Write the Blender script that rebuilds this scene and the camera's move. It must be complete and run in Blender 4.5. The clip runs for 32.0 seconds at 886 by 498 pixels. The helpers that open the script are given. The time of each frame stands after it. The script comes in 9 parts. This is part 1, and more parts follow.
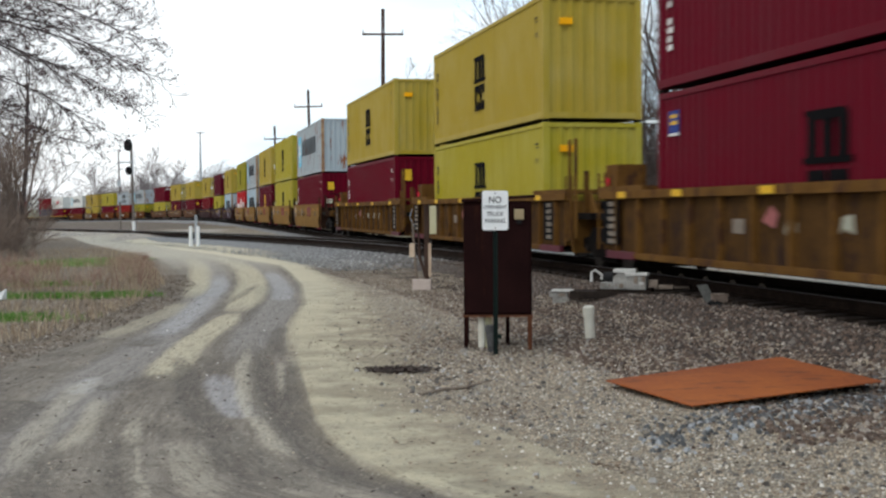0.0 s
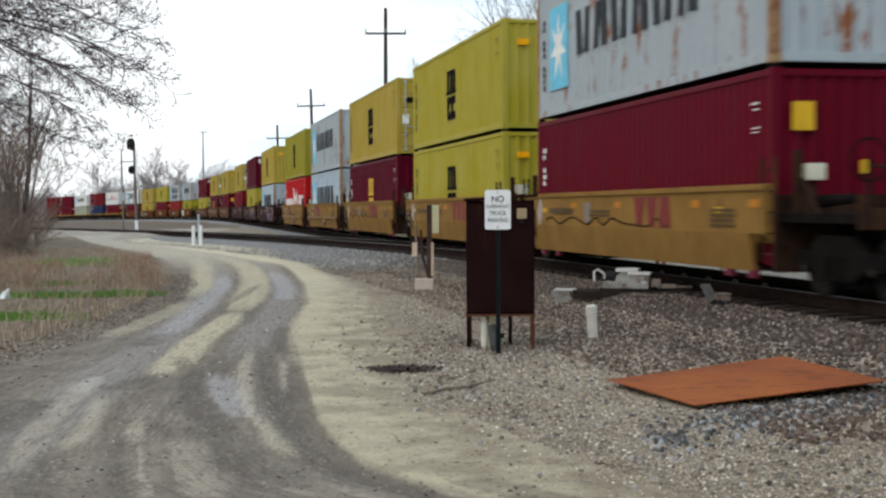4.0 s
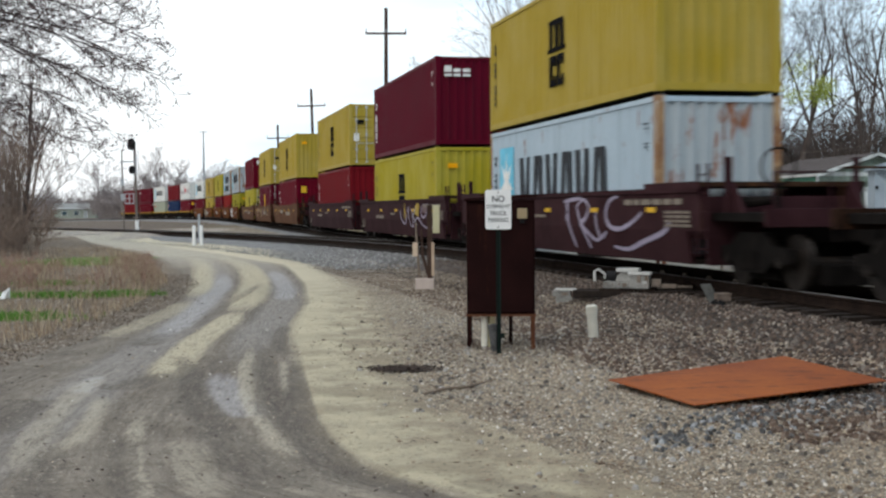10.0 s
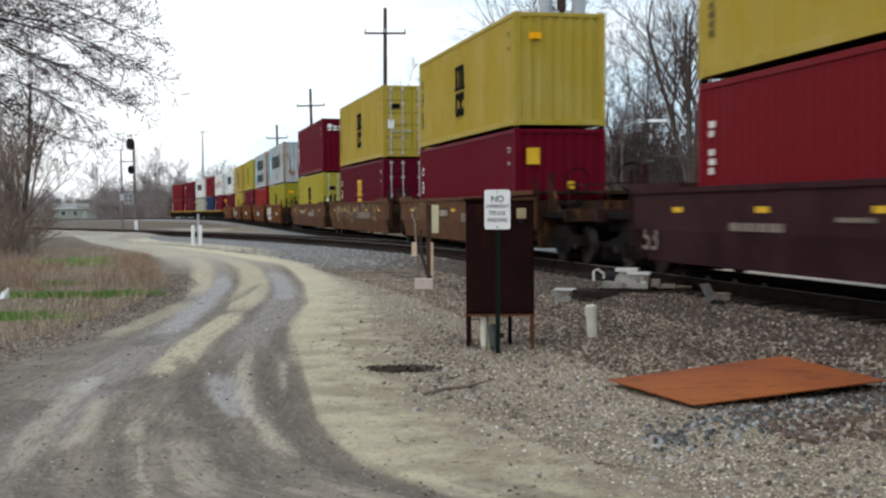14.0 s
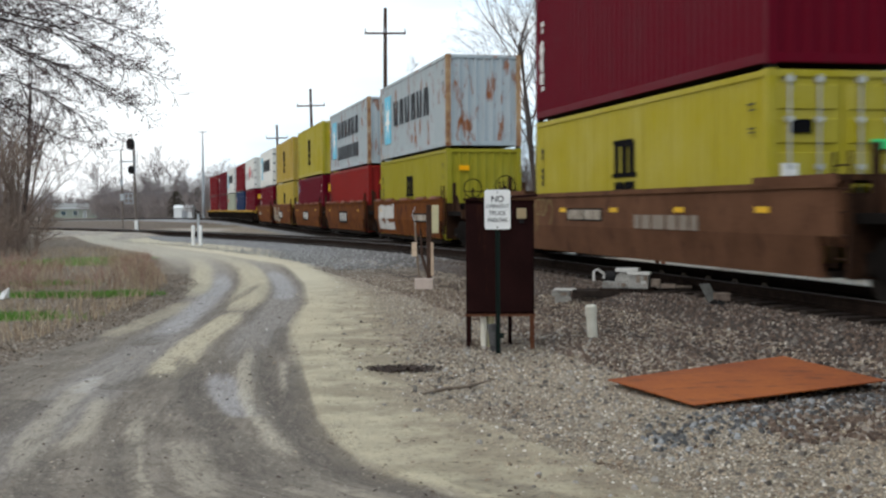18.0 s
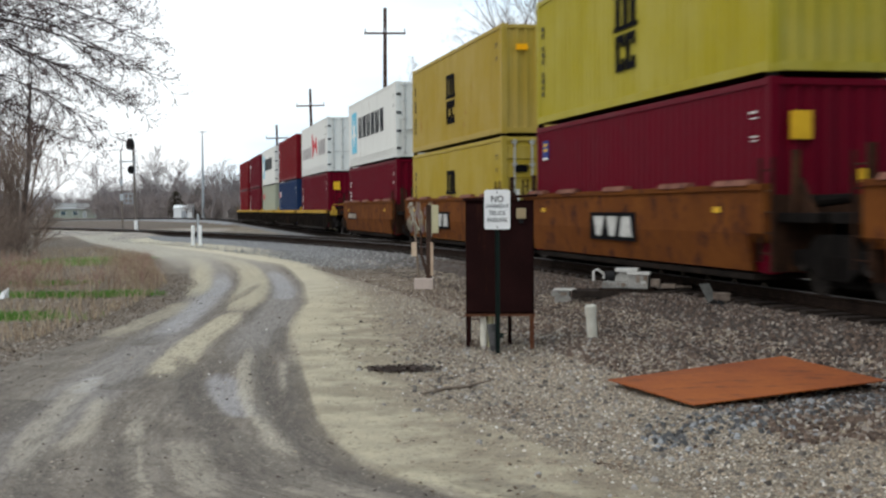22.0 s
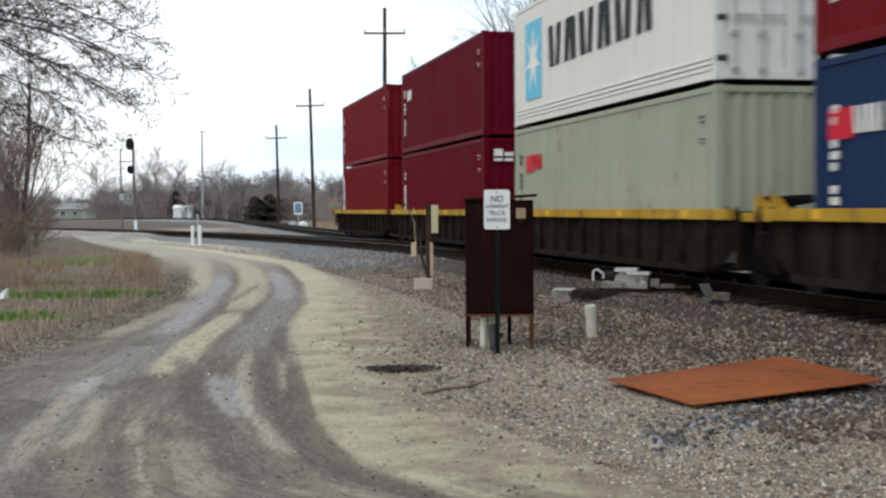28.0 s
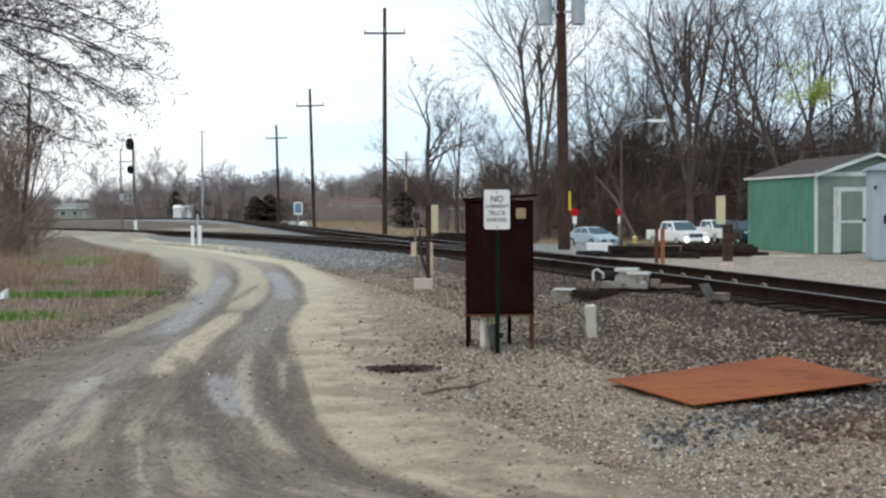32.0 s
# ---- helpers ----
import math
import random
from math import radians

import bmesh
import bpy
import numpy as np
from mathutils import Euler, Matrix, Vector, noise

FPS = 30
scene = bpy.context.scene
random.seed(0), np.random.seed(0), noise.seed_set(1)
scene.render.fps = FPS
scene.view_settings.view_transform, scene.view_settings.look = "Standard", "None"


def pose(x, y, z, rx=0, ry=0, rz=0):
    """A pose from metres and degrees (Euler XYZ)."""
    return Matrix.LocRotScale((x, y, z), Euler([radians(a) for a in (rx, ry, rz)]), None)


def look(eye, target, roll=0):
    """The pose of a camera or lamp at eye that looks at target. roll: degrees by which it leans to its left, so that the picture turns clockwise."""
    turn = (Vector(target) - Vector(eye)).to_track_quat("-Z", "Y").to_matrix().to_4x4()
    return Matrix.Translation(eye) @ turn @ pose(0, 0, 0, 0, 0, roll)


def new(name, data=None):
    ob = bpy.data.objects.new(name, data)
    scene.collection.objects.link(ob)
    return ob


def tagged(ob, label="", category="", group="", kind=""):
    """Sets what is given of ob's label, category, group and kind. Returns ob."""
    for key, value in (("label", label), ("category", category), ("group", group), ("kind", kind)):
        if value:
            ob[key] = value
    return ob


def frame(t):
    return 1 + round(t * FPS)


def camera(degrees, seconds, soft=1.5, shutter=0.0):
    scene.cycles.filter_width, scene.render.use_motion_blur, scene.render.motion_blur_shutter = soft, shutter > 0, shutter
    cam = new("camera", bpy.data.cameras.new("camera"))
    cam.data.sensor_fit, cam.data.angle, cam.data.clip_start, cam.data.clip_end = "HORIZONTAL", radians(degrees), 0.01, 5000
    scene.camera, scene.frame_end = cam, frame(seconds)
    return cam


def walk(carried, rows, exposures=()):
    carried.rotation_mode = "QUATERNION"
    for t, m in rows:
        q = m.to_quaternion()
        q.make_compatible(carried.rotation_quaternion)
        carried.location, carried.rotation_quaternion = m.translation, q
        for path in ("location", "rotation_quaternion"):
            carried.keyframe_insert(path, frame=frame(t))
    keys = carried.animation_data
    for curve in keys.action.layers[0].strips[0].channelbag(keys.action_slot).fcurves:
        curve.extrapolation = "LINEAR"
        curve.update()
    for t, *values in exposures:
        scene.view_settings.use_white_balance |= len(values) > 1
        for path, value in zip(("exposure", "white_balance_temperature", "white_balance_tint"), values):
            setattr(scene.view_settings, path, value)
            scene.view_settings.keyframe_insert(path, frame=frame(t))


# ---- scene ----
# The camera stands on a tripod beside the road; it only settles by a few arc minutes.
EYE = Vector((0.0, 0.0, 1.75))
cam = camera(38.07, 32.0, soft=2.4, shutter=0.55)


def aim(pan, tilt):
    """A view from the tripod: pan to the left and tilt up, in degrees."""
    return Matrix.Translation(EYE) @ pose(0, 0, 0, 90 - 1.8016 + tilt, 0, pan) @ pose(0, 0, 0, 0, 0, -0.372)


walk(cam, [(0.0, aim(-0.078, 0.040)), (0.5, aim(-0.112, 0.040)), (1.0, aim(0.000, 0.028)), (1.5, aim(0.028, 0.022)),
           (2.0, aim(0.040, 0.010)), (3.0, aim(0.040, 0.004)), (6.0, aim(0.040, 0.020)), (9.0, aim(0.060, 0.008)),
           (12.0, aim(0.046, 0.002)), (14.0, aim(0.022, 0.0)), (17.0, aim(0.026, 0.002)), (20.0, aim(0.022, 0.0)),
           (24.0, aim(0.006, 0.0)), (28.0, aim(0.0, 0.0)), (32.0, aim(0.0, 0.0))])

# ---- light: a bright, thinly clouded spring sky ----
world = bpy.data.worlds.new("overcast_sky")
scene.world = world
world.use_nodes = True
wn, wl = world.node_tree.nodes, world.node_tree.links
wn.clear()
sky = wn.new("ShaderNodeTexSky")
sky.sky_type, sky.sun_disc = "NISHITA", False
sky.sun_elevation, sky.sun_rotation = radians(42), radians(215)
sky.dust_density, sky.air_density = 2.0, 1.0
clear = wn.new("ShaderNodeBackground")
clear.inputs[1].default_value = 0.10
wl.new(sky.outputs[0], clear.inputs[0])
wc, wm = wn.new("ShaderNodeTexCoord"), wn.new("ShaderNodeMapping")
wm.inputs["Scale"].default_value = (1.6, 1.6, 7.0)
wl.new(wc.outputs["Generated"], wm.inputs[0])
wnoise = wn.new("ShaderNodeTexNoise")
wnoise.inputs["Scale"].default_value, wnoise.inputs["Detail"].default_value = 1.7, 5.0
wl.new(wm.outputs[0], wnoise.inputs["Vector"])
wsep, wlean = wn.new("ShaderNodeSeparateXYZ"), wn.new("ShaderNodeMath")   # the cloud is thinner towards the east
wl.new(wc.outputs["Generated"], wsep.inputs[0])
wlean.operation = "MULTIPLY_ADD"
wl.new(wsep.outputs[0], wlean.inputs[0])
wlean.inputs[1].default_value = -0.40
wl.new(wnoise.outputs[0], wlean.inputs[2])
wr = wn.new("ShaderNodeValToRGB")
wr.color_ramp.elements[0].position, wr.color_ramp.elements[1].position = 0.38, 0.60
wr.color_ramp.elements[0].color = (0.66, 0.83, 0.96, 1)
wr.color_ramp.elements[1].color = (0.885, 0.915, 0.935, 1)
wl.new(wlean.outputs[0], wr.inputs[0])
cloud = wn.new("ShaderNodeBackground")
cloud.inputs[1].default_value = 1.33
wl.new(wr.outputs[0], cloud.inputs[0])
wmix, wout = wn.new("ShaderNodeMixShader"), wn.new("ShaderNodeOutputWorld")
wmix.inputs[0].default_value = 0.9
wl.new(clear.outputs[0], wmix.inputs[1])
wl.new(cloud.outputs[0], wmix.inputs[2])
wl.new(wmix.outputs[0], wout.inputs[0])
sun = new("sun", bpy.data.lights.new("sun", "SUN"))
sun.data.energy, sun.data.angle, sun.data.color = 0.75, radians(20), (1.0, 0.95, 0.88)
sun.matrix_world = look((0, 0, 0), (0.45, 0.60, -0.70))
scene.view_settings.exposure = 0.06


# ---- materials ----
def nodes_of(name):
    m = bpy.data.materials.new(name)
    m.use_nodes = True
    return m, m.node_tree.nodes, m.node_tree.links, m.node_tree.nodes["Principled BSDF"]


def noise_node(n, l, vec, scale, detail=4.0, rough=0.55):
    t = n.new("ShaderNodeTexNoise")
    t.inputs["Scale"].default_value, t.inputs["Detail"].default_value, t.inputs["Roughness"].default_value = scale, detail, rough
    l.new(vec, t.inputs["Vector"])
    return t.outputs["Fac"]


def ramp(n, l, fac, lo, hi, a=(0, 0, 0), b=(1, 1, 1)):
    r = n.new("ShaderNodeValToRGB")
    r.color_ramp.elements[0].position, r.color_ramp.elements[1].position = lo, hi
    r.color_ramp.elements[0].color, r.color_ramp.elements[1].color = (*a, 1), (*b, 1)
    l.new(fac, r.inputs[0])
    return r.outputs[0]


def mixed(n, l, fac, a, b, mode="MIX"):
    m = n.new("ShaderNodeMix")
    m.data_type, m.blend_type = "RGBA", mode
    for sock, v in ((m.inputs[0], fac), (m.inputs[6], a), (m.inputs[7], b)):
        if isinstance(v, (int, float)):
            sock.default_value = v
        elif isinstance(v, tuple):
            sock.default_value = (*v, 1)
        else:
            l.new(v, sock)
    return m.outputs[2]


def maths(n, l, op, a, b=0.0):
    m = n.new("ShaderNodeMath")
    m.operation = op
    for i, v in enumerate((a, b)):
        if isinstance(v, (int, float)):
            m.inputs[i].default_value = v
        else:
            l.new(v, m.inputs[i])
    return m.outputs[0]


def placed(n, l, stretch=(1, 1, 1), shuffle=True):
    """Object coordinates, shifted by the object's random number so that alike pieces differ."""
    tc, mp = n.new("ShaderNodeTexCoord"), n.new("ShaderNodeMapping")
    mp.inputs["Scale"].default_value = stretch
    l.new(tc.outputs["Object"], mp.inputs[0])
    if shuffle:
        info, mul = n.new("ShaderNodeObjectInfo"), n.new("ShaderNodeMath")
        mul.operation = "MULTIPLY"
        mul.inputs[1].default_value = 37.0
        l.new(info.outputs["Random"], mul.inputs[0])
        l.new(mul.outputs[0], mp.inputs["Location"])
    return mp.outputs[0]


def relief(n, l, bsdf, height, strength, distance):
    b = n.new("ShaderNodeBump")
    b.inputs["Strength"].default_value, b.inputs["Distance"].default_value = strength, distance
    l.new(height, b.inputs["Height"])
    l.new(b.outputs[0], bsdf.inputs["Normal"])


def surface(name, c1, c2, scale=3.0, fine=40.0, rough=0.8, metal=0.0, bump=0.3, depth=0.01, spec=0.2, rust=0.0, rust_color=(0.16, 0.06, 0.025), streak=(1, 1, 0.18), vary=0.0):
    """Two colours mottled at two scales, with relief; rust: how much of it shows through in streaks."""
    m, n, l, bsdf = nodes_of(name)
    vec = placed(n, l)
    big = noise_node(n, l, vec, scale)
    small = noise_node(n, l, vec, fine, 3.0)
    fac = maths(n, l, "ADD", maths(n, l, "MULTIPLY", big, 0.65), maths(n, l, "MULTIPLY", small, 0.35))
    col = mixed(n, l, ramp(n, l, fac, 0.36, 0.64), c1, c2)
    if vary:
        info = n.new("ShaderNodeObjectInfo")
        v = maths(n, l, "ADD", maths(n, l, "MULTIPLY", info.outputs["Random"], vary), 1 - vary / 2)
        hsv = n.new("ShaderNodeHueSaturation")
        l.new(col, hsv.inputs["Color"])
        l.new(v, hsv.inputs["Value"])
        col = hsv.outputs[0]
    if rust:
        sv = placed(n, l, streak)
        s1 = noise_node(n, l, sv, 2.6, 6.0, 0.7)
        col = mixed(n, l, ramp(n, l, s1, 0.68 - rust * 0.2, 0.76 - rust * 0.2), col, rust_color)
    l.new(col, bsdf.inputs["Base Color"])
    bsdf.inputs["Roughness"].default_value, bsdf.inputs["Metallic"].default_value = rough, metal
    bsdf.inputs["Specular IOR Level"].default_value = spec
    if bump:
        relief(n, l, bsdf, fac, bump, depth)
    return m


def plain(name, c, rough=0.6, metal=0.0, spec=0.15):
    return surface(name, tuple(v * 0.88 for v in c), tuple(min(1, v * 1.1) for v in c), 4.0, 60.0, rough, metal, 0.08, 0.002, spec)


def glow(name, c, power):
    m, n, l, bsdf = nodes_of(name)
    bsdf.inputs["Base Color"].default_value = (*c, 1)
    bsdf.inputs["Emission Color"].default_value = (*c, 1)
    bsdf.inputs["Emission Strength"].default_value = power
    return m


# ---- mesh helpers ----
class Shape:
    """Collects points and faces of one mesh."""

    def __init__(self):
        self.v, self.f = [], []

    def add(self, pts, faces):
        k = len(self.v)
        self.v += [tuple(p) for p in pts]
        self.f += [tuple(i + k for i in f) for f in faces]
        return self

    def box(self, x0, y0, z0, x1, y1, z1, m=None):
        pts = [Vector((x, y, z)) for z in (z0, z1) for y in (y0, y1) for x in (x0, x1)]
        if m is not None:
            pts = [m @ p for p in pts]
        return self.add(pts, [(0, 2, 3, 1), (4, 5, 7, 6), (0, 1, 5, 4), (2, 6, 7, 3), (0, 4, 6, 2), (1, 3, 7, 5)])

    def tube(self, p, q, r0, r1=None, n=10, caps=True):
        p, q = Vector(p), Vector(q)
        r1 = r0 if r1 is None else r1
        d = (q - p).normalized()
        a = d.orthogonal().normalized()
        b = d.cross(a)
        pts = []
        for c, r in ((p, r0), (q, r1)):
            pts += [c + r * (math.cos(t) * a + math.sin(t) * b) for t in (i * math.tau / n for i in range(n))]
        fs = [(i, (i + 1) % n, n + (i + 1) % n, n + i) for i in range(n)]
        if caps:
            fs += [tuple(range(n - 1, -1, -1)), tuple(range(n, 2 * n))]
        return self.add(pts, fs)

    def chain(self, pts, radii, n=6):
        """One smooth tapered tube through the points."""
        pts = [Vector(p) for p in pts]
        ring, out, fs = None, [], []
        a = (pts[1] - pts[0]).orthogonal().normalized()
        for i, p in enumerate(pts):
            d = (pts[min(i + 1, len(pts) - 1)] - pts[max(i - 1, 0)]).normalized()
            a = (a - d * a.dot(d)).normalized()
            b = d.cross(a)
            out += [p + radii[i] * (math.cos(t) * a + math.sin(t) * b) for t in (j * math.tau / n for j in range(n))]
            if i:
                fs += [((i - 1) * n + j, (i - 1) * n + (j + 1) % n, i * n + (j + 1) % n, i * n + j) for j in range(n)]
        if n > 3:
            fs += [tuple(range(n - 1, -1, -1)), tuple(range(len(out) - n, len(out)))]
        return self.add(out, fs)

    def sliver(self, pts, r, rnd):
        """A twig too thin to show its roundness: a three-cornered blade that ends in a point."""
        d = (pts[-1] - pts[0]).normalized()
        a = d.orthogonal().normalized()
        a.rotate(Matrix.Rotation(rnd.uniform(0, math.pi), 3, d))
        if len(pts) == 2:
            return self.add([pts[0] - a * r, pts[0] + a * r, pts[1]], [(0, 1, 2)])
        return self.add([pts[0] - a * r, pts[0] + a * r, pts[1] + a * r * 0.7, pts[1] - a * r * 0.7, pts[2]], [(0, 1, 2, 3), (3, 2, 4)])

    def prism(self, outline, axis, lo, hi):
        """An outline of (a, b) pairs drawn along an axis from lo to hi."""
        def place(a, b, c):
            return {"x": (c, a, b), "y": (a, c, b), "z": (a, b, c)}[axis]
        n = len(outline)
        pts = [place(a, b, c) for c in (lo, hi) for a, b in outline]
        fs = [(i, (i + 1) % n, n + (i + 1) % n, n + i) for i in range(n)]
        return self.add(pts, fs + [tuple(range(n - 1, -1, -1)), tuple(range(n, 2 * n))])

    def ball(self, c, r, n=8, squash=1.0, rnd=None, jitter=0.0):
        pts, fs, rows = [], [], max(4, n // 2)
        for i in range(1, rows):
            for j in range(n):
                e, t = math.pi * i / rows - math.pi / 2, math.tau * j / n
                k = r * (1 + (rnd.uniform(-jitter, jitter) if rnd else 0))
                pts.append((c[0] + k * math.cos(e) * math.cos(t), c[1] + k * math.cos(e) * math.sin(t), c[2] + k * math.sin(e) * squash))
        for i in range(rows - 2):
            fs += [(i * n + j, i * n + (j + 1) % n, (i + 1) * n + (j + 1) % n, (i + 1) * n + j) for j in range(n)]
        pts += [(c[0], c[1], c[2] - r * squash), (c[0], c[1], c[2] + r * squash)]
        k = (rows - 2) * n
        fs += [((j + 1) % n, j, len(pts) - 2) for j in range(n)] + [(k + j, k + (j + 1) % n, len(pts) - 1) for j in range(n)]
        return self.add(pts, fs)

    def mesh(self, name, mat, bevel=0.0, smooth=False, recalc=True):
        me = bpy.data.meshes.new(name)
        me.from_pydata(self.v, [], self.f)
        if recalc or bevel:
            bm = bmesh.new()
            bm.from_mesh(me)
            bmesh.ops.recalc_face_normals(bm, faces=bm.faces)
            if bevel:
                es = [e for e in bm.edges if e.is_manifold and e.calc_face_angle(0) > 0.6]
                bmesh.ops.bevel(bm, geom=es, offset=bevel, segments=2, affect="EDGES", profile=0.7, clamp_overlap=True)
            bm.to_mesh(me)
            bm.free()
        if smooth:
            me.polygons.foreach_set("use_smooth", [True] * len(me.polygons))
        me.materials.append(mat)
        return me


def part(name, shape, mat, parent, label="", bevel=0.0, smooth=False, m=None):
    """One mesh object under a thing or a part. shape: a Shape or a ready mesh."""
    me = shape.mesh(name, mat, bevel, smooth) if isinstance(shape, Shape) else shape
    ob = new(name, me)
    ob.parent = parent
    if m is not None:
        ob.matrix_basis = m
    return tagged(ob, label) if label else ob


def thing(name, label, category, group="", kind="", m=None, data=None):
    ob = new(name, data)
    if m is not None:
        ob.matrix_basis = m
    return tagged(ob, label, category, group, kind)


def lettering(name, words, size, mat, parent, m, label="", depth=0.003, squeeze=1.0, weight=0.0):
    cu = bpy.data.curves.new(name, "FONT")
    cu.offset = size * 0.03 * weight
    cu.body, cu.size, cu.extrude, cu.align_x, cu.align_y = words, size, depth, "CENTER", "CENTER"
    tmp = bpy.data.objects.new(name, cu)
    scene.collection.objects.link(tmp)
    me = bpy.data.meshes.new_from_object(tmp.evaluated_get(bpy.context.evaluated_depsgraph_get()))
    bpy.data.objects.remove(tmp)
    me.materials.clear()
    me.materials.append(mat)
    me.transform(Matrix.Diagonal((squeeze, 1, 1, 1)))
    return part(name, me, mat, parent, label, m=m)


# ---- the line of the railway ----
HEADING = (-1.2995, -0.28188, 0.36831, 0.16019, -0.38983, -0.03697, 0.09352)
S = np.arange(-520.0, 480.01, 0.25)
_u = np.clip((S + 180) / 200, -1.45, 1.1)
TH = sum(h * _u ** i for i, h in enumerate(HEADING))
_i0 = int(np.argmin(abs(S)))
CX = np.concatenate([[0], np.cumsum((np.cos(TH)[1:] + np.cos(TH)[:-1]) / 8)])
CY = np.concatenate([[0], np.cumsum((np.sin(TH)[1:] + np.sin(TH)[:-1]) / 8)])
CX, CY = CX - CX[_i0] + 5.93, CY - CY[_i0] + 19.196
RAIL_TOP = 0.50


def sink(s):
    """The line falls gently beyond the bend."""
    u = min(max((-150 - s) / 230, 0), 1.45)
    return -1.475 * u * u


def along(s, side=0.0, z=0.0):
    """A point at s metres along the main line, side metres towards the road, z above the rail tops."""
    x, y, t = np.interp(s, S, CX), np.interp(s, S, CY), np.interp(s, S, TH)
    return Vector((x + side * math.sin(t), y - side * math.cos(t), RAIL_TOP + z + sink(s)))


def bearing(s):
    return float(np.interp(s, S, TH))


def branch(s):
    """How far the second track has parted from the main line towards the road."""
    return 0.0032 * max(0.0, -8 - s) ** 2


def travelled(t):
    return 13.072 * t + 0.01225 * t * t / 2 - 0.0000347 * t ** 3


def rail_distance(x, y):
    i = int(np.argmin((CX - x) ** 2 + (CY - y) ** 2))
    return float(S[i]), float((x - CX[i]) * math.sin(TH[i]) - (y - CY[i]) * math.cos(TH[i]))


def clamp01(v):
    return min(max(v, 0.0), 1.0)


def ground_z(x, y):
    """Height of the ground: level by the road, dipping to the street behind the line, a low bank under the tracks."""
    z = -0.35 * clamp01((math.hypot(x, y) - 120) / 150)
    s, d = rail_distance(x, y)
    if -515 < s < 155:
        if d < 0:
            z += 0.20 * clamp01((60 - y) / 10) * clamp01((-d - 1) / 2) - 1.05 * clamp01((y - 58) / 22) * clamp01((-d - 7) / 8) * clamp01((x + 12) / 12)
        over = (d - 1.7 - (branch(s) if s > -120 else 0)) if d > 0 else (-d - 2.2)
        k = 1 - clamp01(over / 1.6)
        k = k * k * (3 - 2 * k)
        z = z * (1 - k) + (RAIL_TOP - 0.30 + sink(s)) * k
        e = d - branch(s)
        if -125 < s < -56 and -3 < e < 8:
            # earth drawn up to the second track where vehicles cross it
            k = clamp01(min((e + 3) / 1.5, (8 - e) / 6.2)) * clamp01((-56 - s) / 8)
            z = max(z, z * (1 - k) + (RAIL_TOP - 0.12) * k)
    return z


# ---- the train: paint and steel ----
def paint(name, c, rust=0.0, rough=0.55, fade=0.12):
    """Weathered container paint: mottled, sun-faded towards chalk, rust in runs, dirt in fine grain."""
    m, n, l, bsdf = nodes_of(name)
    vec = placed(n, l)
    big, small = noise_node(n, l, vec, 0.7, 5.0), noise_node(n, l, vec, 22.0, 4.0)
    runs = noise_node(n, l, placed(n, l, (2.2, 2.2, 0.12)), 2.4, 6.0, 0.65)
    chalk = tuple(v * (1 - fade) + 0.42 * fade for v in c)
    col = mixed(n, l, ramp(n, l, big, 0.34, 0.68), tuple(v * 0.90 for v in c), chalk)
    col = mixed(n, l, ramp(n, l, runs, 0.5, 0.8), col, tuple(v * 0.72 + 0.006 for v in c))
    col = mixed(n, l, maths(n, l, "MULTIPLY", ramp(n, l, small, 0.52, 0.72), 0.22), col, tuple(v * 0.5 + 0.01 for v in c))
    if rust:
        spots = noise_node(n, l, placed(n, l, (1.4, 1.4, 0.35)), 2.1, 8.0, 0.72)
        col = mixed(n, l, ramp(n, l, spots, 0.66 - 0.13 * rust, 0.72 - 0.12 * rust), col, (0.22, 0.075, 0.025))
    l.new(col, bsdf.inputs["Base Color"])
    l.new(ramp(n, l, big, 0.2, 0.8, (rough - 0.1,) * 3, (rough + 0.12,) * 3), bsdf.inputs["Roughness"])
    bsdf.inputs["Specular IOR Level"].default_value = 0.06
    relief(n, l, bsdf, small, 0.10, 0.004)
    return m


YELLOW, OCHRE, LEMON = paint("yellow_paint", (0.37, 0.272, 0.027)), paint("ochre_paint", (0.37, 0.262, 0.038), 0.25), paint("lemon_paint", (0.36, 0.305, 0.018))
OLIVE_YELLOW = paint("olive_yellow_paint", (0.275, 0.245, 0.014), fade=0.05)
MAROON, CRIMSON = paint("maroon_paint", (0.085, 0.0014, 0.012), fade=0.0), paint("crimson_paint", (0.108, 0.0010, 0.0105), fade=0.0)
BRICK, SCARLET = paint("brick_red_paint", (0.145, 0.004, 0.009), 0.05, fade=0.004), paint("scarlet_paint", (0.42, 0.006, 0.009), fade=0.02)
PALE, PALE_BLUE = paint("pale_grey_paint", (0.36, 0.415, 0.445), 0.75), paint("pale_blue_paint", (0.40, 0.50, 0.58), 0.55)
WHITE, NAVY, SAGE = paint("white_paint", (0.72, 0.73, 0.70), 0.12), paint("navy_paint", (0.010, 0.028, 0.085), fade=0.015), paint("sage_paint", (0.33, 0.36, 0.28), 0.3)
ORANGE_RED, PALE_END = paint("orange_red_paint", (0.215, 0.012, 0.010), 0.05, fade=0.01), paint("rust_bitten_pale_paint", (0.38, 0.43, 0.46), 0.85)
INK, MARK_WHITE, MARK_YELLOW = plain("black_mark", (0.006, 0.006, 0.007), 0.8, 0.0, 0.02), plain("white_mark", (0.72, 0.72, 0.70)), plain("yellow_mark", (0.62, 0.37, 0.02))
MARK_NAVY = plain("navy_mark", (0.012, 0.035, 0.19))
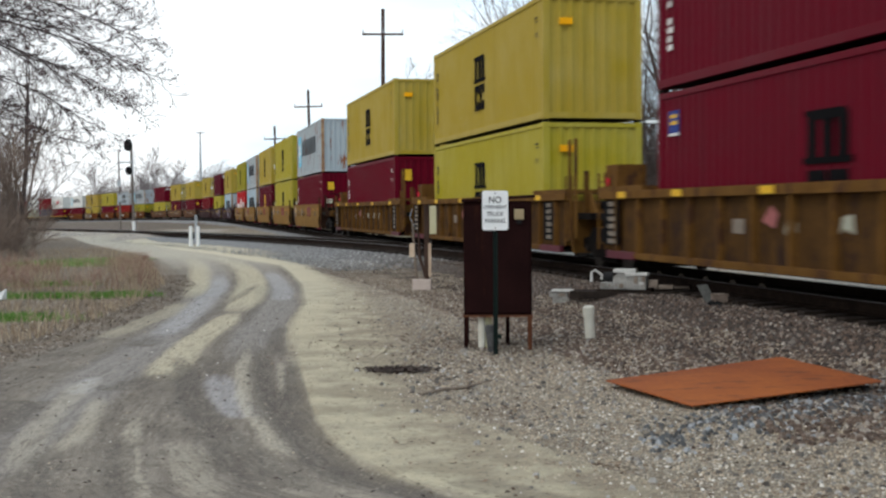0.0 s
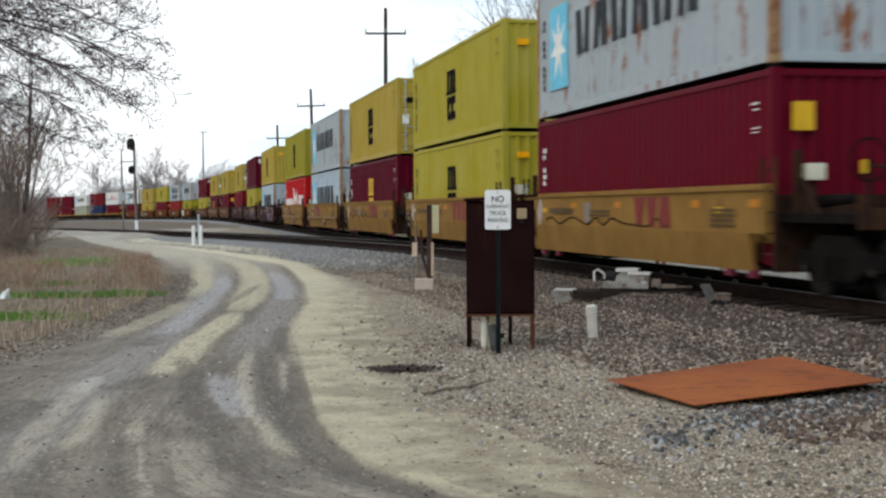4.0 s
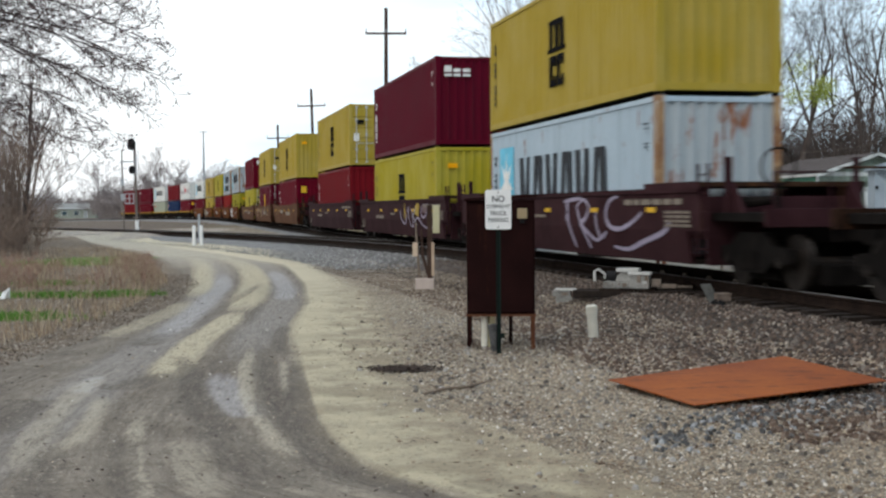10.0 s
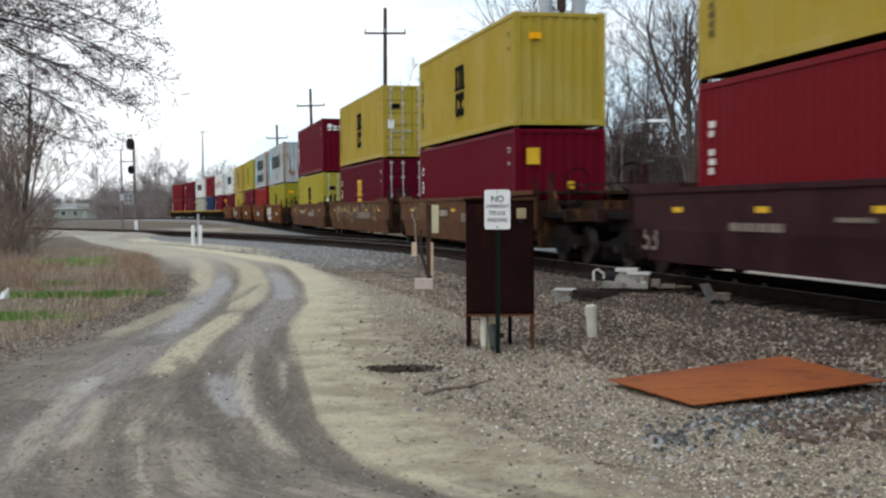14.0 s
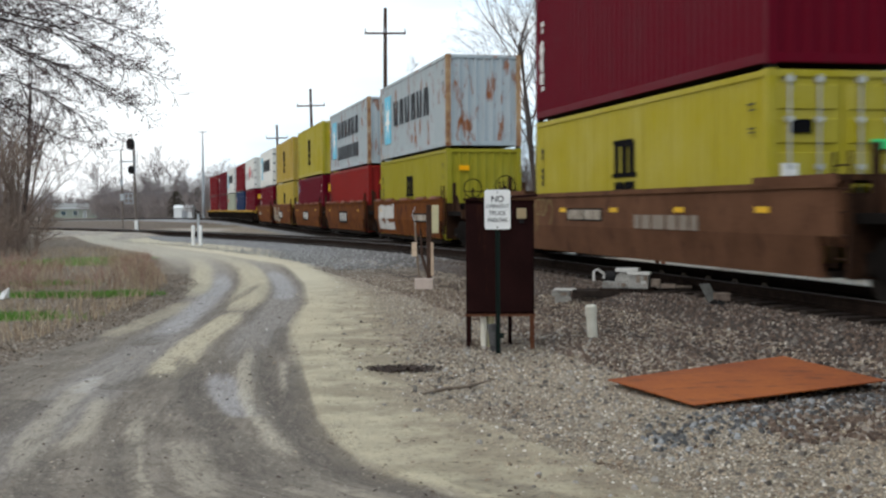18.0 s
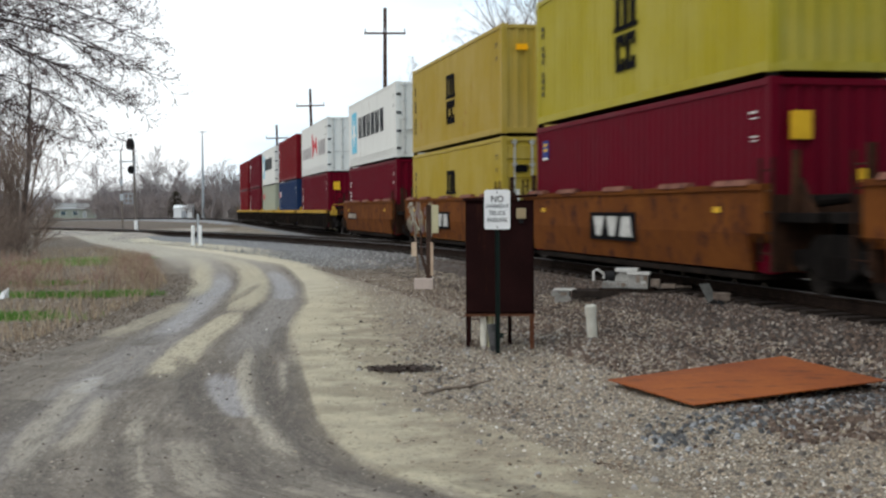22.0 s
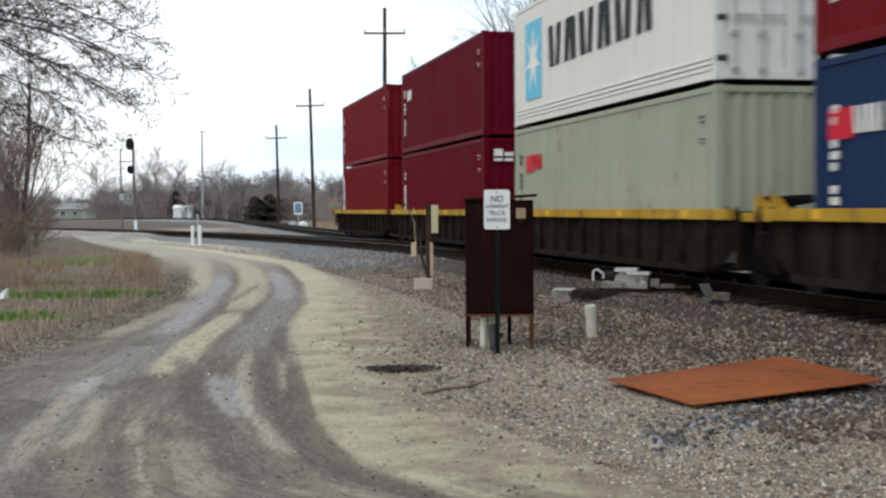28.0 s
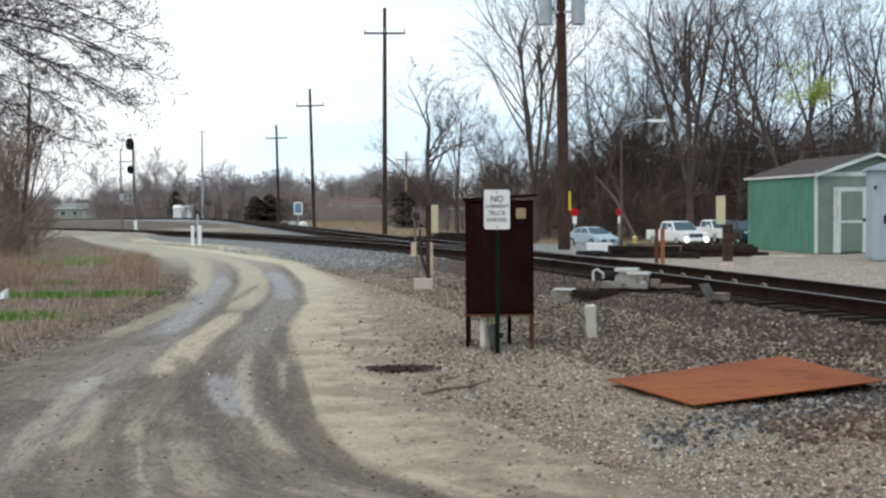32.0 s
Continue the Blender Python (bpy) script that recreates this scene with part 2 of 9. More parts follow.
SKYBLUE, MARK_RED, MARK_GREY, MARK_GREEN = plain("sky_blue_mark", (0.13, 0.48, 0.66)), plain("red_mark", (0.52, 0.012, 0.03)), plain("grey_mark", (0.038, 0.042, 0.048), 0.7, 0.0, 0.05), plain("green_mark", (0.05, 0.6, 0.2))
RUSTY = surface("rusted_corner_steel", (0.15, 0.055, 0.025), (0.40, 0.27, 0.15), 3, 30, 0.85, rust=0.5, rust_color=(0.42, 0.40, 0.36))
STEEL = surface("galvanised_bar", (0.38, 0.38, 0.37), (0.52, 0.52, 0.50), 6, 60, 0.45, 0.6, 0.1)
CAR_MUSTARD = surface("mustard_car_paint", (0.090, 0.043, 0.011), (0.148, 0.074, 0.019), 1.6, 24, 0.8, spec=0.05, rust=0.75, rust_color=(0.055, 0.026, 0.015), streak=(1.6, 1, 0.5))
# Grime, and the shade between the ribs, put into a darker mustard.
CAR_DIRTY_SHADED = surface("grimy_shaded_mustard_panel", (0.040, 0.020, 0.008), (0.088, 0.045, 0.014), 1.8, 20, 0.85, spec=0.04, rust=0.8, rust_color=(0.030, 0.017, 0.012), streak=(1.4, 1, 0.6))
CAR_TAN = surface("tan_car_paint", (0.180, 0.098, 0.026), (0.255, 0.143, 0.039), 1.0, 26, 0.8, spec=0.06, rust=0.35, rust_color=(0.13, 0.068, 0.026), streak=(1.2, 1, 0.6))
CAR_BROWN = surface("oxide_brown_car_paint", (0.022, 0.008, 0.010), (0.042, 0.017, 0.020), 1.2, 30, 0.8, spec=0.05, rust=0.25, rust_color=(0.06, 0.03, 0.026))
CAR_CLAY = surface("clay_car_paint", (0.076, 0.036, 0.020), (0.122, 0.060, 0.034), 1.1, 26, 0.85, spec=0.05, rust=0.5, rust_color=(0.06, 0.028, 0.018), streak=(1.2, 1, 0.6))
CAR_RUST = surface("rusted_orange_car_paint", (0.092, 0.030, 0.009), (0.155, 0.054, 0.013), 0.9, 14, 0.85, spec=0.03, rust=0.72, rust_color=(0.052, 0.018, 0.013), streak=(1.1, 1, 0.8))
CAR_SOOT = surface("sooty_black_steel", (0.007, 0.006, 0.0055), (0.026, 0.020, 0.017), 2.0, 35, 0.9, spec=0.03, rust=0.35, rust_color=(0.050, 0.028, 0.017))
SILL_YELLOW = surface("worn_yellow_sill", (0.34, 0.20, 0.022), (0.46, 0.29, 0.045), 2.0, 30, 0.75, spec=0.06, rust=0.6, rust_color=(0.10, 0.06, 0.03))
GRIME = surface("greasy_black_iron", (0.004, 0.0035, 0.0035), (0.012, 0.010, 0.009), 4, 40, 0.85, spec=0.04)
TREAD = surface("worn_wheel_steel", (0.012, 0.010, 0.009), (0.035, 0.028, 0.024), 5, 40, 0.65, 0.2, spec=0.1)

LONG, WIDE, TALL = 12.19, 2.438, 2.896
_meshes = {}


def kept(key, mat, make, **kw):
    """One mesh for each shape and paint, shared by all alike parts."""
    k = (key, mat.name)
    if k not in _meshes:
        _meshes[k] = make().mesh(key, mat, **kw)
    return _meshes[k]


def corrugated(length, z0, z1, pitch, depth):
    sh, xs = Shape(), []
    n = int(length / pitch)
    for i in range(n):
        x = -length / 2 + i * length / n
        w = length / n
        xs += [(x, 0), (x + 0.22 * w, 0), (x + 0.40 * w, depth), (x + 0.82 * w, depth)]
    xs.append((length / 2, 0))
    pts = [(x, y, z) for z in (z0, z1) for x, y in xs]
    k = len(xs)
    return sh.add(pts, [(i, i + 1, k + i + 1, k + i) for i in range(k - 1)])


def door_leaf():
    return Shape().box(-0.02, -0.565, 0.14, 0.02, 0.565, 2.78)


def door_panel():
    """One pressed field of a door, with sloping edges."""
    pts = [(x, y * k, z * k) for x, k in ((0.016, 1.0), (0.048, 0.90)) for y, z in ((-0.50, -0.19), (0.50, -0.19), (0.50, 0.19), (-0.50, 0.19))]
    return Shape().add(pts, [(0, 1, 5, 4), (1, 2, 6, 5), (2, 3, 7, 6), (3, 0, 4, 7), (4, 5, 6, 7)])


def bar_set():
    sh = Shape().tube((0.075, 0, 0.10), (0.075, 0, 2.82), 0.022, n=8)
    for z in (0.16, 0.75, 1.45, 2.15, 2.74):
        sh.box(0.02, -0.06, z - 0.04, 0.105, 0.06, z + 0.04)
    return sh.box(0.08, -0.03, 1.02, 0.11, 0.36, 1.06)


def container(coat, label, doors=False, reefer=False):
    c = thing("shipping_container", label, "container", "containers on the train")
    pitch, depth = (0.44, 0.012) if reefer else (0.279, 0.036)
    z0, z1 = 0.16, TALL - 0.10
    side = kept("side_panel_reefer" if reefer else "side_panel", coat, lambda: corrugated(LONG - 0.28, z0, z1, pitch, depth), recalc=False)
    part("side_panel", side, coat, c, m=pose(0, -WIDE / 2 + 0.012, 0))
    part("side_panel", side, coat, c, m=pose(0, WIDE / 2 - 0.012, 0, 0, 0, 180))
    end_coat = PALE_END if coat in (PALE, PALE_BLUE) else coat
    end = kept("end_panel", end_coat, lambda: corrugated(WIDE - 0.26, z0, z1, 0.272, 0.046), recalc=False)
    part("end_panel", end, end_coat, c, m=pose(-LONG / 2 + 0.02, 0, 0, 0, 0, -90))
    if doors:
        for y in (-0.575, 0.575):
            leaf = part("door", kept("door_leaf", coat, door_leaf, bevel=0.012), coat, c, m=pose(LONG / 2 - 0.06, y, 0))
            for i in range(0 if reefer else 5):
                part("door_panel", kept("door_panel", coat, door_panel), coat, leaf, m=pose(0, 0, 0.48 + i * 0.50))
            for dy in (-0.30, 0.18):
                part("locking_bar", kept("locking_bar", STEEL, bar_set), STEEL, leaf, m=pose(0, dy, 0))
            if reefer:
                for z in (0.35, 1.0, 1.7, 2.4):
                    part("hinge", kept("hinge", MARK_GREY, lambda: Shape().box(0.0, -0.09, -0.05, 0.07, 0.09, 0.05)), MARK_GREY, leaf, m=pose(0, 0.53 if y > 0 else -0.53, z))
    else:
        part("end_panel", end, end_coat, c, m=pose(LONG / 2 - 0.02, 0, 0, 0, 0, 90))
    part("roof", kept("roof", coat, lambda: Shape().box(-LONG / 2 + 0.05, -WIDE / 2 + 0.03, TALL - 0.03, LONG / 2 - 0.05, WIDE / 2 - 0.03, TALL - 0.012)), coat, c)
    part("floor", kept("underframe", GRIME, lambda: Shape().box(-LONG / 2 + 0.05, -WIDE / 2 + 0.05, 0.03, LONG / 2 - 0.05, WIDE / 2 - 0.05, 0.15)), GRIME, c)
    edge = coat if coat not in (PALE, PALE_BLUE) else RUSTY
    for x in (-1, 1):
        for y in (-1, 1):
            part("corner_post", kept("corner_post", edge, lambda: Shape().box(-0.08, -0.075, 0.1, 0.08, 0.075, TALL - 0.1), bevel=0.012), edge, c, m=pose(x * (LONG / 2 - 0.08), y * (WIDE / 2 - 0.075), 0))
            for z in (0, TALL - 0.118):
                part("corner_casting", kept("corner_casting", edge, lambda: Shape().box(-0.09, -0.083, 0, 0.09, 0.083, 0.118), bevel=0.012), edge, c, m=pose(x * (LONG / 2 - 0.088), y * (WIDE / 2 - 0.081), z))
    for y in (-1, 1):
        part("bottom_rail", kept("bottom_rail", coat, lambda: Shape().box(-LONG / 2 + 0.15, -0.03, 0.02, LONG / 2 - 0.15, 0.03, 0.17), bevel=0.01), coat, c, m=pose(0, y * (WIDE / 2 - 0.032), 0))
        part("top_rail", kept("top_rail", coat, lambda: Shape().box(-LONG / 2 + 0.15, -0.03, TALL - 0.115, LONG / 2 - 0.15, 0.03, TALL - 0.02), bevel=0.01), coat, c, m=pose(0, y * (WIDE / 2 - 0.032), 0))
    if reefer:
        for z in (0.20, 0.29, 0.38):
            part("rub_rail", kept("rub_rail", coat, lambda: Shape().prism([(-0.012, -0.028), (0.012, -0.028), (0.012, 0.028), (-0.004, 0.028)], "x", -LONG / 2 + 0.17, LONG / 2 - 0.17)), coat, c, m=pose(0, -WIDE / 2 - 0.006, z))
    for x in (-1, 1):
        part("end_sill", kept("end_sill", coat, lambda: Shape().box(-0.05, -1.06, 0.02, 0.05, 1.06, 0.16), bevel=0.01), coat, c, m=pose(x * (LONG / 2 - 0.055), 0, 0))
        part("end_header", kept("end_header", coat, lambda: Shape().box(-0.05, -1.06, TALL - 0.12, 0.05, 1.06, TALL - 0.02), bevel=0.01), coat, c, m=pose(x * (LONG / 2 - 0.055), 0, 0))
    return c


# Marks are thin slabs on the side that faces the road; u runs from the rear end (0) to the front (1), w from floor to roof.
FACE = -WIDE / 2 - 0.004


def slab(sh, u0, w0, u1, w1, lean=0.0):
    x0, x1, z0, z1 = (u0 - 0.5) * LONG, (u1 - 0.5) * LONG, w0 * TALL, w1 * TALL
    return sh.prism([(x0, z0), (x1, z0), (x1 + lean, z1), (x0 + lean, z1)], "y", FACE - 0.004, FACE + 0.012)


def side_mark(c, name, boxes, mat, label="", stuff=False):
    sh = Shape()
    for b in boxes:
        slab(sh, *b)
    ob = part(name, sh, mat, c, label)
    return tagged(ob, kind="stuff") if stuff else ob


def flat(c, name, outline, mat, label=""):
    """A flat mark from an outline in u, w."""
    return part(name, Shape().prism([((u - 0.5) * LONG, w * TALL) for u, w in outline], "y", FACE - 0.004, FACE + 0.012), mat, c, label)


def open_ring(c, u0, w0, u1, w1, mat):
    """A squarish ring open on one side."""
    t, k = (u1 - u0) * 0.34, (w1 - w0) * 0.20
    pts = [(u0, w0), (u1, w0), (u1, w0 + k * 1.7), (u1 - t, w0 + k * 1.7), (u1 - t, w0 + k), (u0 + t, w0 + k), (u0 + t, w1 - k), (u1 - t, w1 - k), (u1 - t, w1 - k * 1.7), (u1, w1 - k * 1.7), (u1, w1), (u0, w1)]
    flat(c, "emblem_ring", pts, mat)


def arch_mark(c, mat, u=0.5, w=0.50, size=0.25, tail=True):
    """The line's arched three-legged emblem, with two squarish rings below it."""
    a, g, f, h = 0.044, 0.020, 0.010, 0.03
    top, bar = w + size, w + size - 0.045
    pts = [(u - a - f, w), (u - a + g + f, w), (u - a + g + f, w + h), (u - a + g, w + h), (u - a + g, bar), (u - g / 2, bar), (u - g / 2, w + h), (u - g / 2 - f, w + h), (u - g / 2 - f, w), (u + g / 2 + f, w), (u + g / 2 + f, w + h), (u + g / 2, w + h),
           (u + g / 2, bar), (u + a - g, bar), (u + a - g, w + h), (u + a - g - f, w + h), (u + a - g - f, w), (u + a + f, w), (u + a + f, w + h), (u + a, w + h), (u + a, top - 0.02), (u + a - 0.008, top), (u - a - 0.006, top), (u - a - 0.006, top - 0.025), (u - a, top - 0.03), (u - a, w + h), (u - a - f, w + h)]
    flat(c, "emblem", pts, mat, "dark arched emblem on the side" if mat is INK else "yellow arched emblem on the side")
    if tail:
        open_ring(c, u - 0.044, w - 0.27, u - 0.004, w - 0.03, mat)
        open_ring(c, u + 0.004, w - 0.27, u + 0.044, w - 0.03, mat)


def star_mark(c, u0, u1, w0, w1, rays=True):
    part("emblem_field", slab(Shape(), u0, w0, u1, w1), SKYBLUE, c, "sky-blue square emblem")
    if rays:
        sh, n = Shape(), 7
        cx, cz, r = ((u0 + u1) / 2 - 0.5) * LONG, (w0 + w1) / 2 * TALL, (u1 - u0) * LONG * 0.46
        pts = []
        for i in range(2 * n):
            k = r if i % 2 == 0 else r * 0.36
            a = math.pi / 2 + i * math.pi / n
            pts.append((cx + k * math.cos(a), cz + k * 1.25 * math.sin(a)))
        part("star", sh.prism(pts, "y", FACE - 0.010, FACE), MARK_WHITE, c, "white seven-pointed star")


def word_bars(c, u0, u1, w0, w1, count, mat, name="word_block", label=""):
    """A brand word as a row of plain slanted bars, two for each sign."""
    step, lean = (u1 - u0) / count, 0.10 * (w1 - w0) * TALL
    for i in range(count):
        for k in range(2):
            a = u0 + (i + 0.42 * k) * step
            w = (0.30, 0.24)[(i + k) % 2] * step
            part(name, slab(Shape(), a, w0, a + w, w1, lean if (i + k) % 2 else -lean), mat, c, label)


def front_mark(c, name, y0, z0, y1, z1, mat, label=""):
    part(name, Shape().box(LONG / 2 - 0.005, y0, z0, LONG / 2 + 0.035, y1, z1), mat, c, label)


def triangle_plate(c):
    part("warning_triangle", Shape().prism([(-0.75, 2.10), (-0.47, 2.10), (-0.61, 2.42)], "x", LONG / 2 - 0.005, LONG / 2 + 0.035), MARK_YELLOW, c, "yellow triangular plate")


def side_label(c):
    """A blue sticker with two yellow bars and a white foot."""
    part("sticker", slab(Shape(), 0.044, 0.73, 0.080, 0.88), MARK_NAVY, c, "blue sticker with yellow bars")
    for w in (0.835, 0.795):
        part("sticker_bar", Shape().box((0.050 - 0.5) * LONG, FACE - 0.007, w * TALL, (0.074 - 0.5) * LONG, FACE, (w + 0.022) * TALL), MARK_YELLOW, c)
    part("sticker_foot", Shape().box((0.044 - 0.5) * LONG, FACE - 0.007, 0.73 * TALL, (0.080 - 0.5) * LONG, FACE, 0.745 * TALL), MARK_WHITE, c)


def small_print(c, mat, column=True):
    """Code plates and stencils near the ends of the side."""
    if column:
        side_mark(c, "stencil_column", [(0.040, 0.22 + i * 0.052, 0.040 + (0.008, 0.006, 0.009, 0.007)[i % 4] * (1.7 if mat is MARK_WHITE else 1), 0.22 + i * 0.052 + 0.036) for i in range(11) if i not in (4, 8)], mat, stuff=True)
    side_mark(c, "code_plate", [(0.945, 0.826, 0.964, 0.836), (0.951, 0.796, 0.964, 0.804), (0.949, 0.70, 0.964, 0.708), (0.949, 0.68, 0.964, 0.686)], mat, stuff=True)


# ---- the train: cars ----
def truck(parent, x):
    t = part("truck", kept("bolster", GRIME, lambda: Shape().box(-0.28, -1.0, 0.42, 0.28, 1.0, 0.72), bevel=0.03), GRIME, parent, "greasy black two-axle truck", m=pose(x, 0, 0))
    frame_outline = [(-1.18, 0.40), (-1.18, 0.62), (-0.72, 0.66), (-0.45, 0.86), (0.45, 0.86), (0.72, 0.66), (1.18, 0.62), (1.18, 0.40), (0.75, 0.42), (0.42, 0.24), (-0.42, 0.24), (-0.75, 0.42)]
    for y in (-1.02, 1.02):
        part("side_frame", kept("side_frame", GRIME, lambda: Shape().prism(frame_outline, "y", -0.08, 0.08), bevel=0.02), GRIME, t, m=pose(0, y, 0))
        for x2 in (-0.20, 0, 0.20):
            part("spring", kept("spring", GRIME, lambda: Shape().tube((0, 0, 0.30), (0, 0, 0.58), 0.075, n=8)), GRIME, t, m=pose(x2, y * 1.06, 0))
    # Added dark box: blocks the bright ground beyond, where the gap lies in shade.
    part("brake_rigging", kept("brake_rigging", GRIME, lambda: Shape().box(-1.5, -0.62, 0.10, 1.5, 0.62, 0.40).box(-0.5, -0.9, 0.14, 0.5, 0.9, 0.44), bevel=0.02), GRIME, t)
    for dx in (-0.89, 0.89):
        part("axle", kept("axle", TREAD, lambda: Shape().tube((0, -1.1, 0), (0, 1.1, 0), 0.085, n=10)), TREAD, t, m=pose(dx, 0, 0.42))
        for y in (-0.755, 0.755):
            part("wheel", kept("wheel", TREAD, lambda: Shape().tube((0, -0.065, 0), (0, 0.065, 0), 0.42, n=28).tube((0, -0.075, 0), (0, 0.075, 0), 0.20, n=16), smooth=False), TREAD, t, m=pose(dx, y, 0.42))


def stencils(parent, x, z, w, h, rows, mat, plate=None, label=""):
    """A block of unreadable stencil as bars on the car's side."""
    y = -1.462
    if plate:
        part("stencil_plate", Shape().box(x, y - 0.006, z, x + w, y, z + h), plate, parent, label or "dark stencil panel")
    sh = Shape()
    rnd = random.Random(int(x * 97 + z * 13))
    for i in range(rows):
        z1 = z + h - (i + 0.16) * h / rows
        a = x + (0.30 if plate else 0.06) * w
        while a < x + (0.66 if plate else 0.86) * w:
            b = min(a + rnd.uniform(0.05, 0.16) * w, x + 0.94 * w)
            sh.box(a, y - 0.010, z1 - 0.62 * h / rows, b, y - 0.005, z1)
            a = b + 0.03 * w
    tagged(part("stencil_block", sh, mat, parent), kind="stuff")


def scrawl(parent, x, z, size, mat, seed, label="spray-painted scrawl"):
    rnd, sh = random.Random(seed), Shape()
    for k in range(5):
        px, pz, pts = x + k * size * 0.42, z + size * rnd.uniform(0.1, 0.4), []
        a = rnd.uniform(1.0, 2.0)
        for i in range(9):
            pts.append((px, -1.466, min(1.45, max(0.5, pz))))
            px, pz, a = px + size * 0.14 * math.cos(a), pz + size * 0.17 * math.sin(a), a - rnd.uniform(0.25, 0.95)
        sh.chain(pts, [0.020] * 9, 4)
    for i, (a, b, c) in enumerate(sh.v):
        sh.v[i] = (a, -1.452 + (b + 1.466) * 0.25, c)
    tagged(part("graffiti", sh, mat, parent, label), kind="stuff")


def side_y(z):
    """The face of a smooth car's folded side at this height."""
    return -1.452 + max(0.0, 0.86 - z) * 0.16


def spray(parent, lines, width, mat, label="sprayed graffiti line"):
    """Free sprayed lines on a smooth side; each a run of (x, z)."""
    for line in lines:
        pts = []
        for i in range(len(line) - 1):
            p0, p1, p2, p3 = (line[min(max(j, 0), len(line) - 1)] for j in (i - 1, i, i + 1, i + 2))
            for k in range(5):
                t = k / 5
                pts.append([0.5 * (2 * p1[c] + (p2[c] - p0[c]) * t + (2 * p0[c] - 5 * p1[c] + 4 * p2[c] - p3[c]) * t * t + (3 * p1[c] - p0[c] - 3 * p2[c] + p3[c]) * t ** 3) for c in (0, 1)])
        pts.append(list(line[-1]))
        sh, n = Shape(), len(pts)
        for i, (x, z) in enumerate(pts):
            a, b = pts[max(i - 1, 0)], pts[min(i + 1, n - 1)]
            h = math.hypot(b[0] - a[0], b[1] - a[1]) or 1.0
            w = width * (0.55 + 0.45 * math.sin(math.pi * (i + 0.5) / n))
            nx, nz = -(b[1] - a[1]) / h * w, (b[0] - a[0]) / h * w
            sh.v += [(x + nx, side_y(z + nz) - 0.004, z + nz), (x - nx, side_y(z - nz) - 0.004, z - nz), (x - nx, side_y(z - nz) + 0.004, z - nz), (x + nx, side_y(z + nz) + 0.004, z + nz)]
            if i:
                sh.f += [(4 * i - 4 + j, 4 * i - 4 + (j + 1) % 4, 4 * i + (j + 1) % 4, 4 * i + j) for j in range(4)]
        part("graffiti", sh, mat, parent, label)


def blot(parent, x, z, wide, tall, mat, rnd, label="sprayed blot"):
    """An uneven sprayed field that follows the fold of the side."""
    pts = []
    for j in range(12):
        a = j * math.tau / 12
        k = rnd.uniform(0.6, 1.15)
        q = (x + k * wide * math.cos(a), min(1.50, max(0.38, z + k * tall * math.sin(a))))
        pts.append(q)
    sh = Shape()
    sh.add([(x, side_y(z) - 0.006, z)] + [(a, side_y(b) - 0.006, b) for a, b in pts] + [(a, side_y(b) + 0.004, b) for a, b in pts], [(0, 1 + j, 1 + (j + 1) % 12) for j in range(12)] + [(1 + j, 13 + j, 13 + (j + 1) % 12, 1 + (j + 1) % 12) for j in range(12)])
    part("graffiti_blot", sh, mat, parent, label)


def crossed_word(u, x, z, w, h, mat, y=-1.458):
    """The owner's mark as three plain tapered blocks."""
    t = w / 3
    for i in range(3):
        a, b = x + i * t, x + (i + 0.86) * t
        k = t * 0.24
        out = [(a, z + h), (a + k, z), (b - k, z), (b, z + h)] if i < 2 else [(a, z), (b, z), (b - k * 0.6, z + h), (a + k * 0.6, z + h)]
        part("owner_mark", Shape().prism(out, "y", y - 0.006, y + 0.008), mat, u, "block-shaped owner's mark")


def ladder(parent, x, y, z0, z1, mat):
    sh = Shape()
    for dx in (-0.20, 0.20):
        sh.box(x + dx - 0.018, y - 0.02, z0, x + dx + 0.018, y + 0.02, z1)
    k = int((z1 - z0) / 0.30)
    for i in range(k):
        z = z0 + 0.12 + i * 0.30
        sh.tube((x - 0.20, y, z), (x + 0.20, y, z), 0.012, n=6)
    part("ladder", sh, mat, parent)


CAR_END = surface("sooty_rust_steel", (0.016, 0.009, 0.007), (0.050, 0.026, 0.016), 2.0, 24, 0.9, spec=0.03, rust=0.5, rust_color=(0.11, 0.05, 0.022))
LIP = surface("worn_lip_steel", (0.10, 0.040, 0.028), (0.22, 0.105, 0.075), 2.0, 20, 0.8, spec=0.05, rust=0.6, rust_color=(0.05, 0.018, 0.016))


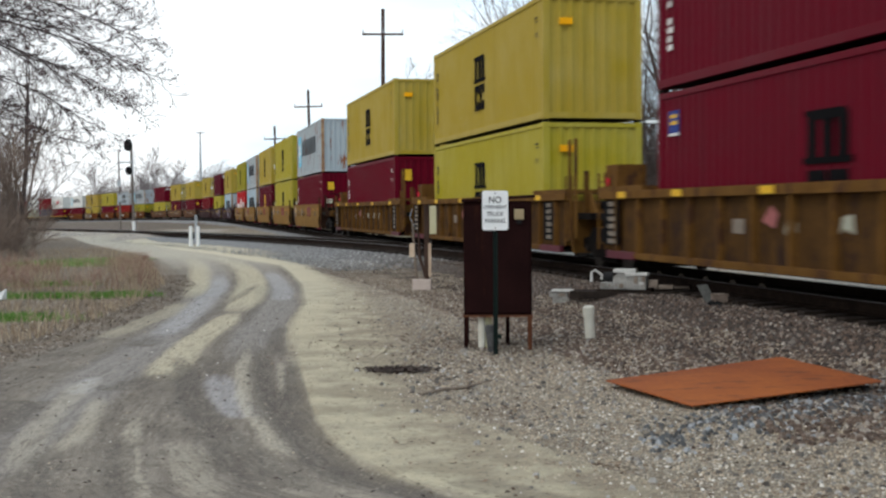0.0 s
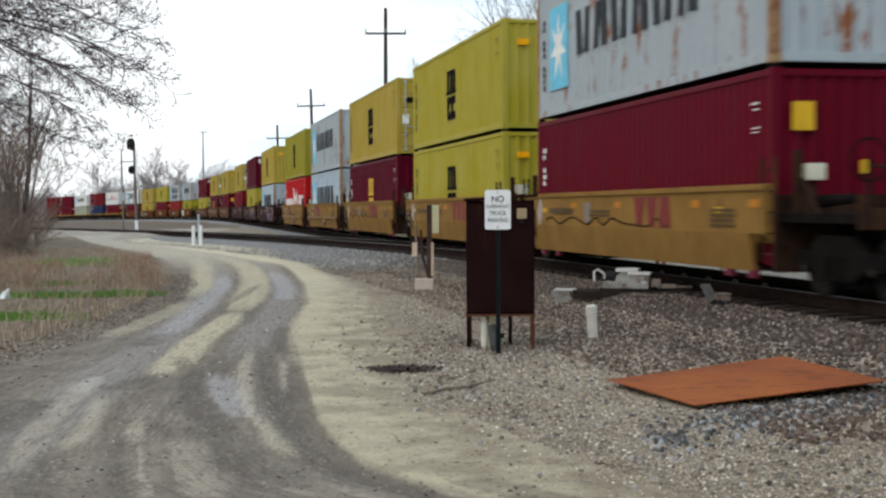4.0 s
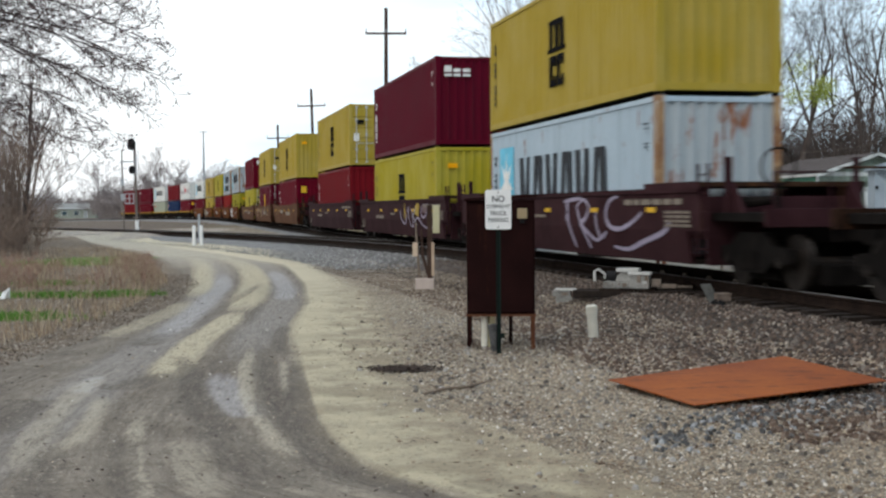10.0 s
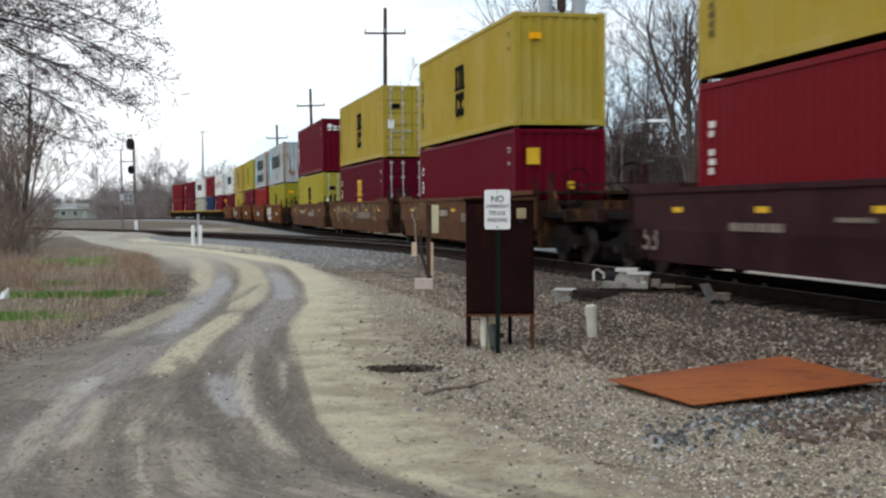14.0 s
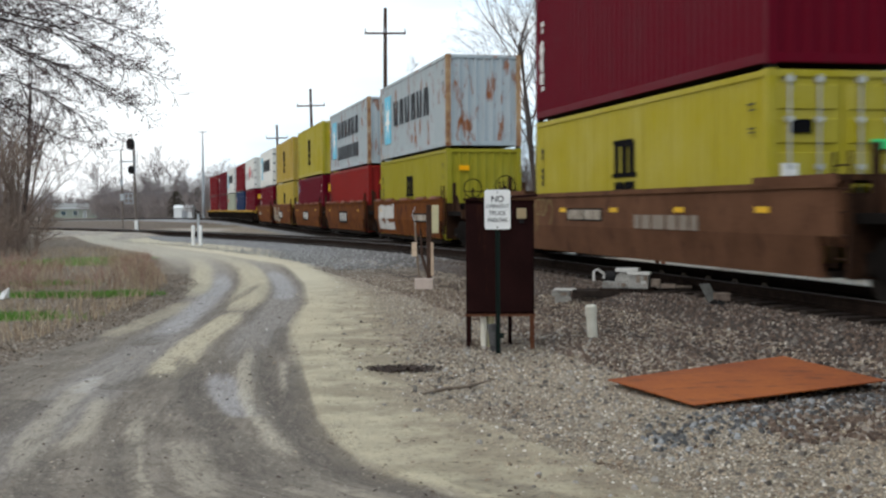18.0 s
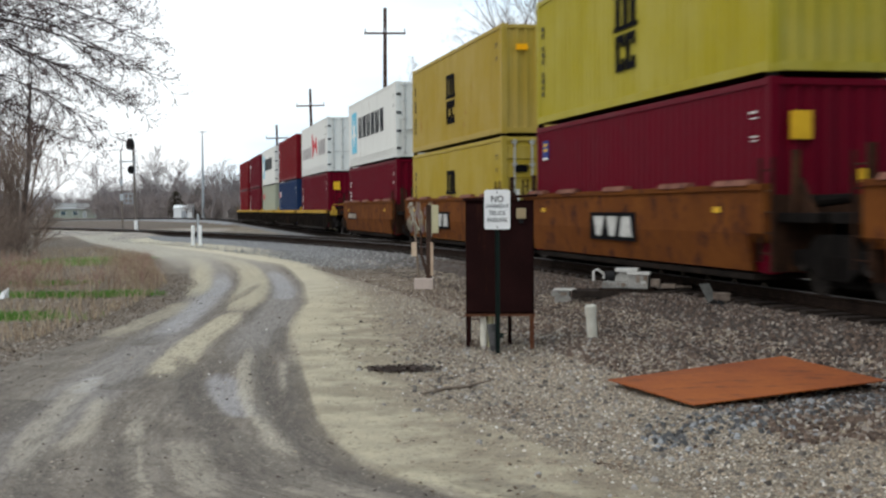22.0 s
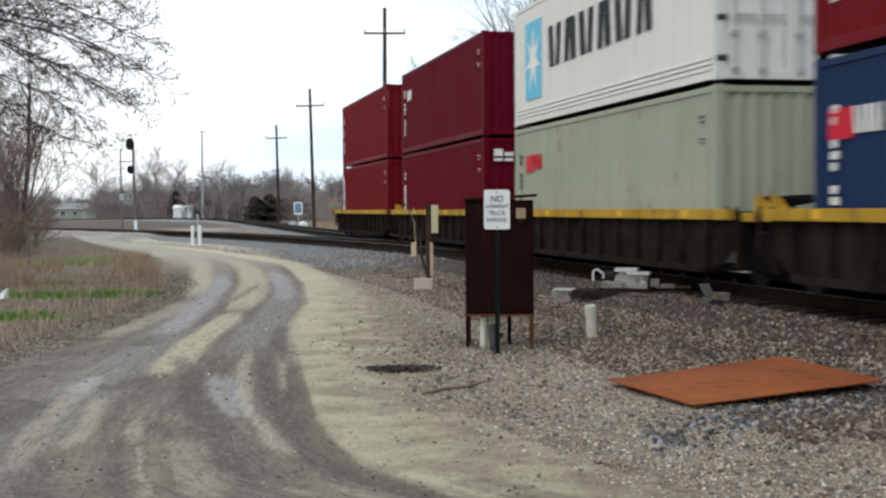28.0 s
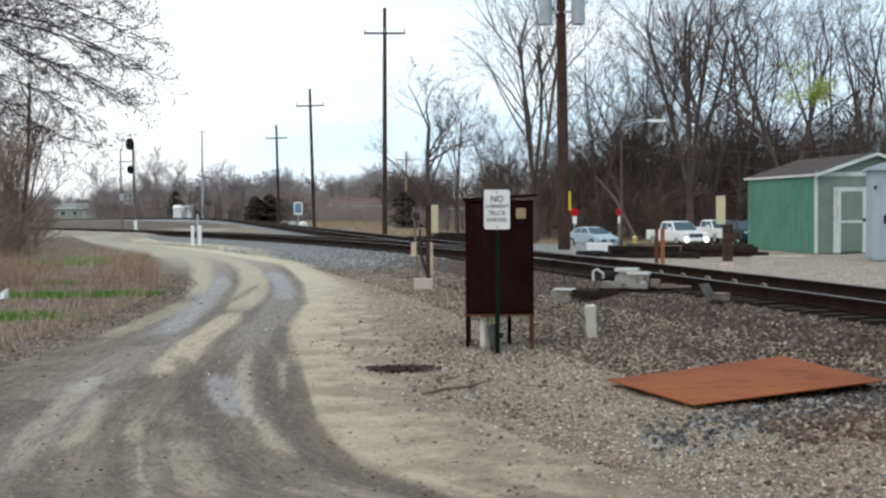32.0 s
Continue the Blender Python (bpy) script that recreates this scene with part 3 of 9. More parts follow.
def well_car(kind, coat, half, side, front_end, rear_end, label):
    """One well unit; origin over its middle at rail level. half: half its pitch; side: half the length of its side sills."""
    u = thing("well_car", label, "railcar", "cars of the train")
    low = kind == "low"
    top = 1.20 if low else 1.56
    key = kind + coat.name
    for y in (-1, 1):
        flip = pose(0, 0, 0) if y < 0 else pose(0, 0, 0, 0, 0, 180)
        if kind == "smooth":
            def shell():
                sh = Shape()
                prof = [(-1.45, top), (-1.33, top), (-1.33, 0.42), (-1.28, 0.30), (-1.36, 0.30), (-1.45, 0.86)]
                sh.prism(prof, "x", -side + 0.55, side - 0.55)
                for e in (-1, 1):
                    a, b = sorted((e * (side - 0.55), e * side))
                    sh.prism([(-1.45, top), (-1.33, top), (-1.33, 0.72), (-1.45, 0.86)], "x", a, b)
                return sh
            s = part("side_sill", kept("side_sill" + key + str(side), coat, shell), coat, u, m=flip)
            part("top_chord", kept("top_chord" + key + str(side), coat, lambda: Shape().box(-side, -1.49, top - 0.07, side, -1.30, top + 0.02), bevel=0.01), coat, s)
        else:
            base = 0.22 if low else 0.34
            web = coat if low else CAR_DIRTY_SHADED
            s = part("side_sill", kept("side_sill" + key + str(side), web, lambda: Shape().prism([(-side, top), (side, top), (side, 0.62), (side - 0.8, base), (-side + 0.8, base), (-side, 0.62)], "y", -1.37, -1.31)), web, u, m=flip)
            chord = SILL_YELLOW if low else coat
            part("top_chord", kept("top_chord" + key + str(side), chord, lambda: Shape().box(-side, -1.50, top - (0.15 if low else 0.13), side, -1.30, top + 0.02), bevel=0.012), chord, s)
            part("bottom_chord", kept("bottom_chord" + key + str(side), coat, lambda: Shape().box(-side + 0.85, -1.47, base - 0.02, side - 0.85, -1.32, base + 0.09), bevel=0.01), coat, s)
            n = 13 if not low else 12
            for i in range(n + 1):
                x = -side + 0.85 + i * (2 * side - 1.7) / n
                part("rib", kept("rib" + key, coat, lambda: Shape().prism([(-0.05, -1.36), (0.05, -1.36), (0.04, -1.47), (-0.04, -1.47)], "z", base + 0.05, top - 0.10)), coat, s, m=pose(x, 0, 0))
    deck_z = 0.253 if coat is CAR_RUST else 0.323 if low else 0.383
    part("well_floor", kept("well_floor" + key + str(side), CAR_SOOT, lambda: Shape().box(-side + 0.6, -1.31, deck_z - 0.09, side - 0.6, 1.31, deck_z)), CAR_SOOT, u)
    plat_coat = SILL_YELLOW if low else CAR_END if coat in (CAR_RUST, CAR_TAN, CAR_CLAY) else coat
    if half > 9 and not low:
        for e in (-1, 1):
            a, b = sorted((e * 6.16, e * (side + 0.06)))
            deck = part("end_walkway", Shape().box(a, -1.48, top + 0.02, b, 1.48, top + 0.10), CAR_END if coat is not CAR_MUSTARD else coat, u, "dark walkway plate over the end of the well", bevel=0.008)
            part("walkway_edge", Shape().box(a, -1.495, top - 0.02, b, -1.48, top + 0.11), coat, deck)
    for e, ended in ((-1, rear_end), (1, front_end)):
        reach = half + (1.15 if ended else -0.18)
        a, b = sorted((e * (side - 0.25), e * reach))
        part("end_platform", Shape().box(a, -1.25, 1.02, b, 1.25, 1.16), GRIME if not low else plat_coat, u, bevel=0.015)
        part("centre_sill", Shape().box(a, -0.36, 0.72, b, 0.36, 1.02), GRIME, u, bevel=0.02)
        part("bulkhead", Shape().box(e * (side - 0.02) - 0.05, -1.30, 0.30, e * (side - 0.02) + 0.05, 1.30, 1.42 if not low else 1.18), plat_coat if not low else CAR_SOOT, u, bevel=0.01)
        for y in (-1.12, 1.12):
            x = e * (side + 0.35)
            part("stanchion", Shape().box(x - 0.05, y - 0.05, 1.16, x + 0.05, y + 0.05, 2.05 if not low else 1.42), plat_coat, u, bevel=0.01)
            part("gusset", Shape().prism([(x - e * 0.30, 1.16), (x + e * 0.45, 1.16), (x, 1.66 if not low else 1.36)], "y", y * 0.93 - 0.03, y * 0.93 + 0.03), plat_coat, u)
        ladder(u, e * (side + 0.05), -1.42, 0.45, 1.95 if not low else 1.25, plat_coat if not low else CAR_SOOT)
        part("hose_tray", Shape().tube((e * (side + 0.2), -0.95, 1.30), (e * (side + 0.9), -0.55, 1.36), 0.10, 0.07, 8), GRIME, u)
        if ended:
            c = e * (half + 1.15)
            part("coupler", Shape().box(min(c, c + e * 0.86), -0.12, 0.74, max(c, c + e * 0.86), 0.12, 0.98).box(min(c + e * 0.55, c + e * 0.95), -0.20, 0.70, max(c + e * 0.55, c + e * 0.95), 0.20, 1.02), GRIME, u, bevel=0.02)
            part("end_sill", Shape().box(c - 0.06, -1.42, 0.95, c + 0.06, 1.42, 1.22), plat_coat, u, bevel=0.01)
            part("hand_rail", Shape().chain([(c, -1.3, 1.2), (c, -1.3, 1.5 if low else 1.75), (c, -0.4, 1.5 if low else 1.75), (c, -0.4, 1.2)], [0.02] * 4, 6), plat_coat, u)
            sh = Shape()
            for i in range(20):
                p, q = (math.tau * k / 20 for k in (i, i + 1))
                sh.tube((e * (half + 0.5), -0.9 + 0.28 * math.cos(p), 1.85 + 0.28 * math.sin(p)), (e * (half + 0.5), -0.9 + 0.28 * math.cos(q), 1.85 + 0.28 * math.sin(q)), 0.018, n=5)
            sh.tube((e * (half + 0.5), -0.9, 1.16), (e * (half + 0.5), -0.9, 1.85), 0.03, n=8)
            part("brake_wheel", sh, GRIME, u)
        if ended or e < 0:
            truck(u, e * half)
    # reflectors and stencils on the side that faces the road
    if coat is CAR_RUST:
        for i in range(5):       # rolled lips that guide a container into the well
            x = (-5.3, -3.0, 0.05, 3.0, 5.3)[i]
            part("guide_lip", kept("guide_lip" + key, LIP, lambda: Shape().prism([(-1.52, top + 0.0), (-1.46, top + 0.09), (-1.36, top + 0.09), (-1.30, top + 0.0)], "x", -0.62, 0.62), bevel=0.015), LIP, u, "worn pinkish guide lip", m=pose(x, 0, 0))
    if kind == "ribbed":
        for x in (-side + 1.3, -side + 4.0, -1.2, 2.6, side - 2.0):
            part("chord_patch", Shape().box(x - 0.22, -1.506, top - 0.115, x + 0.22, -1.498, top + 0.0), MARK_YELLOW, u, "worn yellow strip")
    for x in ((-6.4, -3.2, 0.05, 3.3, 6.4) if half > 9 else (-side + 1.6, side - 1.6)) if kind == "smooth" else () if kind == "ribbed" else (-side + 1.6, -side / 3, side / 3, side - 1.6):
        part("reflector", Shape().box(x - (0.21 if half > 9 else 0.13), -1.505 if low else -1.462, top - (0.12 if low else 0.40), x + (0.21 if half > 9 else 0.13), -1.45, top - (0.0 if low else 0.31)), MARK_YELLOW, u, "yellow reflective strip")
    return u


RIDERS = []   # (thing, distance of its middle along the line at the start, height over the rails)
P3, P5 = 19.357, 15.453


def load(middle, lower, upper, rest=0.385, gap=0.07):
    """Stacks two boxes in a well whose floor lies at rest, with locks of the height gap between them."""
    for x in (-1, 1):
        for y in (-1, 1):
            part("twist_lock", kept("twist_lock", GRIME, lambda: Shape().box(-0.07, -0.06, -0.07, 0.07, 0.06, 0.01), bevel=0.008), GRIME, upper, m=pose(x * (LONG / 2 - 0.09), y * (WIDE / 2 - 0.085), 0))
    RIDERS.append((lower, middle, rest))
    RIDERS.append((upper, middle, rest + TALL + gap))


def box_of(coat, what, doors=False, reefer=False, emblem=None, tail=True, placard=False, word=None):
    c = container(coat, what, doors, reefer)
    dark_coat = coat in (MAROON, CRIMSON, BRICK, SCARLET, NAVY)
    small_print(c, MARK_WHITE if dark_coat else MARK_GREY, not reefer and word is not side_label)
    if emblem is not None:
        arch_mark(c, emblem, tail=tail)
    if placard:
        front_mark(c, "placard", -0.90, 1.98, -0.56, 2.40, MARK_YELLOW, "yellow placard")
        front_mark(c, "warning_triangle", 0.2, 1.35, 0.36, 1.55, MARK_YELLOW)
    if coat in (YELLOW, OCHRE, LEMON, OLIVE_YELLOW) and not doors:
        front_mark(c, "placard", -0.82, 2.20, -0.50, 2.36, plain("amber_mark", (0.80, 0.36, 0.0)) if "amber_mark" not in bpy.data.materials else bpy.data.materials["amber_mark"], "orange-yellow code plate")
    if doors and coat in (YELLOW, OCHRE, LEMON, OLIVE_YELLOW):
        front_mark(c, "door_label", -1.0, 1.15, -0.75, 1.5, MARK_WHITE, "white paper label")
        front_mark(c, "door_label", 0.45, 1.72, 0.80, 1.86, MARK_GREEN, "green sticker")
        front_mark(c, "door_emblem", -0.86, 1.95, -0.52, 2.15, INK)
    if word:
        word(c)
    return c


def blue_star_word(lines=1, rays=True):
    def put(c):
        star_mark(c, 0.085, 0.195, 0.20, 0.84, rays)
        word_bars(c, 0.25, 0.80, 0.52 if lines == 2 else 0.41, 0.80 if lines == 2 else 0.73, 6, MARK_GREY, label="row of dark grey block-shaped marks")
        if lines == 2:
            word_bars(c, 0.25, 0.80, 0.16, 0.38, 7, MARK_GREY, label="row of dark grey block-shaped marks")
    return put


def corner_word(coat_mark):
    def put(c):
        sh = Shape()
        for y, tall in ((-0.92, 0.34), (-0.62, 0.25), (-0.30, 0.25)):
            sh.box(LONG / 2 - 0.005, y, 2.24, LONG / 2 + 0.04, y + 0.24, 2.32).box(LONG / 2 - 0.005, y, 2.38, LONG / 2 + 0.04, y + 0.24, 2.24 + tall)
        tagged(part("word_block", sh, coat_mark, c, "short white block-shaped mark"), kind="stuff")
        side_mark(c, "stencil_column", [(0.032, 0.52, 0.050, 0.60), (0.032, 0.40, 0.050, 0.48), (0.032, 0.28, 0.050, 0.36)], MARK_WHITE, stuff=True)
    return put


def flag_word(ink, flag):
    def put(c):
        word_bars(c, 0.05, 0.42, 0.34, 0.56, 7, ink, label="row of block-shaped marks")
        word_bars(c, 0.70, 0.93, 0.34, 0.62, 3, ink, label="row of block-shaped marks")
        sh = Shape()
        for pts in ([(0.44, 0.82), (0.47, 0.30), (0.545, 0.56)], [(0.545, 0.56), (0.645, 0.36), (0.61, 0.72)]):
            sh.prism([((u - 0.5) * LONG, w * TALL) for u, w in pts], "y", FACE - 0.006, FACE + 0.01)
        part("flag_emblem", sh, flag, c, "pennant emblem of two triangles")
    return put


def end_word(mark, field=None, u=0.035):
    def put(c):
        if field is not None:
            side_mark(c, "emblem_field", [(u, 0.62, u + 0.05, 0.76)], field)
        word_bars(c, u + 0.055, u + 0.115, 0.64, 0.76, 3, mark, label="small block-shaped mark")
    return put


YB = "yellow corrugated steel container with a black arched emblem"
RB = "dark red corrugated steel container, scuffed"


MARK_MAROON, MARK_FADED, MARK_ROSE_DEEP = plain("dull_red_mark", (0.165, 0.018, 0.016)), plain("faded_lilac_smear", (0.34, 0.28, 0.26)), plain("rose_red_mark", (0.14, 0.018, 0.036))
STENCIL_BROWN = plain("brown_stencil", (0.085, 0.050, 0.018))
MARK_BONE, LEDGE = plain("bone_white_mark", (0.55, 0.53, 0.42)), surface("worn_ledge_steel", (0.25, 0.15, 0.07), (0.36, 0.25, 0.14), 3, 30, 0.8)
AMBER_WORN = plain("worn_amber", (0.42, 0.16, 0.012))
FADED_MARK = plain("faded_mark", (0.42, 0.40, 0.40))
WORN_PLATE = surface("worn_plate", (0.10, 0.075, 0.055), (0.42, 0.38, 0.32), 2.2, 16, 0.8)
STROKE = surface("brushed_white_paint", (0.36, 0.36, 0.34), (0.56, 0.56, 0.54), 3, 12, 0.8, rust=0.3, rust_color=(0.20, 0.13, 0.09), streak=(2.0, 1, 0.3))


def build_train():
    # three long mustard units with ribbed sides
    def unit(middle, kind, coat, half, side, fe, re, label):
        u = well_car(kind, coat, half, side, fe, re, label)
        RIDERS.append((u, middle, 0.0))
        return u
    mid = LONG / 2
    a = -23.49 + mid
    for i, (lo, up) in enumerate((
            (box_of(CRIMSON, "dark red container with a black arched emblem", emblem=INK, word=side_label), box_of(CRIMSON, RB)),
            (box_of(LEMON, YB, emblem=INK), box_of(YELLOW, YB, emblem=INK)),
            (box_of(CRIMSON, "dark red scuffed container with a yellow placard", placard=True), box_of(YELLOW, YB, emblem=INK)))):
        mdl = a + P3 - i * P3
        u = unit(mdl, "ribbed", CAR_MUSTARD, P3 / 2, 8.55, i == 0, i == 2, "mustard well car with ribbed rusty sides")
        stencils(u, -8.35, 0.55, 0.85, 0.85, 6, MARK_GREY_LIGHT, INK)
        stencils(u, 6.9, 0.55, 0.8, 0.85, 6, MARK_GREY_LIGHT, INK)
        kit = part("brake_box", Shape().box(-9.15, -1.15, 1.67, -8.45, -0.55, 2.12), CAR_MUSTARD, u, "mustard equipment box over the end platform", bevel=0.02)
        part("box_cap", Shape().tube((-8.95, -1.16, 1.78), (-8.95, -1.20, 1.78), 0.09, n=12), MARK_RED, kit, "red round cap")
        for x in (8.72, 9.12):
            part("grab_post", Shape().box(x - 0.035, -1.46, 0.62, x + 0.035, -1.40, 2.72), CAR_MUSTARD, u, bevel=0.008)
        for x in (-7.4, 7.4):
            part("bearing_block", Shape().box(x - 0.75, -1.485, 0.30, x + 0.75, -1.40, 0.44), MARK_WINE, u, "dark wine-red block at the end of the chord", bevel=0.01)
        for x in (-0.9, 0.6, 2.1, 3.4):
            part("chalk_mark", Shape().prism([(x, 0.86), (x + 0.12, 0.98), (x + 0.38, 0.90), (x + 0.34, 1.16), (x + 0.10, 1.12)], "y", -1.376, -1.370), MARK_CHALK, u, "faint chalk mark")
        part("chalk_patch", Shape().box(-2.6, -1.378, 0.86, -2.2, -1.37, 1.08), MARK_GREY_LIGHT, u)
        part("paint_splash", Shape().prism([(-1.6, 1.05), (-1.3, 1.28), (-1.1, 1.15), (-1.2, 0.95)], "y", -1.378, -1.37), MARK_ROSE, u, "faded rose paint splash")
        load(mdl, lo, up)
    c = -64.35 + mid
    for i, (lo, up) in enumerate((
            (box_of(CRIMSON, "dark red scuffed container with a yellow placard", placard=True), box_of(PALE, "pale grey rust-streaked container with a sky-blue star emblem", word=blue_star_word())),
            (box_of(LEMON, YB, emblem=INK), box_of(LEMON, YB, emblem=INK)),
            (box_of(MAROON, "maroon container with a yellow arched emblem", emblem=MARK_YELLOW), box_of(YELLOW, YB.replace("container", "container with doors forward"), doors=True, emblem=INK)),
            (box_of(PALE_BLUE, "pale blue-grey rusty container with a sky-blue star emblem", word=blue_star_word()), box_of(PALE, "pale grey rust-streaked container with a sky-blue star emblem", word=blue_star_word())),
            (box_of(SCARLET, "bright red container with a white pennant emblem", word=flag_word(MARK_WHITE, MARK_WHITE)), box_of(OLIVE_YELLOW, YB, emblem=INK)))):
        mdl = c - i * P5
        u = unit(mdl, "smooth", CAR_TAN, P5 / 2, 6.35, i == 0, i == 4, "tan well car with smooth folded sides")
        stencils(u, -4.4, 1.08, 2.0, 0.20, 1, STENCIL_BROWN)
        stencils(u, -1.6, 1.06, 1.5, 0.16, 2, STENCIL_BROWN)
        stencils(u, 4.4, 0.92, 1.1, 0.32, 4, STENCIL_BROWN)
        stencils(u, -6.1, 0.60, 0.6, 0.62, 3, MARK_GREY_LIGHT, INK)
        part("shield_mark", Shape().prism([(-1.9, 1.0), (-1.7, 0.92), (-1.5, 1.0), (-1.5, 1.36), (-1.9, 1.36)], "y", -1.458, -1.449), MARK_GREY_LIGHT, u, "faded pale shield mark")
        if i in (0, 2, 4):
            pts = [(-4.6 + 0.12 * k, -1.452, 0.98 + 0.07 * math.sin(0.12 * k * (4.2 + 0.4 * math.sin(k * 0.21)))) for k in range(62)]
            tagged(part("graffiti", Shape().chain(pts, [0.018] * 62, 4), INK, u, "wavy dark spray-painted line"), kind="stuff")
        crossed_word(u, 1.04 if i < 3 else -2.36, 0.90, 1.84, 0.54, MARK_MAROON)
        blot(u, -5.1 if i < 3 else -3.71, 1.18, 0.20, 0.34, MARK_FADED, random.Random(60 + i), "pale faded smear")
        for x in (-5.2, -4.1, 4.9, 5.7):
            part("bearing_block", Shape().box(x - 0.11, -1.36, 0.19, x + 0.11, -1.26, 0.33), MARK_ROSE_DEEP, u, "rose-red block under the sill", bevel=0.01)
        box = part("end_box", Shape().box(6.52, -1.02, 1.62, 6.80, -0.74, 1.86), MARK_BONE, u, "bone-white box over the end platform", bevel=0.02)
        part("box_post", Shape().box(6.61, -0.92, 1.16, 6.71, -0.84, 1.62), CAR_END, box)
        for x in (-2.6, 0.15, 3.85, 6.0):
            part("reflector", Shape().box(x - 0.16, -1.462, 1.24, x + 0.16, -1.45, 1.36), AMBER_WORN, u, "worn amber strip")
        if i > 2:
            side_steps(u)
        load(mdl, lo, up)
    d = -147.85 + mid
    for i, (lo, up) in enumerate((
            (box_of(PALE_BLUE, "pale blue rusty container with a sky-blue star emblem", word=blue_star_word()), box_of(YELLOW, YB, emblem=INK)),
            (box_of(LEMON, YB, emblem=INK), box_of(MAROON, "maroon container with a short white word on its end", word=corner_word(MARK_WHITE))),
            (box_of(BRICK, "brick-red corrugated steel container, slightly faded"), box_of(YELLOW, YB.replace("container", "container with doors forward"), doors=True, emblem=INK)))):
        mdl = d - i * P3
        u = unit(mdl, "smooth", CAR_BROWN, P3 / 2, 8.55, i == 0, i == 2, "oxide-brown well car with chalky stencils")
        stencils(u, -4.4, 0.84, 2.1, 0.20, 1, MARK_GREY_LIGHT)
        stencils(u, -1.1, 1.02, 1.1, 0.10, 1, MARK_GREY_LIGHT)
        stencils(u, 4.9, 1.26, 3.3, 0.16, 1, MARK_GREY_LIGHT)
        stencils(u, 7.0, 0.90, 1.3, 0.30, 4, MARK_GREY_LIGHT)
        lettering("stencil_number", "53", 0.62, MARK_GREY_LIGHT, u, pose(-7.7, -1.445, 0.68, 90), "pale stencilled number", squeeze=1.3)
        if i == 0:
            spray(u, (((1.30, 1.38), (1.9, 1.43), (2.5, 1.46)), ((1.45, 1.34), (1.62, 0.90), (1.96, 0.42)), ((1.55, 1.36), (1.50, 1.15), (1.42, 0.98)), ((2.15, 1.25), (2.45, 0.9), (2.94, 0.42)),
                      ((2.12, 1.27), (2.60, 1.42), (2.95, 1.25), (2.70, 1.02), (2.45, 0.93), (2.9, 0.72), (3.35, 0.60), (3.83, 0.73)), ((3.30, 1.25), (3.45, 0.85), (3.62, 0.66), (4.0, 0.78)),
                      ((4.71, 1.47), (4.20, 1.38), (3.98, 1.11), (4.25, 0.88), (4.83, 0.85), (5.45, 0.98), (5.95, 1.16)), ((4.34, 0.50), (5.1, 0.47), (5.96, 0.63), (6.7, 0.76), (7.15, 0.88), (7.24, 1.02))), 0.045, MARK_LILAC, "pale lilac sprayed tag")
        elif i == 1:
            rnd = random.Random(71)
            spray(u, (((0.9, 1.2), (1.2, 0.85), (1.7, 0.72), (2.1, 0.9), (2.4, 1.3)), ((2.5, 1.35), (2.6, 0.9), (2.9, 0.65), (3.3, 0.72), (3.2, 1.1), (2.9, 1.25)), ((3.5, 0.8), (4.2, 0.95), (4.9, 0.7), (5.5, 0.6)),
                      ((4.9, 1.38), (4.7, 1.1), (5.1, 0.95), (5.6, 1.1), (5.5, 1.35), (5.1, 1.4)), ((4.7, 0.75), (5.4, 0.62), (6.2, 0.6), (6.7, 0.75)), ((5.7, 1.4), (6.3, 1.3), (6.2, 1.05), (5.8, 0.95), (6.4, 0.85))), 0.035, MARK_LILAC, "pale lilac sprayed tag")
            blot(u, 1.8, 1.08, 0.14, 0.32, MARK_MUSTARD, rnd, "yellow sprayed blot")
            blot(u, 3.95, 1.22, 0.46, 0.27, MARK_MUSTARD, rnd, "yellow sprayed blot")
            blot(u, 5.3, 1.24, 0.42, 0.20, MARK_PLUM, rnd, "plum sprayed blot")
        load(mdl, lo, up)
    g = -210.46 + mid
    for i, (lo, up) in enumerate((
            (box_of(CRIMSON, "dark red scuffed container with a yellow placard", placard=True), box_of(YELLOW, YB, emblem=INK)),
            (box_of(MAROON, "maroon container with a yellow arched emblem and doors", doors=True, emblem=MARK_YELLOW), box_of(YELLOW, YB.replace("container", "container with doors forward"), doors=True, emblem=INK)),
            (box_of(LEMON, YB.replace("container", "container with doors forward"), doors=True, emblem=INK), box_of(CRIMSON, "dark red container with a short white word on its end", word=corner_word(MARK_WHITE))))):
        mdl = g - i * P3 + (0.12, -0.2, 0.0)[i]
        u = unit(mdl, "smooth", CAR_CLAY, P3 / 2, 8.55, i == 0, i == 2, "clay-brown well car with faded graffiti")
        stencils(u, 1.0, 0.78, 3.6, 0.40, 1, MARK_GREY_LIGHT)
        if i == 1:
            rnd = random.Random(83)
            for k in range(58):
                x, z = rnd.uniform(-6.3, 6.2), rnd.uniform(0.55, 1.38)
                if rnd.random() < 0.45:
                    blot(u, x, z, rnd.uniform(0.10, 0.32), rnd.uniform(0.06, 0.22), rnd.choice((MARK_SAND, MARK_OLIVE, MARK_TEAL, MARK_WINE, MARK_SAND)), rnd)
                else:
                    a, h = rnd.uniform(0.9, 2.2), rnd.uniform(0.25, 0.55)
                    spray(u, (((x, z), (x + 0.4 * h * math.cos(a), min(1.48, z + 0.5 * h * math.sin(a))), (x + h * math.cos(a + 0.5), min(1.5, z + h * math.sin(a + 0.3)))),), rnd.uniform(0.03, 0.07), rnd.choice((MARK_SAND, MARK_OLIVE, MARK_SAND, MARK_TEAL)))
            blot(u, 1.0, 1.18, 0.65, 0.22, MARK_WINE, rnd, "wine-red sprayed field")
        else:
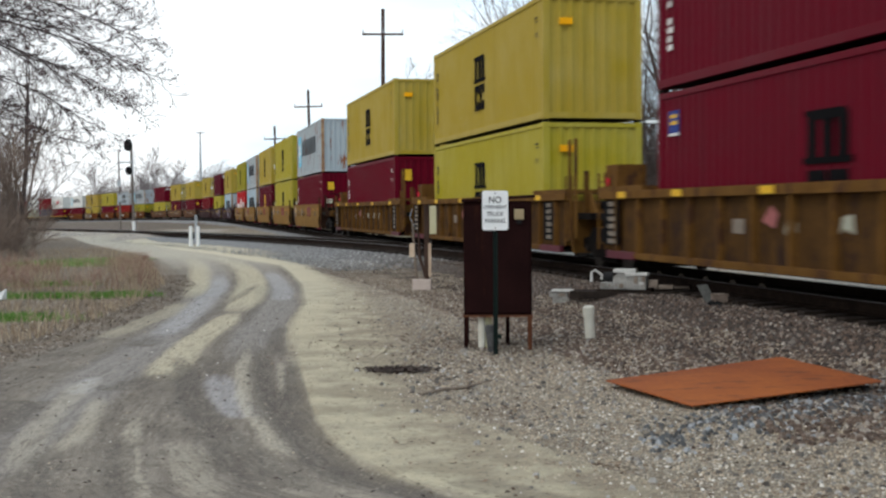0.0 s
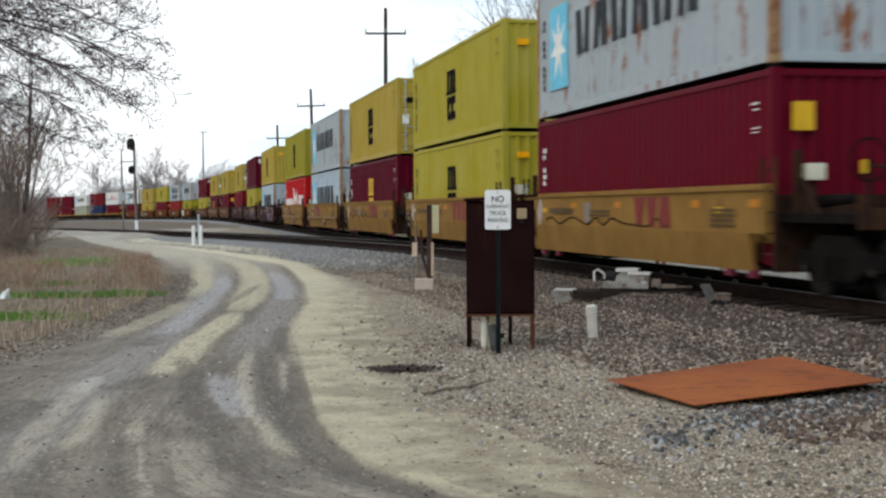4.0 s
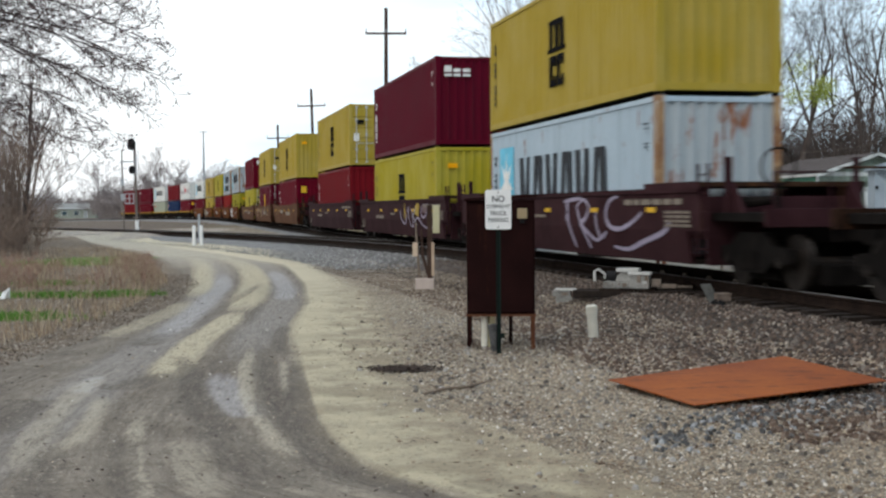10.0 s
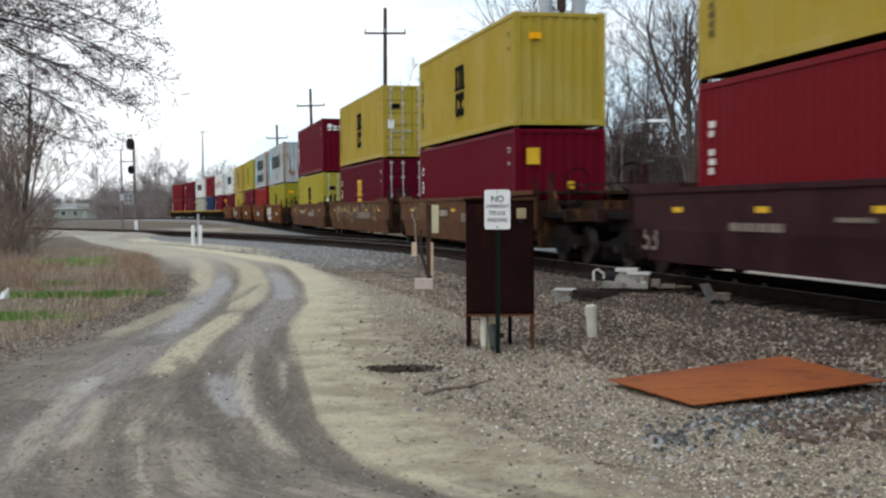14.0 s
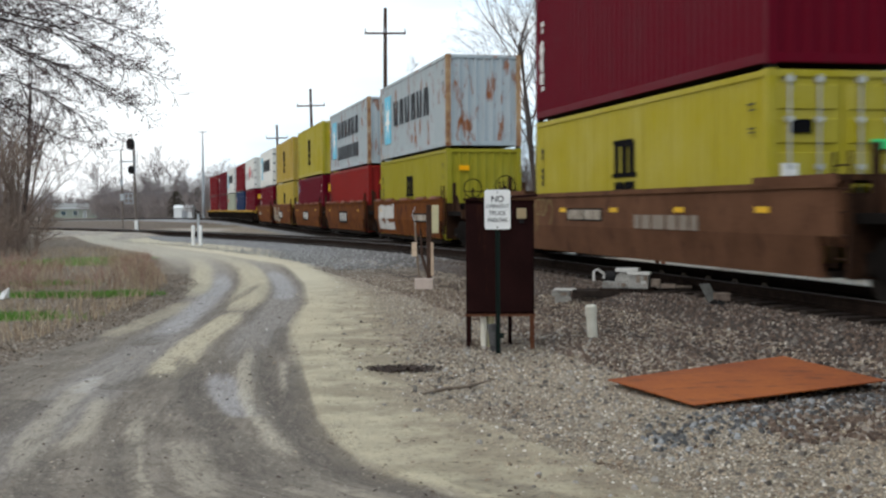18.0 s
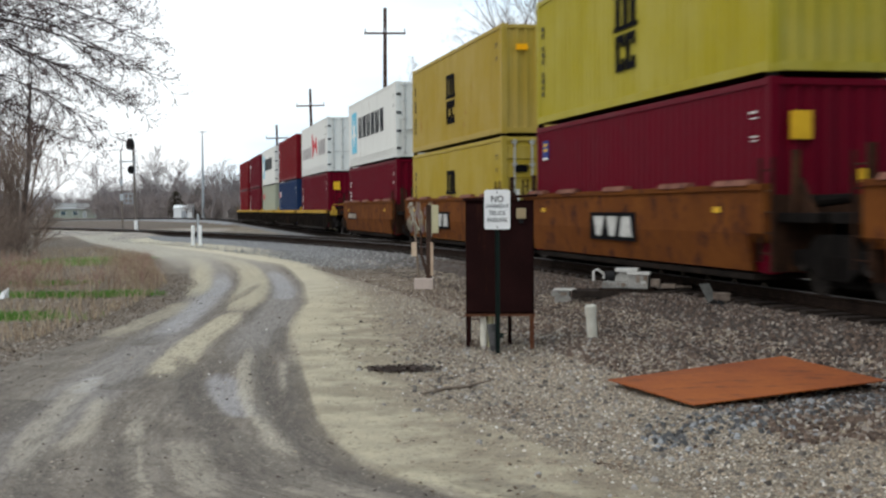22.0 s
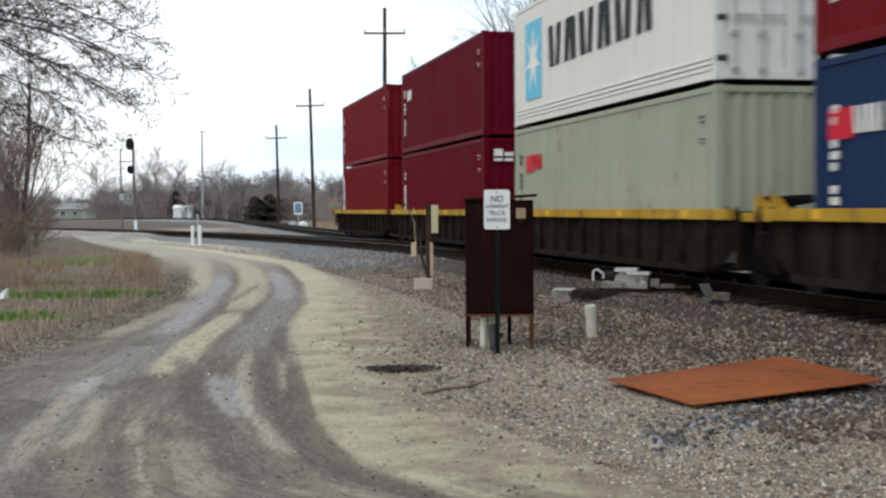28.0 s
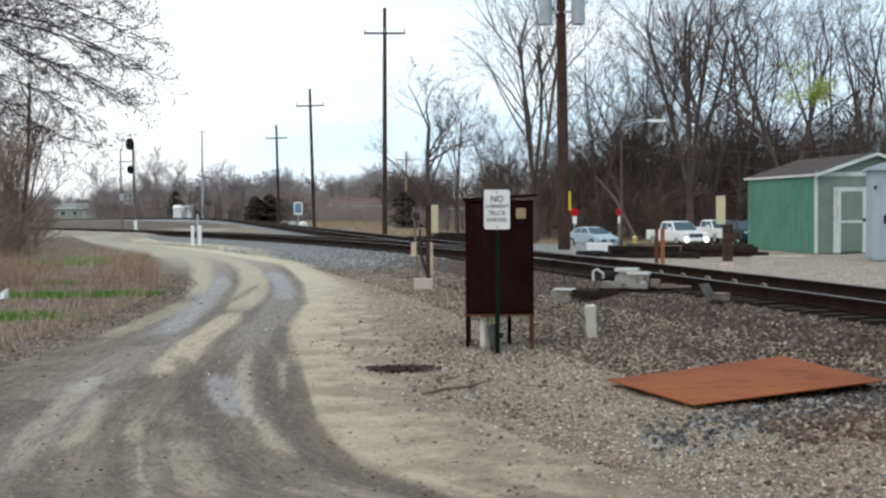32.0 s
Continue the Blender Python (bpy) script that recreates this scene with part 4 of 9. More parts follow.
            scrawl(u, -6.0, 0.95, 0.9, MARK_OLIVE, 11 + i)
            part("plate_frame", Shape().box(-2.9, -1.462, 0.98, -0.6, -1.452, 1.24), INK, u, "black-edged plate")
            for x in (-2.82, -1.72):
                part("plate_field", Shape().box(x, -1.466, 1.01, x + 1.04, -1.462, 1.21), WORN_PLATE, u, "dirty pale field of the plate")
        load(mdl, lo, up)
    o = -271.28 + mid
    for i, (lo, up) in enumerate((
            (box_of(OLIVE_YELLOW, YB, emblem=INK), box_of(PALE, "pale grey heavily rusted container with a sky-blue star emblem", word=blue_star_word())),
            (box_of(ORANGE_RED, "orange-red corrugated steel container, sun-faded", word=triangle_plate), box_of(PALE, "pale grey rusty container with two dark words", word=blue_star_word(2))),
            (box_of(CRIMSON, "dark red scuffed container with a yellow placard", placard=True, word=side_label), box_of(LEMON, YB, emblem=INK)),
            (box_of(YELLOW, YB.replace("container", "container with doors forward"), doors=True, emblem=INK), box_of(OCHRE, "ochre faded container with a black arched emblem", emblem=INK)),
            (box_of(CRIMSON, RB), box_of(WHITE, "white refrigerated container with a sky-blue star emblem", True, True, word=blue_star_word())))):
        mdl = o - i * P5
        u = unit(mdl, "smooth", CAR_RUST, P5 / 2, 6.35, i == 0, i == 4, "rusty orange-brown well car with smooth folded sides")
        if i in (1, 2, 3):
            x = (-1.2, -1.4, -1.8)[i - 1]
            part("name_plate", Shape().box(x, -1.466, 0.62, x + 2.6, -1.458, 1.16), INK, u, "black plate with a pale block-shaped mark", bevel=0.002)
            crossed_word(u, x + 0.22, 0.70, 2.3, 0.38, STROKE, -1.466)
        else:
            x = -4.78 if i == 4 else 1.83
            part("name_plate", Shape().box(x, -1.466, 0.80, x + 2.3, -1.458, 1.10), INK, u, "black-edged plate, its writing worn away", bevel=0.002)
            part("worn_field", Shape().box(x + 0.08, -1.470, 0.85, x + 2.22, -1.466, 1.05), WORN_PLATE, u, "dirty pale field of the plate")
        if i == 3:
            rnd = random.Random(9)
            for k in range(26):
                blot(u, rnd.uniform(-6.0, -1.4), rnd.uniform(0.55, 1.36), rnd.uniform(0.15, 0.42), rnd.uniform(0.10, 0.30), rnd.choice((MARK_SAGE, MARK_SAND, MARK_PLUM, MARK_SAGE)), rnd)
            spray(u, (((-2.2, 1.48), (-1.9, 1.0), (-2.1, 0.5), (-2.6, 0.42), (-2.8, 0.9)), ((-4.2, 1.4), (-4.6, 0.9), (-4.0, 0.5), (-3.4, 0.8), (-3.7, 1.3)), ((-5.8, 1.3), (-5.2, 1.45), (-4.9, 1.0), (-5.4, 0.6))), 0.07, MARK_CHALK, "pale green-grey sprayed outline")
        if i == 0:
            rnd = random.Random(31 + i)
            for k in range(9):
                x = -5.35 + 0.37 * k
                lo_z, hi_z = rnd.uniform(0.90, 0.98), rnd.uniform(1.36, 1.47)
                part("paint_stroke", Shape().prism([(x, lo_z), (x + 0.05, hi_z), (x + 0.36, hi_z + rnd.uniform(-0.07, 0.02)), (x + 0.40, lo_z - rnd.uniform(0, 0.03)), (x + 0.2, lo_z - 0.03)], "y", -1.458, -1.449), STROKE, u, "broad white brush stroke")
                part("paint_stroke", Shape().add([(x, -1.449, lo_z - 0.02), (x + 0.38, -1.449, lo_z - 0.03), (x + 0.36, -1.382 - 0.002, 0.46 + rnd.uniform(0, 0.12)), (x + 0.04, -1.384, 0.46 + rnd.uniform(0, 0.10)), (x, -1.455, lo_z - 0.02), (x + 0.38, -1.455, lo_z - 0.03), (x + 0.36, -1.396, 0.46), (x + 0.04, -1.396, 0.48)], [(4, 5, 6, 7), (0, 1, 5, 4), (1, 2, 6, 5), (2, 3, 7, 6), (3, 0, 4, 7)]), STROKE, u)
        load(mdl, lo, up, 0.255, 0.07)
    k = -353.08 + mid
    for i, (lo, up) in enumerate((
            (box_of(CRIMSON, "dark red scuffed container with a yellow placard", placard=True), box_of(WHITE, "white refrigerated container with a red pennant emblem", True, True, word=flag_word(FADED_MARK, MARK_RED))),
            (box_of(NAVY, "navy blue container with a small white word", word=end_word(MARK_WHITE, MARK_RED)), box_of(BRICK, "red-brown corrugated steel container on top")),
            (box_of(SAGE, "grey-green container with a red emblem", word=end_word(MARK_RED, MARK_RED, 0.085)), box_of(WHITE, "white refrigerated container with a sky-blue star emblem", True, True, word=blue_star_word())),
            (box_of(CRIMSON, "dark red container with a short white word on its end", word=corner_word(MARK_WHITE)), box_of(CRIMSON, RB, word=end_word(MARK_WHITE))),
            (box_of(BRICK, "brick-red container with a white and blue strip", word=blue_strip), box_of(BRICK, "brick-red corrugated container, scuffed along its side")))):
        mdl = k - i * P5
        u = unit(mdl, "low", CAR_SOOT, P5 / 2, 7.1, i == 0, i == 4, "sooty low well car with a worn yellow top sill")
        load(mdl, lo, up, 0.325, 0.07)


def blue_strip(c):
    side_mark(c, "strip", [(0.012, 0.16, 0.034, 0.86)], MARK_WHITE)
    side_mark(c, "strip_blocks", [(0.014, 0.22 + i * 0.15, 0.032, 0.33 + i * 0.15) for i in range(4)], plain("cobalt_mark", (0.02, 0.13, 0.50)), stuff=True)


MARK_GREY_LIGHT = plain("chalky_stencil", (0.19, 0.16, 0.13))
MARK_SAGE, MARK_CHALK = plain("sage_spray", (0.21, 0.19, 0.13)), plain("chalky_spray", (0.36, 0.37, 0.30))
MARK_MUSTARD, MARK_PLUM, MARK_TEAL, MARK_SAND, MARK_WINE = plain("mustard_spray", (0.36, 0.25, 0.03)), plain("plum_spray", (0.12, 0.075, 0.085)), plain("teal_spray", (0.075, 0.105, 0.08)), plain("sand_spray", (0.20, 0.135, 0.07)), plain("wine_spray", (0.085, 0.014, 0.024))
MARK_LILAC, MARK_OLIVE, MARK_ROSE = plain("lilac_spray", (0.30, 0.27, 0.36)), plain("olive_spray", (0.17, 0.135, 0.05)), plain("rose_spray", (0.30, 0.10, 0.10))


def side_steps(u):
    """Steps over a pipe that runs along the fold of the side and dips to a valve."""
    for x in (-4.4, -2.8, -1.35, 0.15, 2.9, 4.6):
        part("side_step", Shape().box(x - 0.62, -1.56, 0.82, x + 0.62, -1.40, 0.86), LEDGE, u, bevel=0.01)
    part("air_pipe", Shape().chain([(-6.0, -1.47, 0.66), (-5.7, -1.47, 0.76), (0.9, -1.47, 0.77), (1.25, -1.46, 0.70), (1.58, -1.44, 0.52), (1.95, -1.46, 0.72), (2.3, -1.47, 0.77), (5.8, -1.47, 0.77)], [0.028] * 8, 6), LEDGE, u)
    part("valve", Shape().box(1.48, -1.50, 0.44, 1.68, -1.38, 0.56), plain("valve_blue", (0.05, 0.08, 0.16)), u, bevel=0.02)


def rider_pose(middle, t, height):
    s = middle + travelled(t)
    p, q = along(s - 6.5), along(s + 6.5)
    m = (p + q) / 2
    d = q - p
    return Matrix.Translation((m.x, m.y, m.z + height)) @ pose(0, 0, 0, 0, -math.degrees(math.atan2(d.z, math.hypot(d.x, d.y))), math.degrees(math.atan2(d.y, d.x)))


def motions():
    """The train rolls by at about 47 km/h."""
    times = [i * 0.5 for i in range(65)]
    for ob, middle, height in RIDERS:
        walk(ob, [(t, rider_pose(middle, t, height)) for t in times])


build_train()


# ---- the ground ----
ROAD_Y = (-40, 6.7, 7.7, 8.3, 9.3, 10.3, 12.0, 14.4, 17.3, 20.4, 24.0, 30.4, 36, 41, 47, 52, 60, 72, 86, 120)
ROAD_L = (-5.8, -5.6, -5.5, -5.5, -5.4, -5.4, -5.3, -5.2, -5.06, -5.12, -5.25, -6.05, -7.5, -8.9, -10.4, -12.2, -15.4, -20.0, -25.6, -40.0)
ROAD_R = (4.0, 0.66, 0.20, -0.33, -0.77, -1.01, -1.30, -1.62, -2.05, -2.32, -2.55, -3.30, -4.2, -5.1, -7.3, -9.2, -12.6, -17.5, -23.0, -37.0)
ROAD_S = (5.0, 1.75, 1.40, 1.16, 0.75, 0.33, -0.26, -0.32, -0.49, -0.82, -1.22, -2.30, -3.4, -4.4, -6.0, -7.0, -9.0, -13.6, -19.0, -33.0)

# Wheel tracks and ridges on the road: what shows there, half its width, how strongly, and its line over the ground.
TRACKS = (
    ("run", 0.42, 0.8, ((-12.6, 59), (-9.65, 50), (-6.65, 37.5), (-5.48, 31), (-4.89, 26.9), (-4.26, 21.6), (-3.9, 17.5), (-3.67, 14.3), (-3.42, 11.7), (-3.2, 9.8), (-2.95, 7.5))),
    ("run", 0.40, 0.8, ((-10.4, 58.6), (-7.0, 46.1), (-4.62, 35), (-3.59, 28.7), (-3.09, 24.3), (-2.82, 20.8), (-2.58, 17.4), (-2.42, 14.8))),
    ("cream", 0.38, 1.0, ((-9.9, 53.2), (-6.85, 42.7), (-4.98, 33.6), (-3.98, 26.4), (-3.56, 22))),
    ("cream", 0.25, 1.0, ((-3.56, 22), (-3.42, 19.6), (-3.3, 17), (-3.08, 14.6), (-2.9, 13.2))),
    ("cream", 0.34, 0.9, ((-10.25, 51.3), (-7.7, 40.7), (-5.9, 31.1), (-5.1, 26))),
    ("cream", 0.26, 0.55, ((-5.0, 25), (-4.75, 22.1), (-4.7, 19.6), (-4.65, 17.5))),
    ("cream", 0.30, 0.8, ((-2.32, 24.5), (-2.15, 20.5), (-1.9, 17.3))),
    ("pale", 0.15, 0.65, ((-3.67, 13.8), (-3.57, 12.5), (-3.39, 11.1), (-3.12, 9.6), (-2.81, 8.5))),
    ("pale", 0.11, 0.8, ((-3.24, 12.1), (-3.01, 11), (-2.85, 10), (-2.82, 9.3))),
    ("pale", 0.075, 1.0, ((-2.6, 10.9), (-2.37, 9.7), (-2.17, 8.85), (-1.95, 8.1), (-1.78, 7.6))),
    ("pale", 0.12, 1.0, ((-2.48, 16.3), (-2.15, 14), (-1.8, 11.9), (-1.47, 10.5), (-1.2, 9.5), (-1.02, 9))),
    ("pale", 0.055, 1.0, ((-1.88, 14.8), (-1.71, 13.5), (-1.52, 12.2))),
    ("pale", 0.15, 0.7, ((-1.75, 10.3), (-1.42, 9.3), (-1.11, 8.5), (-0.77, 7.7))),
    ("pale", 0.17, 0.6, ((-2.02, 9.8), (-1.83, 9.1), (-1.6, 8.3), (-1.39, 7.7))),
    ("pale", 0.12, 0.5, ((-0.95, 8.9), (-0.51, 7.9), (-0.22, 7.4))),
    ("dark", 0.28, 0.9, ((-3.73, 10), (-3.72, 10.7), (-3.88, 12.1), (-3.98, 13.8), (-3.98, 15.9), (-4.0, 18.7))),
    ("dark", 0.16, 0.95, ((-3.18, 15.4), (-2.7, 13.6), (-2.18, 11.4), (-1.6, 9.75), (-1.12, 8.5), (-0.79, 7.9))),
    ("dark", 0.17, 0.9, ((-2.3, 16.4), (-1.98, 14.2), (-1.58, 11.6), (-1.1, 9.8), (-0.74, 8.6), (-0.5, 8))),
    ("dark", 0.13, 1.0, ((-1.72, 14.8), (-1.43, 12.4), (-1.14, 10.4), (-0.84, 9.2), (-0.56, 8.45), (-0.2, 7.95), (0.11, 7.4))),
    ("dark", 0.10, 0.9, ((-2.47, 10), (-2.29, 9.1), (-2.03, 8.1), (-1.87, 7.6))),
    ("dark", 0.26, 0.8, ((-3.24, 12.5), (-3.11, 13.2), (-2.75, 13.7))),
    ("dark", 0.16, 0.9, ((-1.96, 10.9), (-1.77, 10.1), (-1.41, 8.9), (-1.08, 7.9))),
    ("dark", 0.16, 0.7, ((-2.93, 9.5), (-2.64, 8.3), (-2.47, 7.6))),
    ("dark", 0.13, 0.8, ((-2.42, 19.5), (-2.25, 17.3), (-1.98, 15.6))),
    ("dark", 0.12, 0.6, ((-4.32, 30.5), (-4.15, 26.5), (-3.98, 22), (-3.72, 19))),
    ("dark", 0.10, 0.5, ((-3.72, 27.5), (-3.30, 23.0), (-3.02, 19.6))),
    # Wet marks: coloured a paler, bluish grey than the mud, and smoother.
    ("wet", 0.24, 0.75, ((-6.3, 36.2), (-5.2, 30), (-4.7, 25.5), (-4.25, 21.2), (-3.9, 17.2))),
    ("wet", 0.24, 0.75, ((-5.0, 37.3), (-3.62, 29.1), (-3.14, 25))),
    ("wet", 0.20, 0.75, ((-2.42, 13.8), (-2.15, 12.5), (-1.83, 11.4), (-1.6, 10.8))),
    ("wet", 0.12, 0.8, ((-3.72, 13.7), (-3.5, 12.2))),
    ("dark", 0.22, 0.55, ((0.05, 8.25), (0.33, 7.95), (0.7, 7.5), (1.1, 7.1))),
    ("cream", 0.14, 0.8, ((0.1, 10.9), (0.62, 9.5), (1.0, 8.6), (1.4, 7.7))),
)


def road_lateral(x, y):
    """0 at the road's left edge, 1 at the right edge of the mud, 2 at the right edge of the sand."""
    a, b, c = (np.interp(y, ROAD_Y, e) for e in (ROAD_L, ROAD_R, ROAD_S))
    return np.where(x < b, (x - a) / np.maximum(0.5, b - a), 1 + (x - b) / np.maximum(0.3, c - b))


GRASS = ((-7.9, 26.2, 2.2, 0.55), (-7.0, 20.8, 1.0, 0.7), (-12.9, 43.0, 2.6, 3.4), (-14.5, 36.0, 2.2, 1.6), (-9.4, 30.5, 1.0, 0.5), (8.5, 66.0, 5.0, 5.0), (-6.6, 26.6, 0.8, 0.5), (-12.4, 47.5, 2.4, 2.0))


def green_at(x, y):
    return max(max(0.0, 1.25 - math.hypot((x - gx) / rx, (y - gy) / ry)) for gx, gy, rx, ry in GRASS)


def span(*pieces):
    out = []
    for lo, hi, step in pieces:
        n = max(1, round((hi - lo) / step))
        out += [lo + (hi - lo) * i / n for i in range(n)]
    return out + [pieces[-1][1]]


def drawn(x, y, kind):
    """How strongly the wheel tracks of one kind mark the points x, y."""
    out = np.zeros_like(x)
    for what, half, strong, line in TRACKS:
        if what != kind:
            continue
        near = (y > line[-1][1] - 2) & (y < max(p[1] for p in line) + 2) | (y > min(p[1] for p in line) - 2) & (y < line[0][1] + 2)
        q = np.stack([x[near], y[near]], 1)
        best, reach = np.full(len(q), 99.0), np.ones(len(q))
        pts = [Vector((*p, 0)) for p in line]
        fine = []
        for i in range(len(pts) - 1):
            p0, p1, p2, p3 = pts[max(i - 1, 0)], pts[i], pts[i + 1], pts[min(i + 2, len(pts) - 1)]
            for k in range(8):
                t = k / 8
                fine.append(0.5 * (2 * p1 + (p2 - p0) * t + (2 * p0 - 5 * p1 + 4 * p2 - p3) * t * t + (3 * p1 - p0 - 3 * p2 + p3) * t ** 3))
        fine.append(pts[-1])
        for i, (a, b) in enumerate(zip(fine, fine[1:])):
            d = np.array((b.x - a.x, b.y - a.y))
            v = q - np.array((a.x, a.y))
            t = np.clip((v @ d) / max(d @ d, 1e-9), 0, 1)
            far = np.hypot(v[:, 0] - t * d[0], v[:, 1] - t * d[1])
            where = (i + t) / (len(fine) - 1)
            reach = np.where(far < best, np.clip(np.minimum(where, 1 - where) * 5 + 0.12, 0, 1), reach)
            best = np.minimum(best, far)
        wide = half * (0.45 + 0.55 * reach)
        u = np.clip((1.4 * wide - best) / (0.9 * wide), 0, 1)
        out[near] = np.maximum(out[near], strong * np.sqrt(reach) * u * u * (3 - 2 * u))
    return out


def ground_material():
    m, n, l, bsdf = nodes_of("dirt_gravel_and_leaf_litter")
    tc = n.new("ShaderNodeTexCoord")
    pos = tc.outputs["Object"]

    def attr(name):
        a = n.new("ShaderNodeAttribute")
        a.attribute_name = name
        return a.outputs["Fac"]

    def times(a, b):
        return maths(n, l, "MULTIPLY", a, b)

    def shaken(v, by, amount):
        return maths(n, l, "ADD", v, times(maths(n, l, "SUBTRACT", by, 0.5), amount))

    def step(v, lo, hi):
        r = n.new("ShaderNodeMapRange")
        r.inputs[1].default_value, r.inputs[2].default_value = lo, hi
        l.new(v, r.inputs[0])
        return r.outputs[0]
    lat, green, ruts, yard, field = attr("lateral"), attr("green"), attr("run"), attr("yard"), attr("field")
    coarse, mid, fine = noise_node(n, l, pos, 0.35, 6.0, 0.6), noise_node(n, l, pos, 2.4, 6.0, 0.6), noise_node(n, l, pos, 26.0, 4.0)
    clod, grit = noise_node(n, l, pos, 6.5, 9.0, 0.72), noise_node(n, l, pos, 75.0, 3.0, 0.6)
    patch = noise_node(n, l, pos, 1.1, 5.0, 0.6)
    # streaks that follow the road
    comb = n.new("ShaderNodeCombineXYZ")
    l.new(maths(n, l, "ADD", times(lat, 9.0), times(coarse, 1.6)), comb.inputs[0])
    l.new(times(ruts, 0.12), comb.inputs[1])
    streak = noise_node(n, l, comb.outputs[0], 1.5, 4.0, 0.6)
    comb2 = n.new("ShaderNodeCombineXYZ")
    l.new(times(lat, 40.0), comb2.inputs[0])
    l.new(times(ruts, 0.45), comb2.inputs[1])
    thread = noise_node(n, l, comb2.outputs[0], 1.5, 4.0, 0.65)
    mud = mixed(n, l, ramp(n, l, streak, 0.34, 0.68), (0.125, 0.103, 0.086), (0.245, 0.210, 0.172))
    mud = mixed(n, l, times(ramp(n, l, thread, 0.46, 0.62), 0.45), mud, (0.30, 0.262, 0.212))
    mud = mixed(n, l, times(ramp(n, l, patch, 0.46, 0.60), 0.5), mud, (0.118, 0.094, 0.074))
    # each drawn mark, broken up by the grain of the dirt
    sheen = attr("wet")
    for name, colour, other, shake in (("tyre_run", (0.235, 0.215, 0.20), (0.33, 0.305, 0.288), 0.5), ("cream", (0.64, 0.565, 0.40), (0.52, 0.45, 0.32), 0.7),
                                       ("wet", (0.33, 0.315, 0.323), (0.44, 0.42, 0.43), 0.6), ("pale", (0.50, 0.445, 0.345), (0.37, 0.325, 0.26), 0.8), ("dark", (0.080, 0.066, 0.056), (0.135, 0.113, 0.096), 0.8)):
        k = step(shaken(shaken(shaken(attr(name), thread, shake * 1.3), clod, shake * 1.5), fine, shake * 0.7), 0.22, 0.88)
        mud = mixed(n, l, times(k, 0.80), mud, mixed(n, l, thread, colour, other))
    sand = mixed(n, l, ramp(n, l, mid, 0.36, 0.72), (0.54, 0.475, 0.335), (0.40, 0.345, 0.25))
    sand = mixed(n, l, times(ramp(n, l, patch, 0.47, 0.60), 0.6), sand, (0.29, 0.242, 0.168))
    sand = mixed(n, l, times(ramp(n, l, fine, 0.55, 0.75), 0.4), sand, (0.16, 0.14, 0.11))
    sand = mixed(n, l, times(ramp(n, l, clod, 0.55, 0.63), 0.55), sand, (0.21, 0.175, 0.13))
    # the far shoulder, where the sand runs out, is trodden brown
    sand = mixed(n, l, times(step(shaken(shaken(lat, mid, 1.1), patch, 0.9), 1.35, 1.95), 0.75), sand, (0.235, 0.188, 0.135))
    sand = mixed(n, l, times(attr("cream"), 0.6), sand, (0.56, 0.49, 0.345))
    sand = mixed(n, l, times(step(ruts, 20, 32), 0.7), sand, mixed(n, l, mid, (0.68, 0.61, 0.45), (0.52, 0.465, 0.355)))
    sand = mixed(n, l, times(step(shaken(attr("dark"), mid, 0.9), 0.3, 0.7), 0.75), sand, (0.115, 0.093, 0.075))
    # crumbs, pebbles and specks pressed into the dirt
    vor = n.new("ShaderNodeTexVoronoi")
    vor.inputs["Scale"].default_value = 24.0
    l.new(pos, vor.inputs["Vector"])
    pick = n.new("ShaderNodeSeparateColor")
    l.new(vor.outputs["Color"], pick.inputs[0])
    crumb = times(step(vor.outputs["Distance"], 0.42, 0.28), step(pick.outputs[0], 0.72, 0.78))
    speck = mixed(n, l, step(pick.outputs[1], 0.55, 0.6), (0.075, 0.058, 0.046), (0.42, 0.38, 0.30))
    mud = mixed(n, l, step(ruts, 36, 50), mud, mixed(n, l, streak, (0.36, 0.33, 0.28), (0.58, 0.52, 0.41)))   # drier and paler out by the bend
    comb3 = n.new("ShaderNodeCombineXYZ")
    l.new(maths(n, l, "ADD", times(lat, 95.0), times(mid, 5.0)), comb3.inputs[0])
    l.new(times(ruts, 1.6), comb3.inputs[1])
    tread = noise_node(n, l, comb3.outputs[0], 1.0, 5.0, 0.7)
    mud = mixed(n, l, times(ramp(n, l, tread, 0.52, 0.62), 0.50), mud, (0.085, 0.068, 0.056))
    mud = mixed(n, l, times(ramp(n, l, tread, 0.36, 0.48, (1, 1, 1), (0, 0, 0)), 0.22), mud, (0.36, 0.32, 0.26))
    mud = mixed(n, l, times(ramp(n, l, clod, 0.52, 0.62), 0.5), mud, (0.092, 0.074, 0.060))
    mud = mixed(n, l, times(crumb, 0.6), mud, speck)
    mud = mixed(n, l, times(ramp(n, l, grit, 0.56, 0.68), 0.45), mud, (0.36, 0.32, 0.26))
    sand = mixed(n, l, times(crumb, 0.5), sand, speck)
    sand = mixed(n, l, times(ramp(n, l, grit, 0.58, 0.70), 0.5), sand, (0.50, 0.46, 0.36))
    # broken gravel: stone by stone, with dark soil and litter between
    rock = n.new("ShaderNodeTexVoronoi")
    rock.inputs["Scale"].default_value = 42.0
    l.new(pos, rock.inputs["Vector"])
    tone = n.new("ShaderNodeSeparateColor")
    l.new(rock.outputs["Color"], tone.inputs[0])
    grav = mixed(n, l, tone.outputs[0], (0.24, 0.196, 0.147), (0.55, 0.48, 0.375))
    grav = mixed(n, l, step(tone.outputs[1], 0.86, 0.9), grav, (0.62, 0.58, 0.51))
    grav = mixed(n, l, times(step(rock.outputs["Distance"], 0.35, 0.6), 0.7), grav, (0.115, 0.090, 0.066))
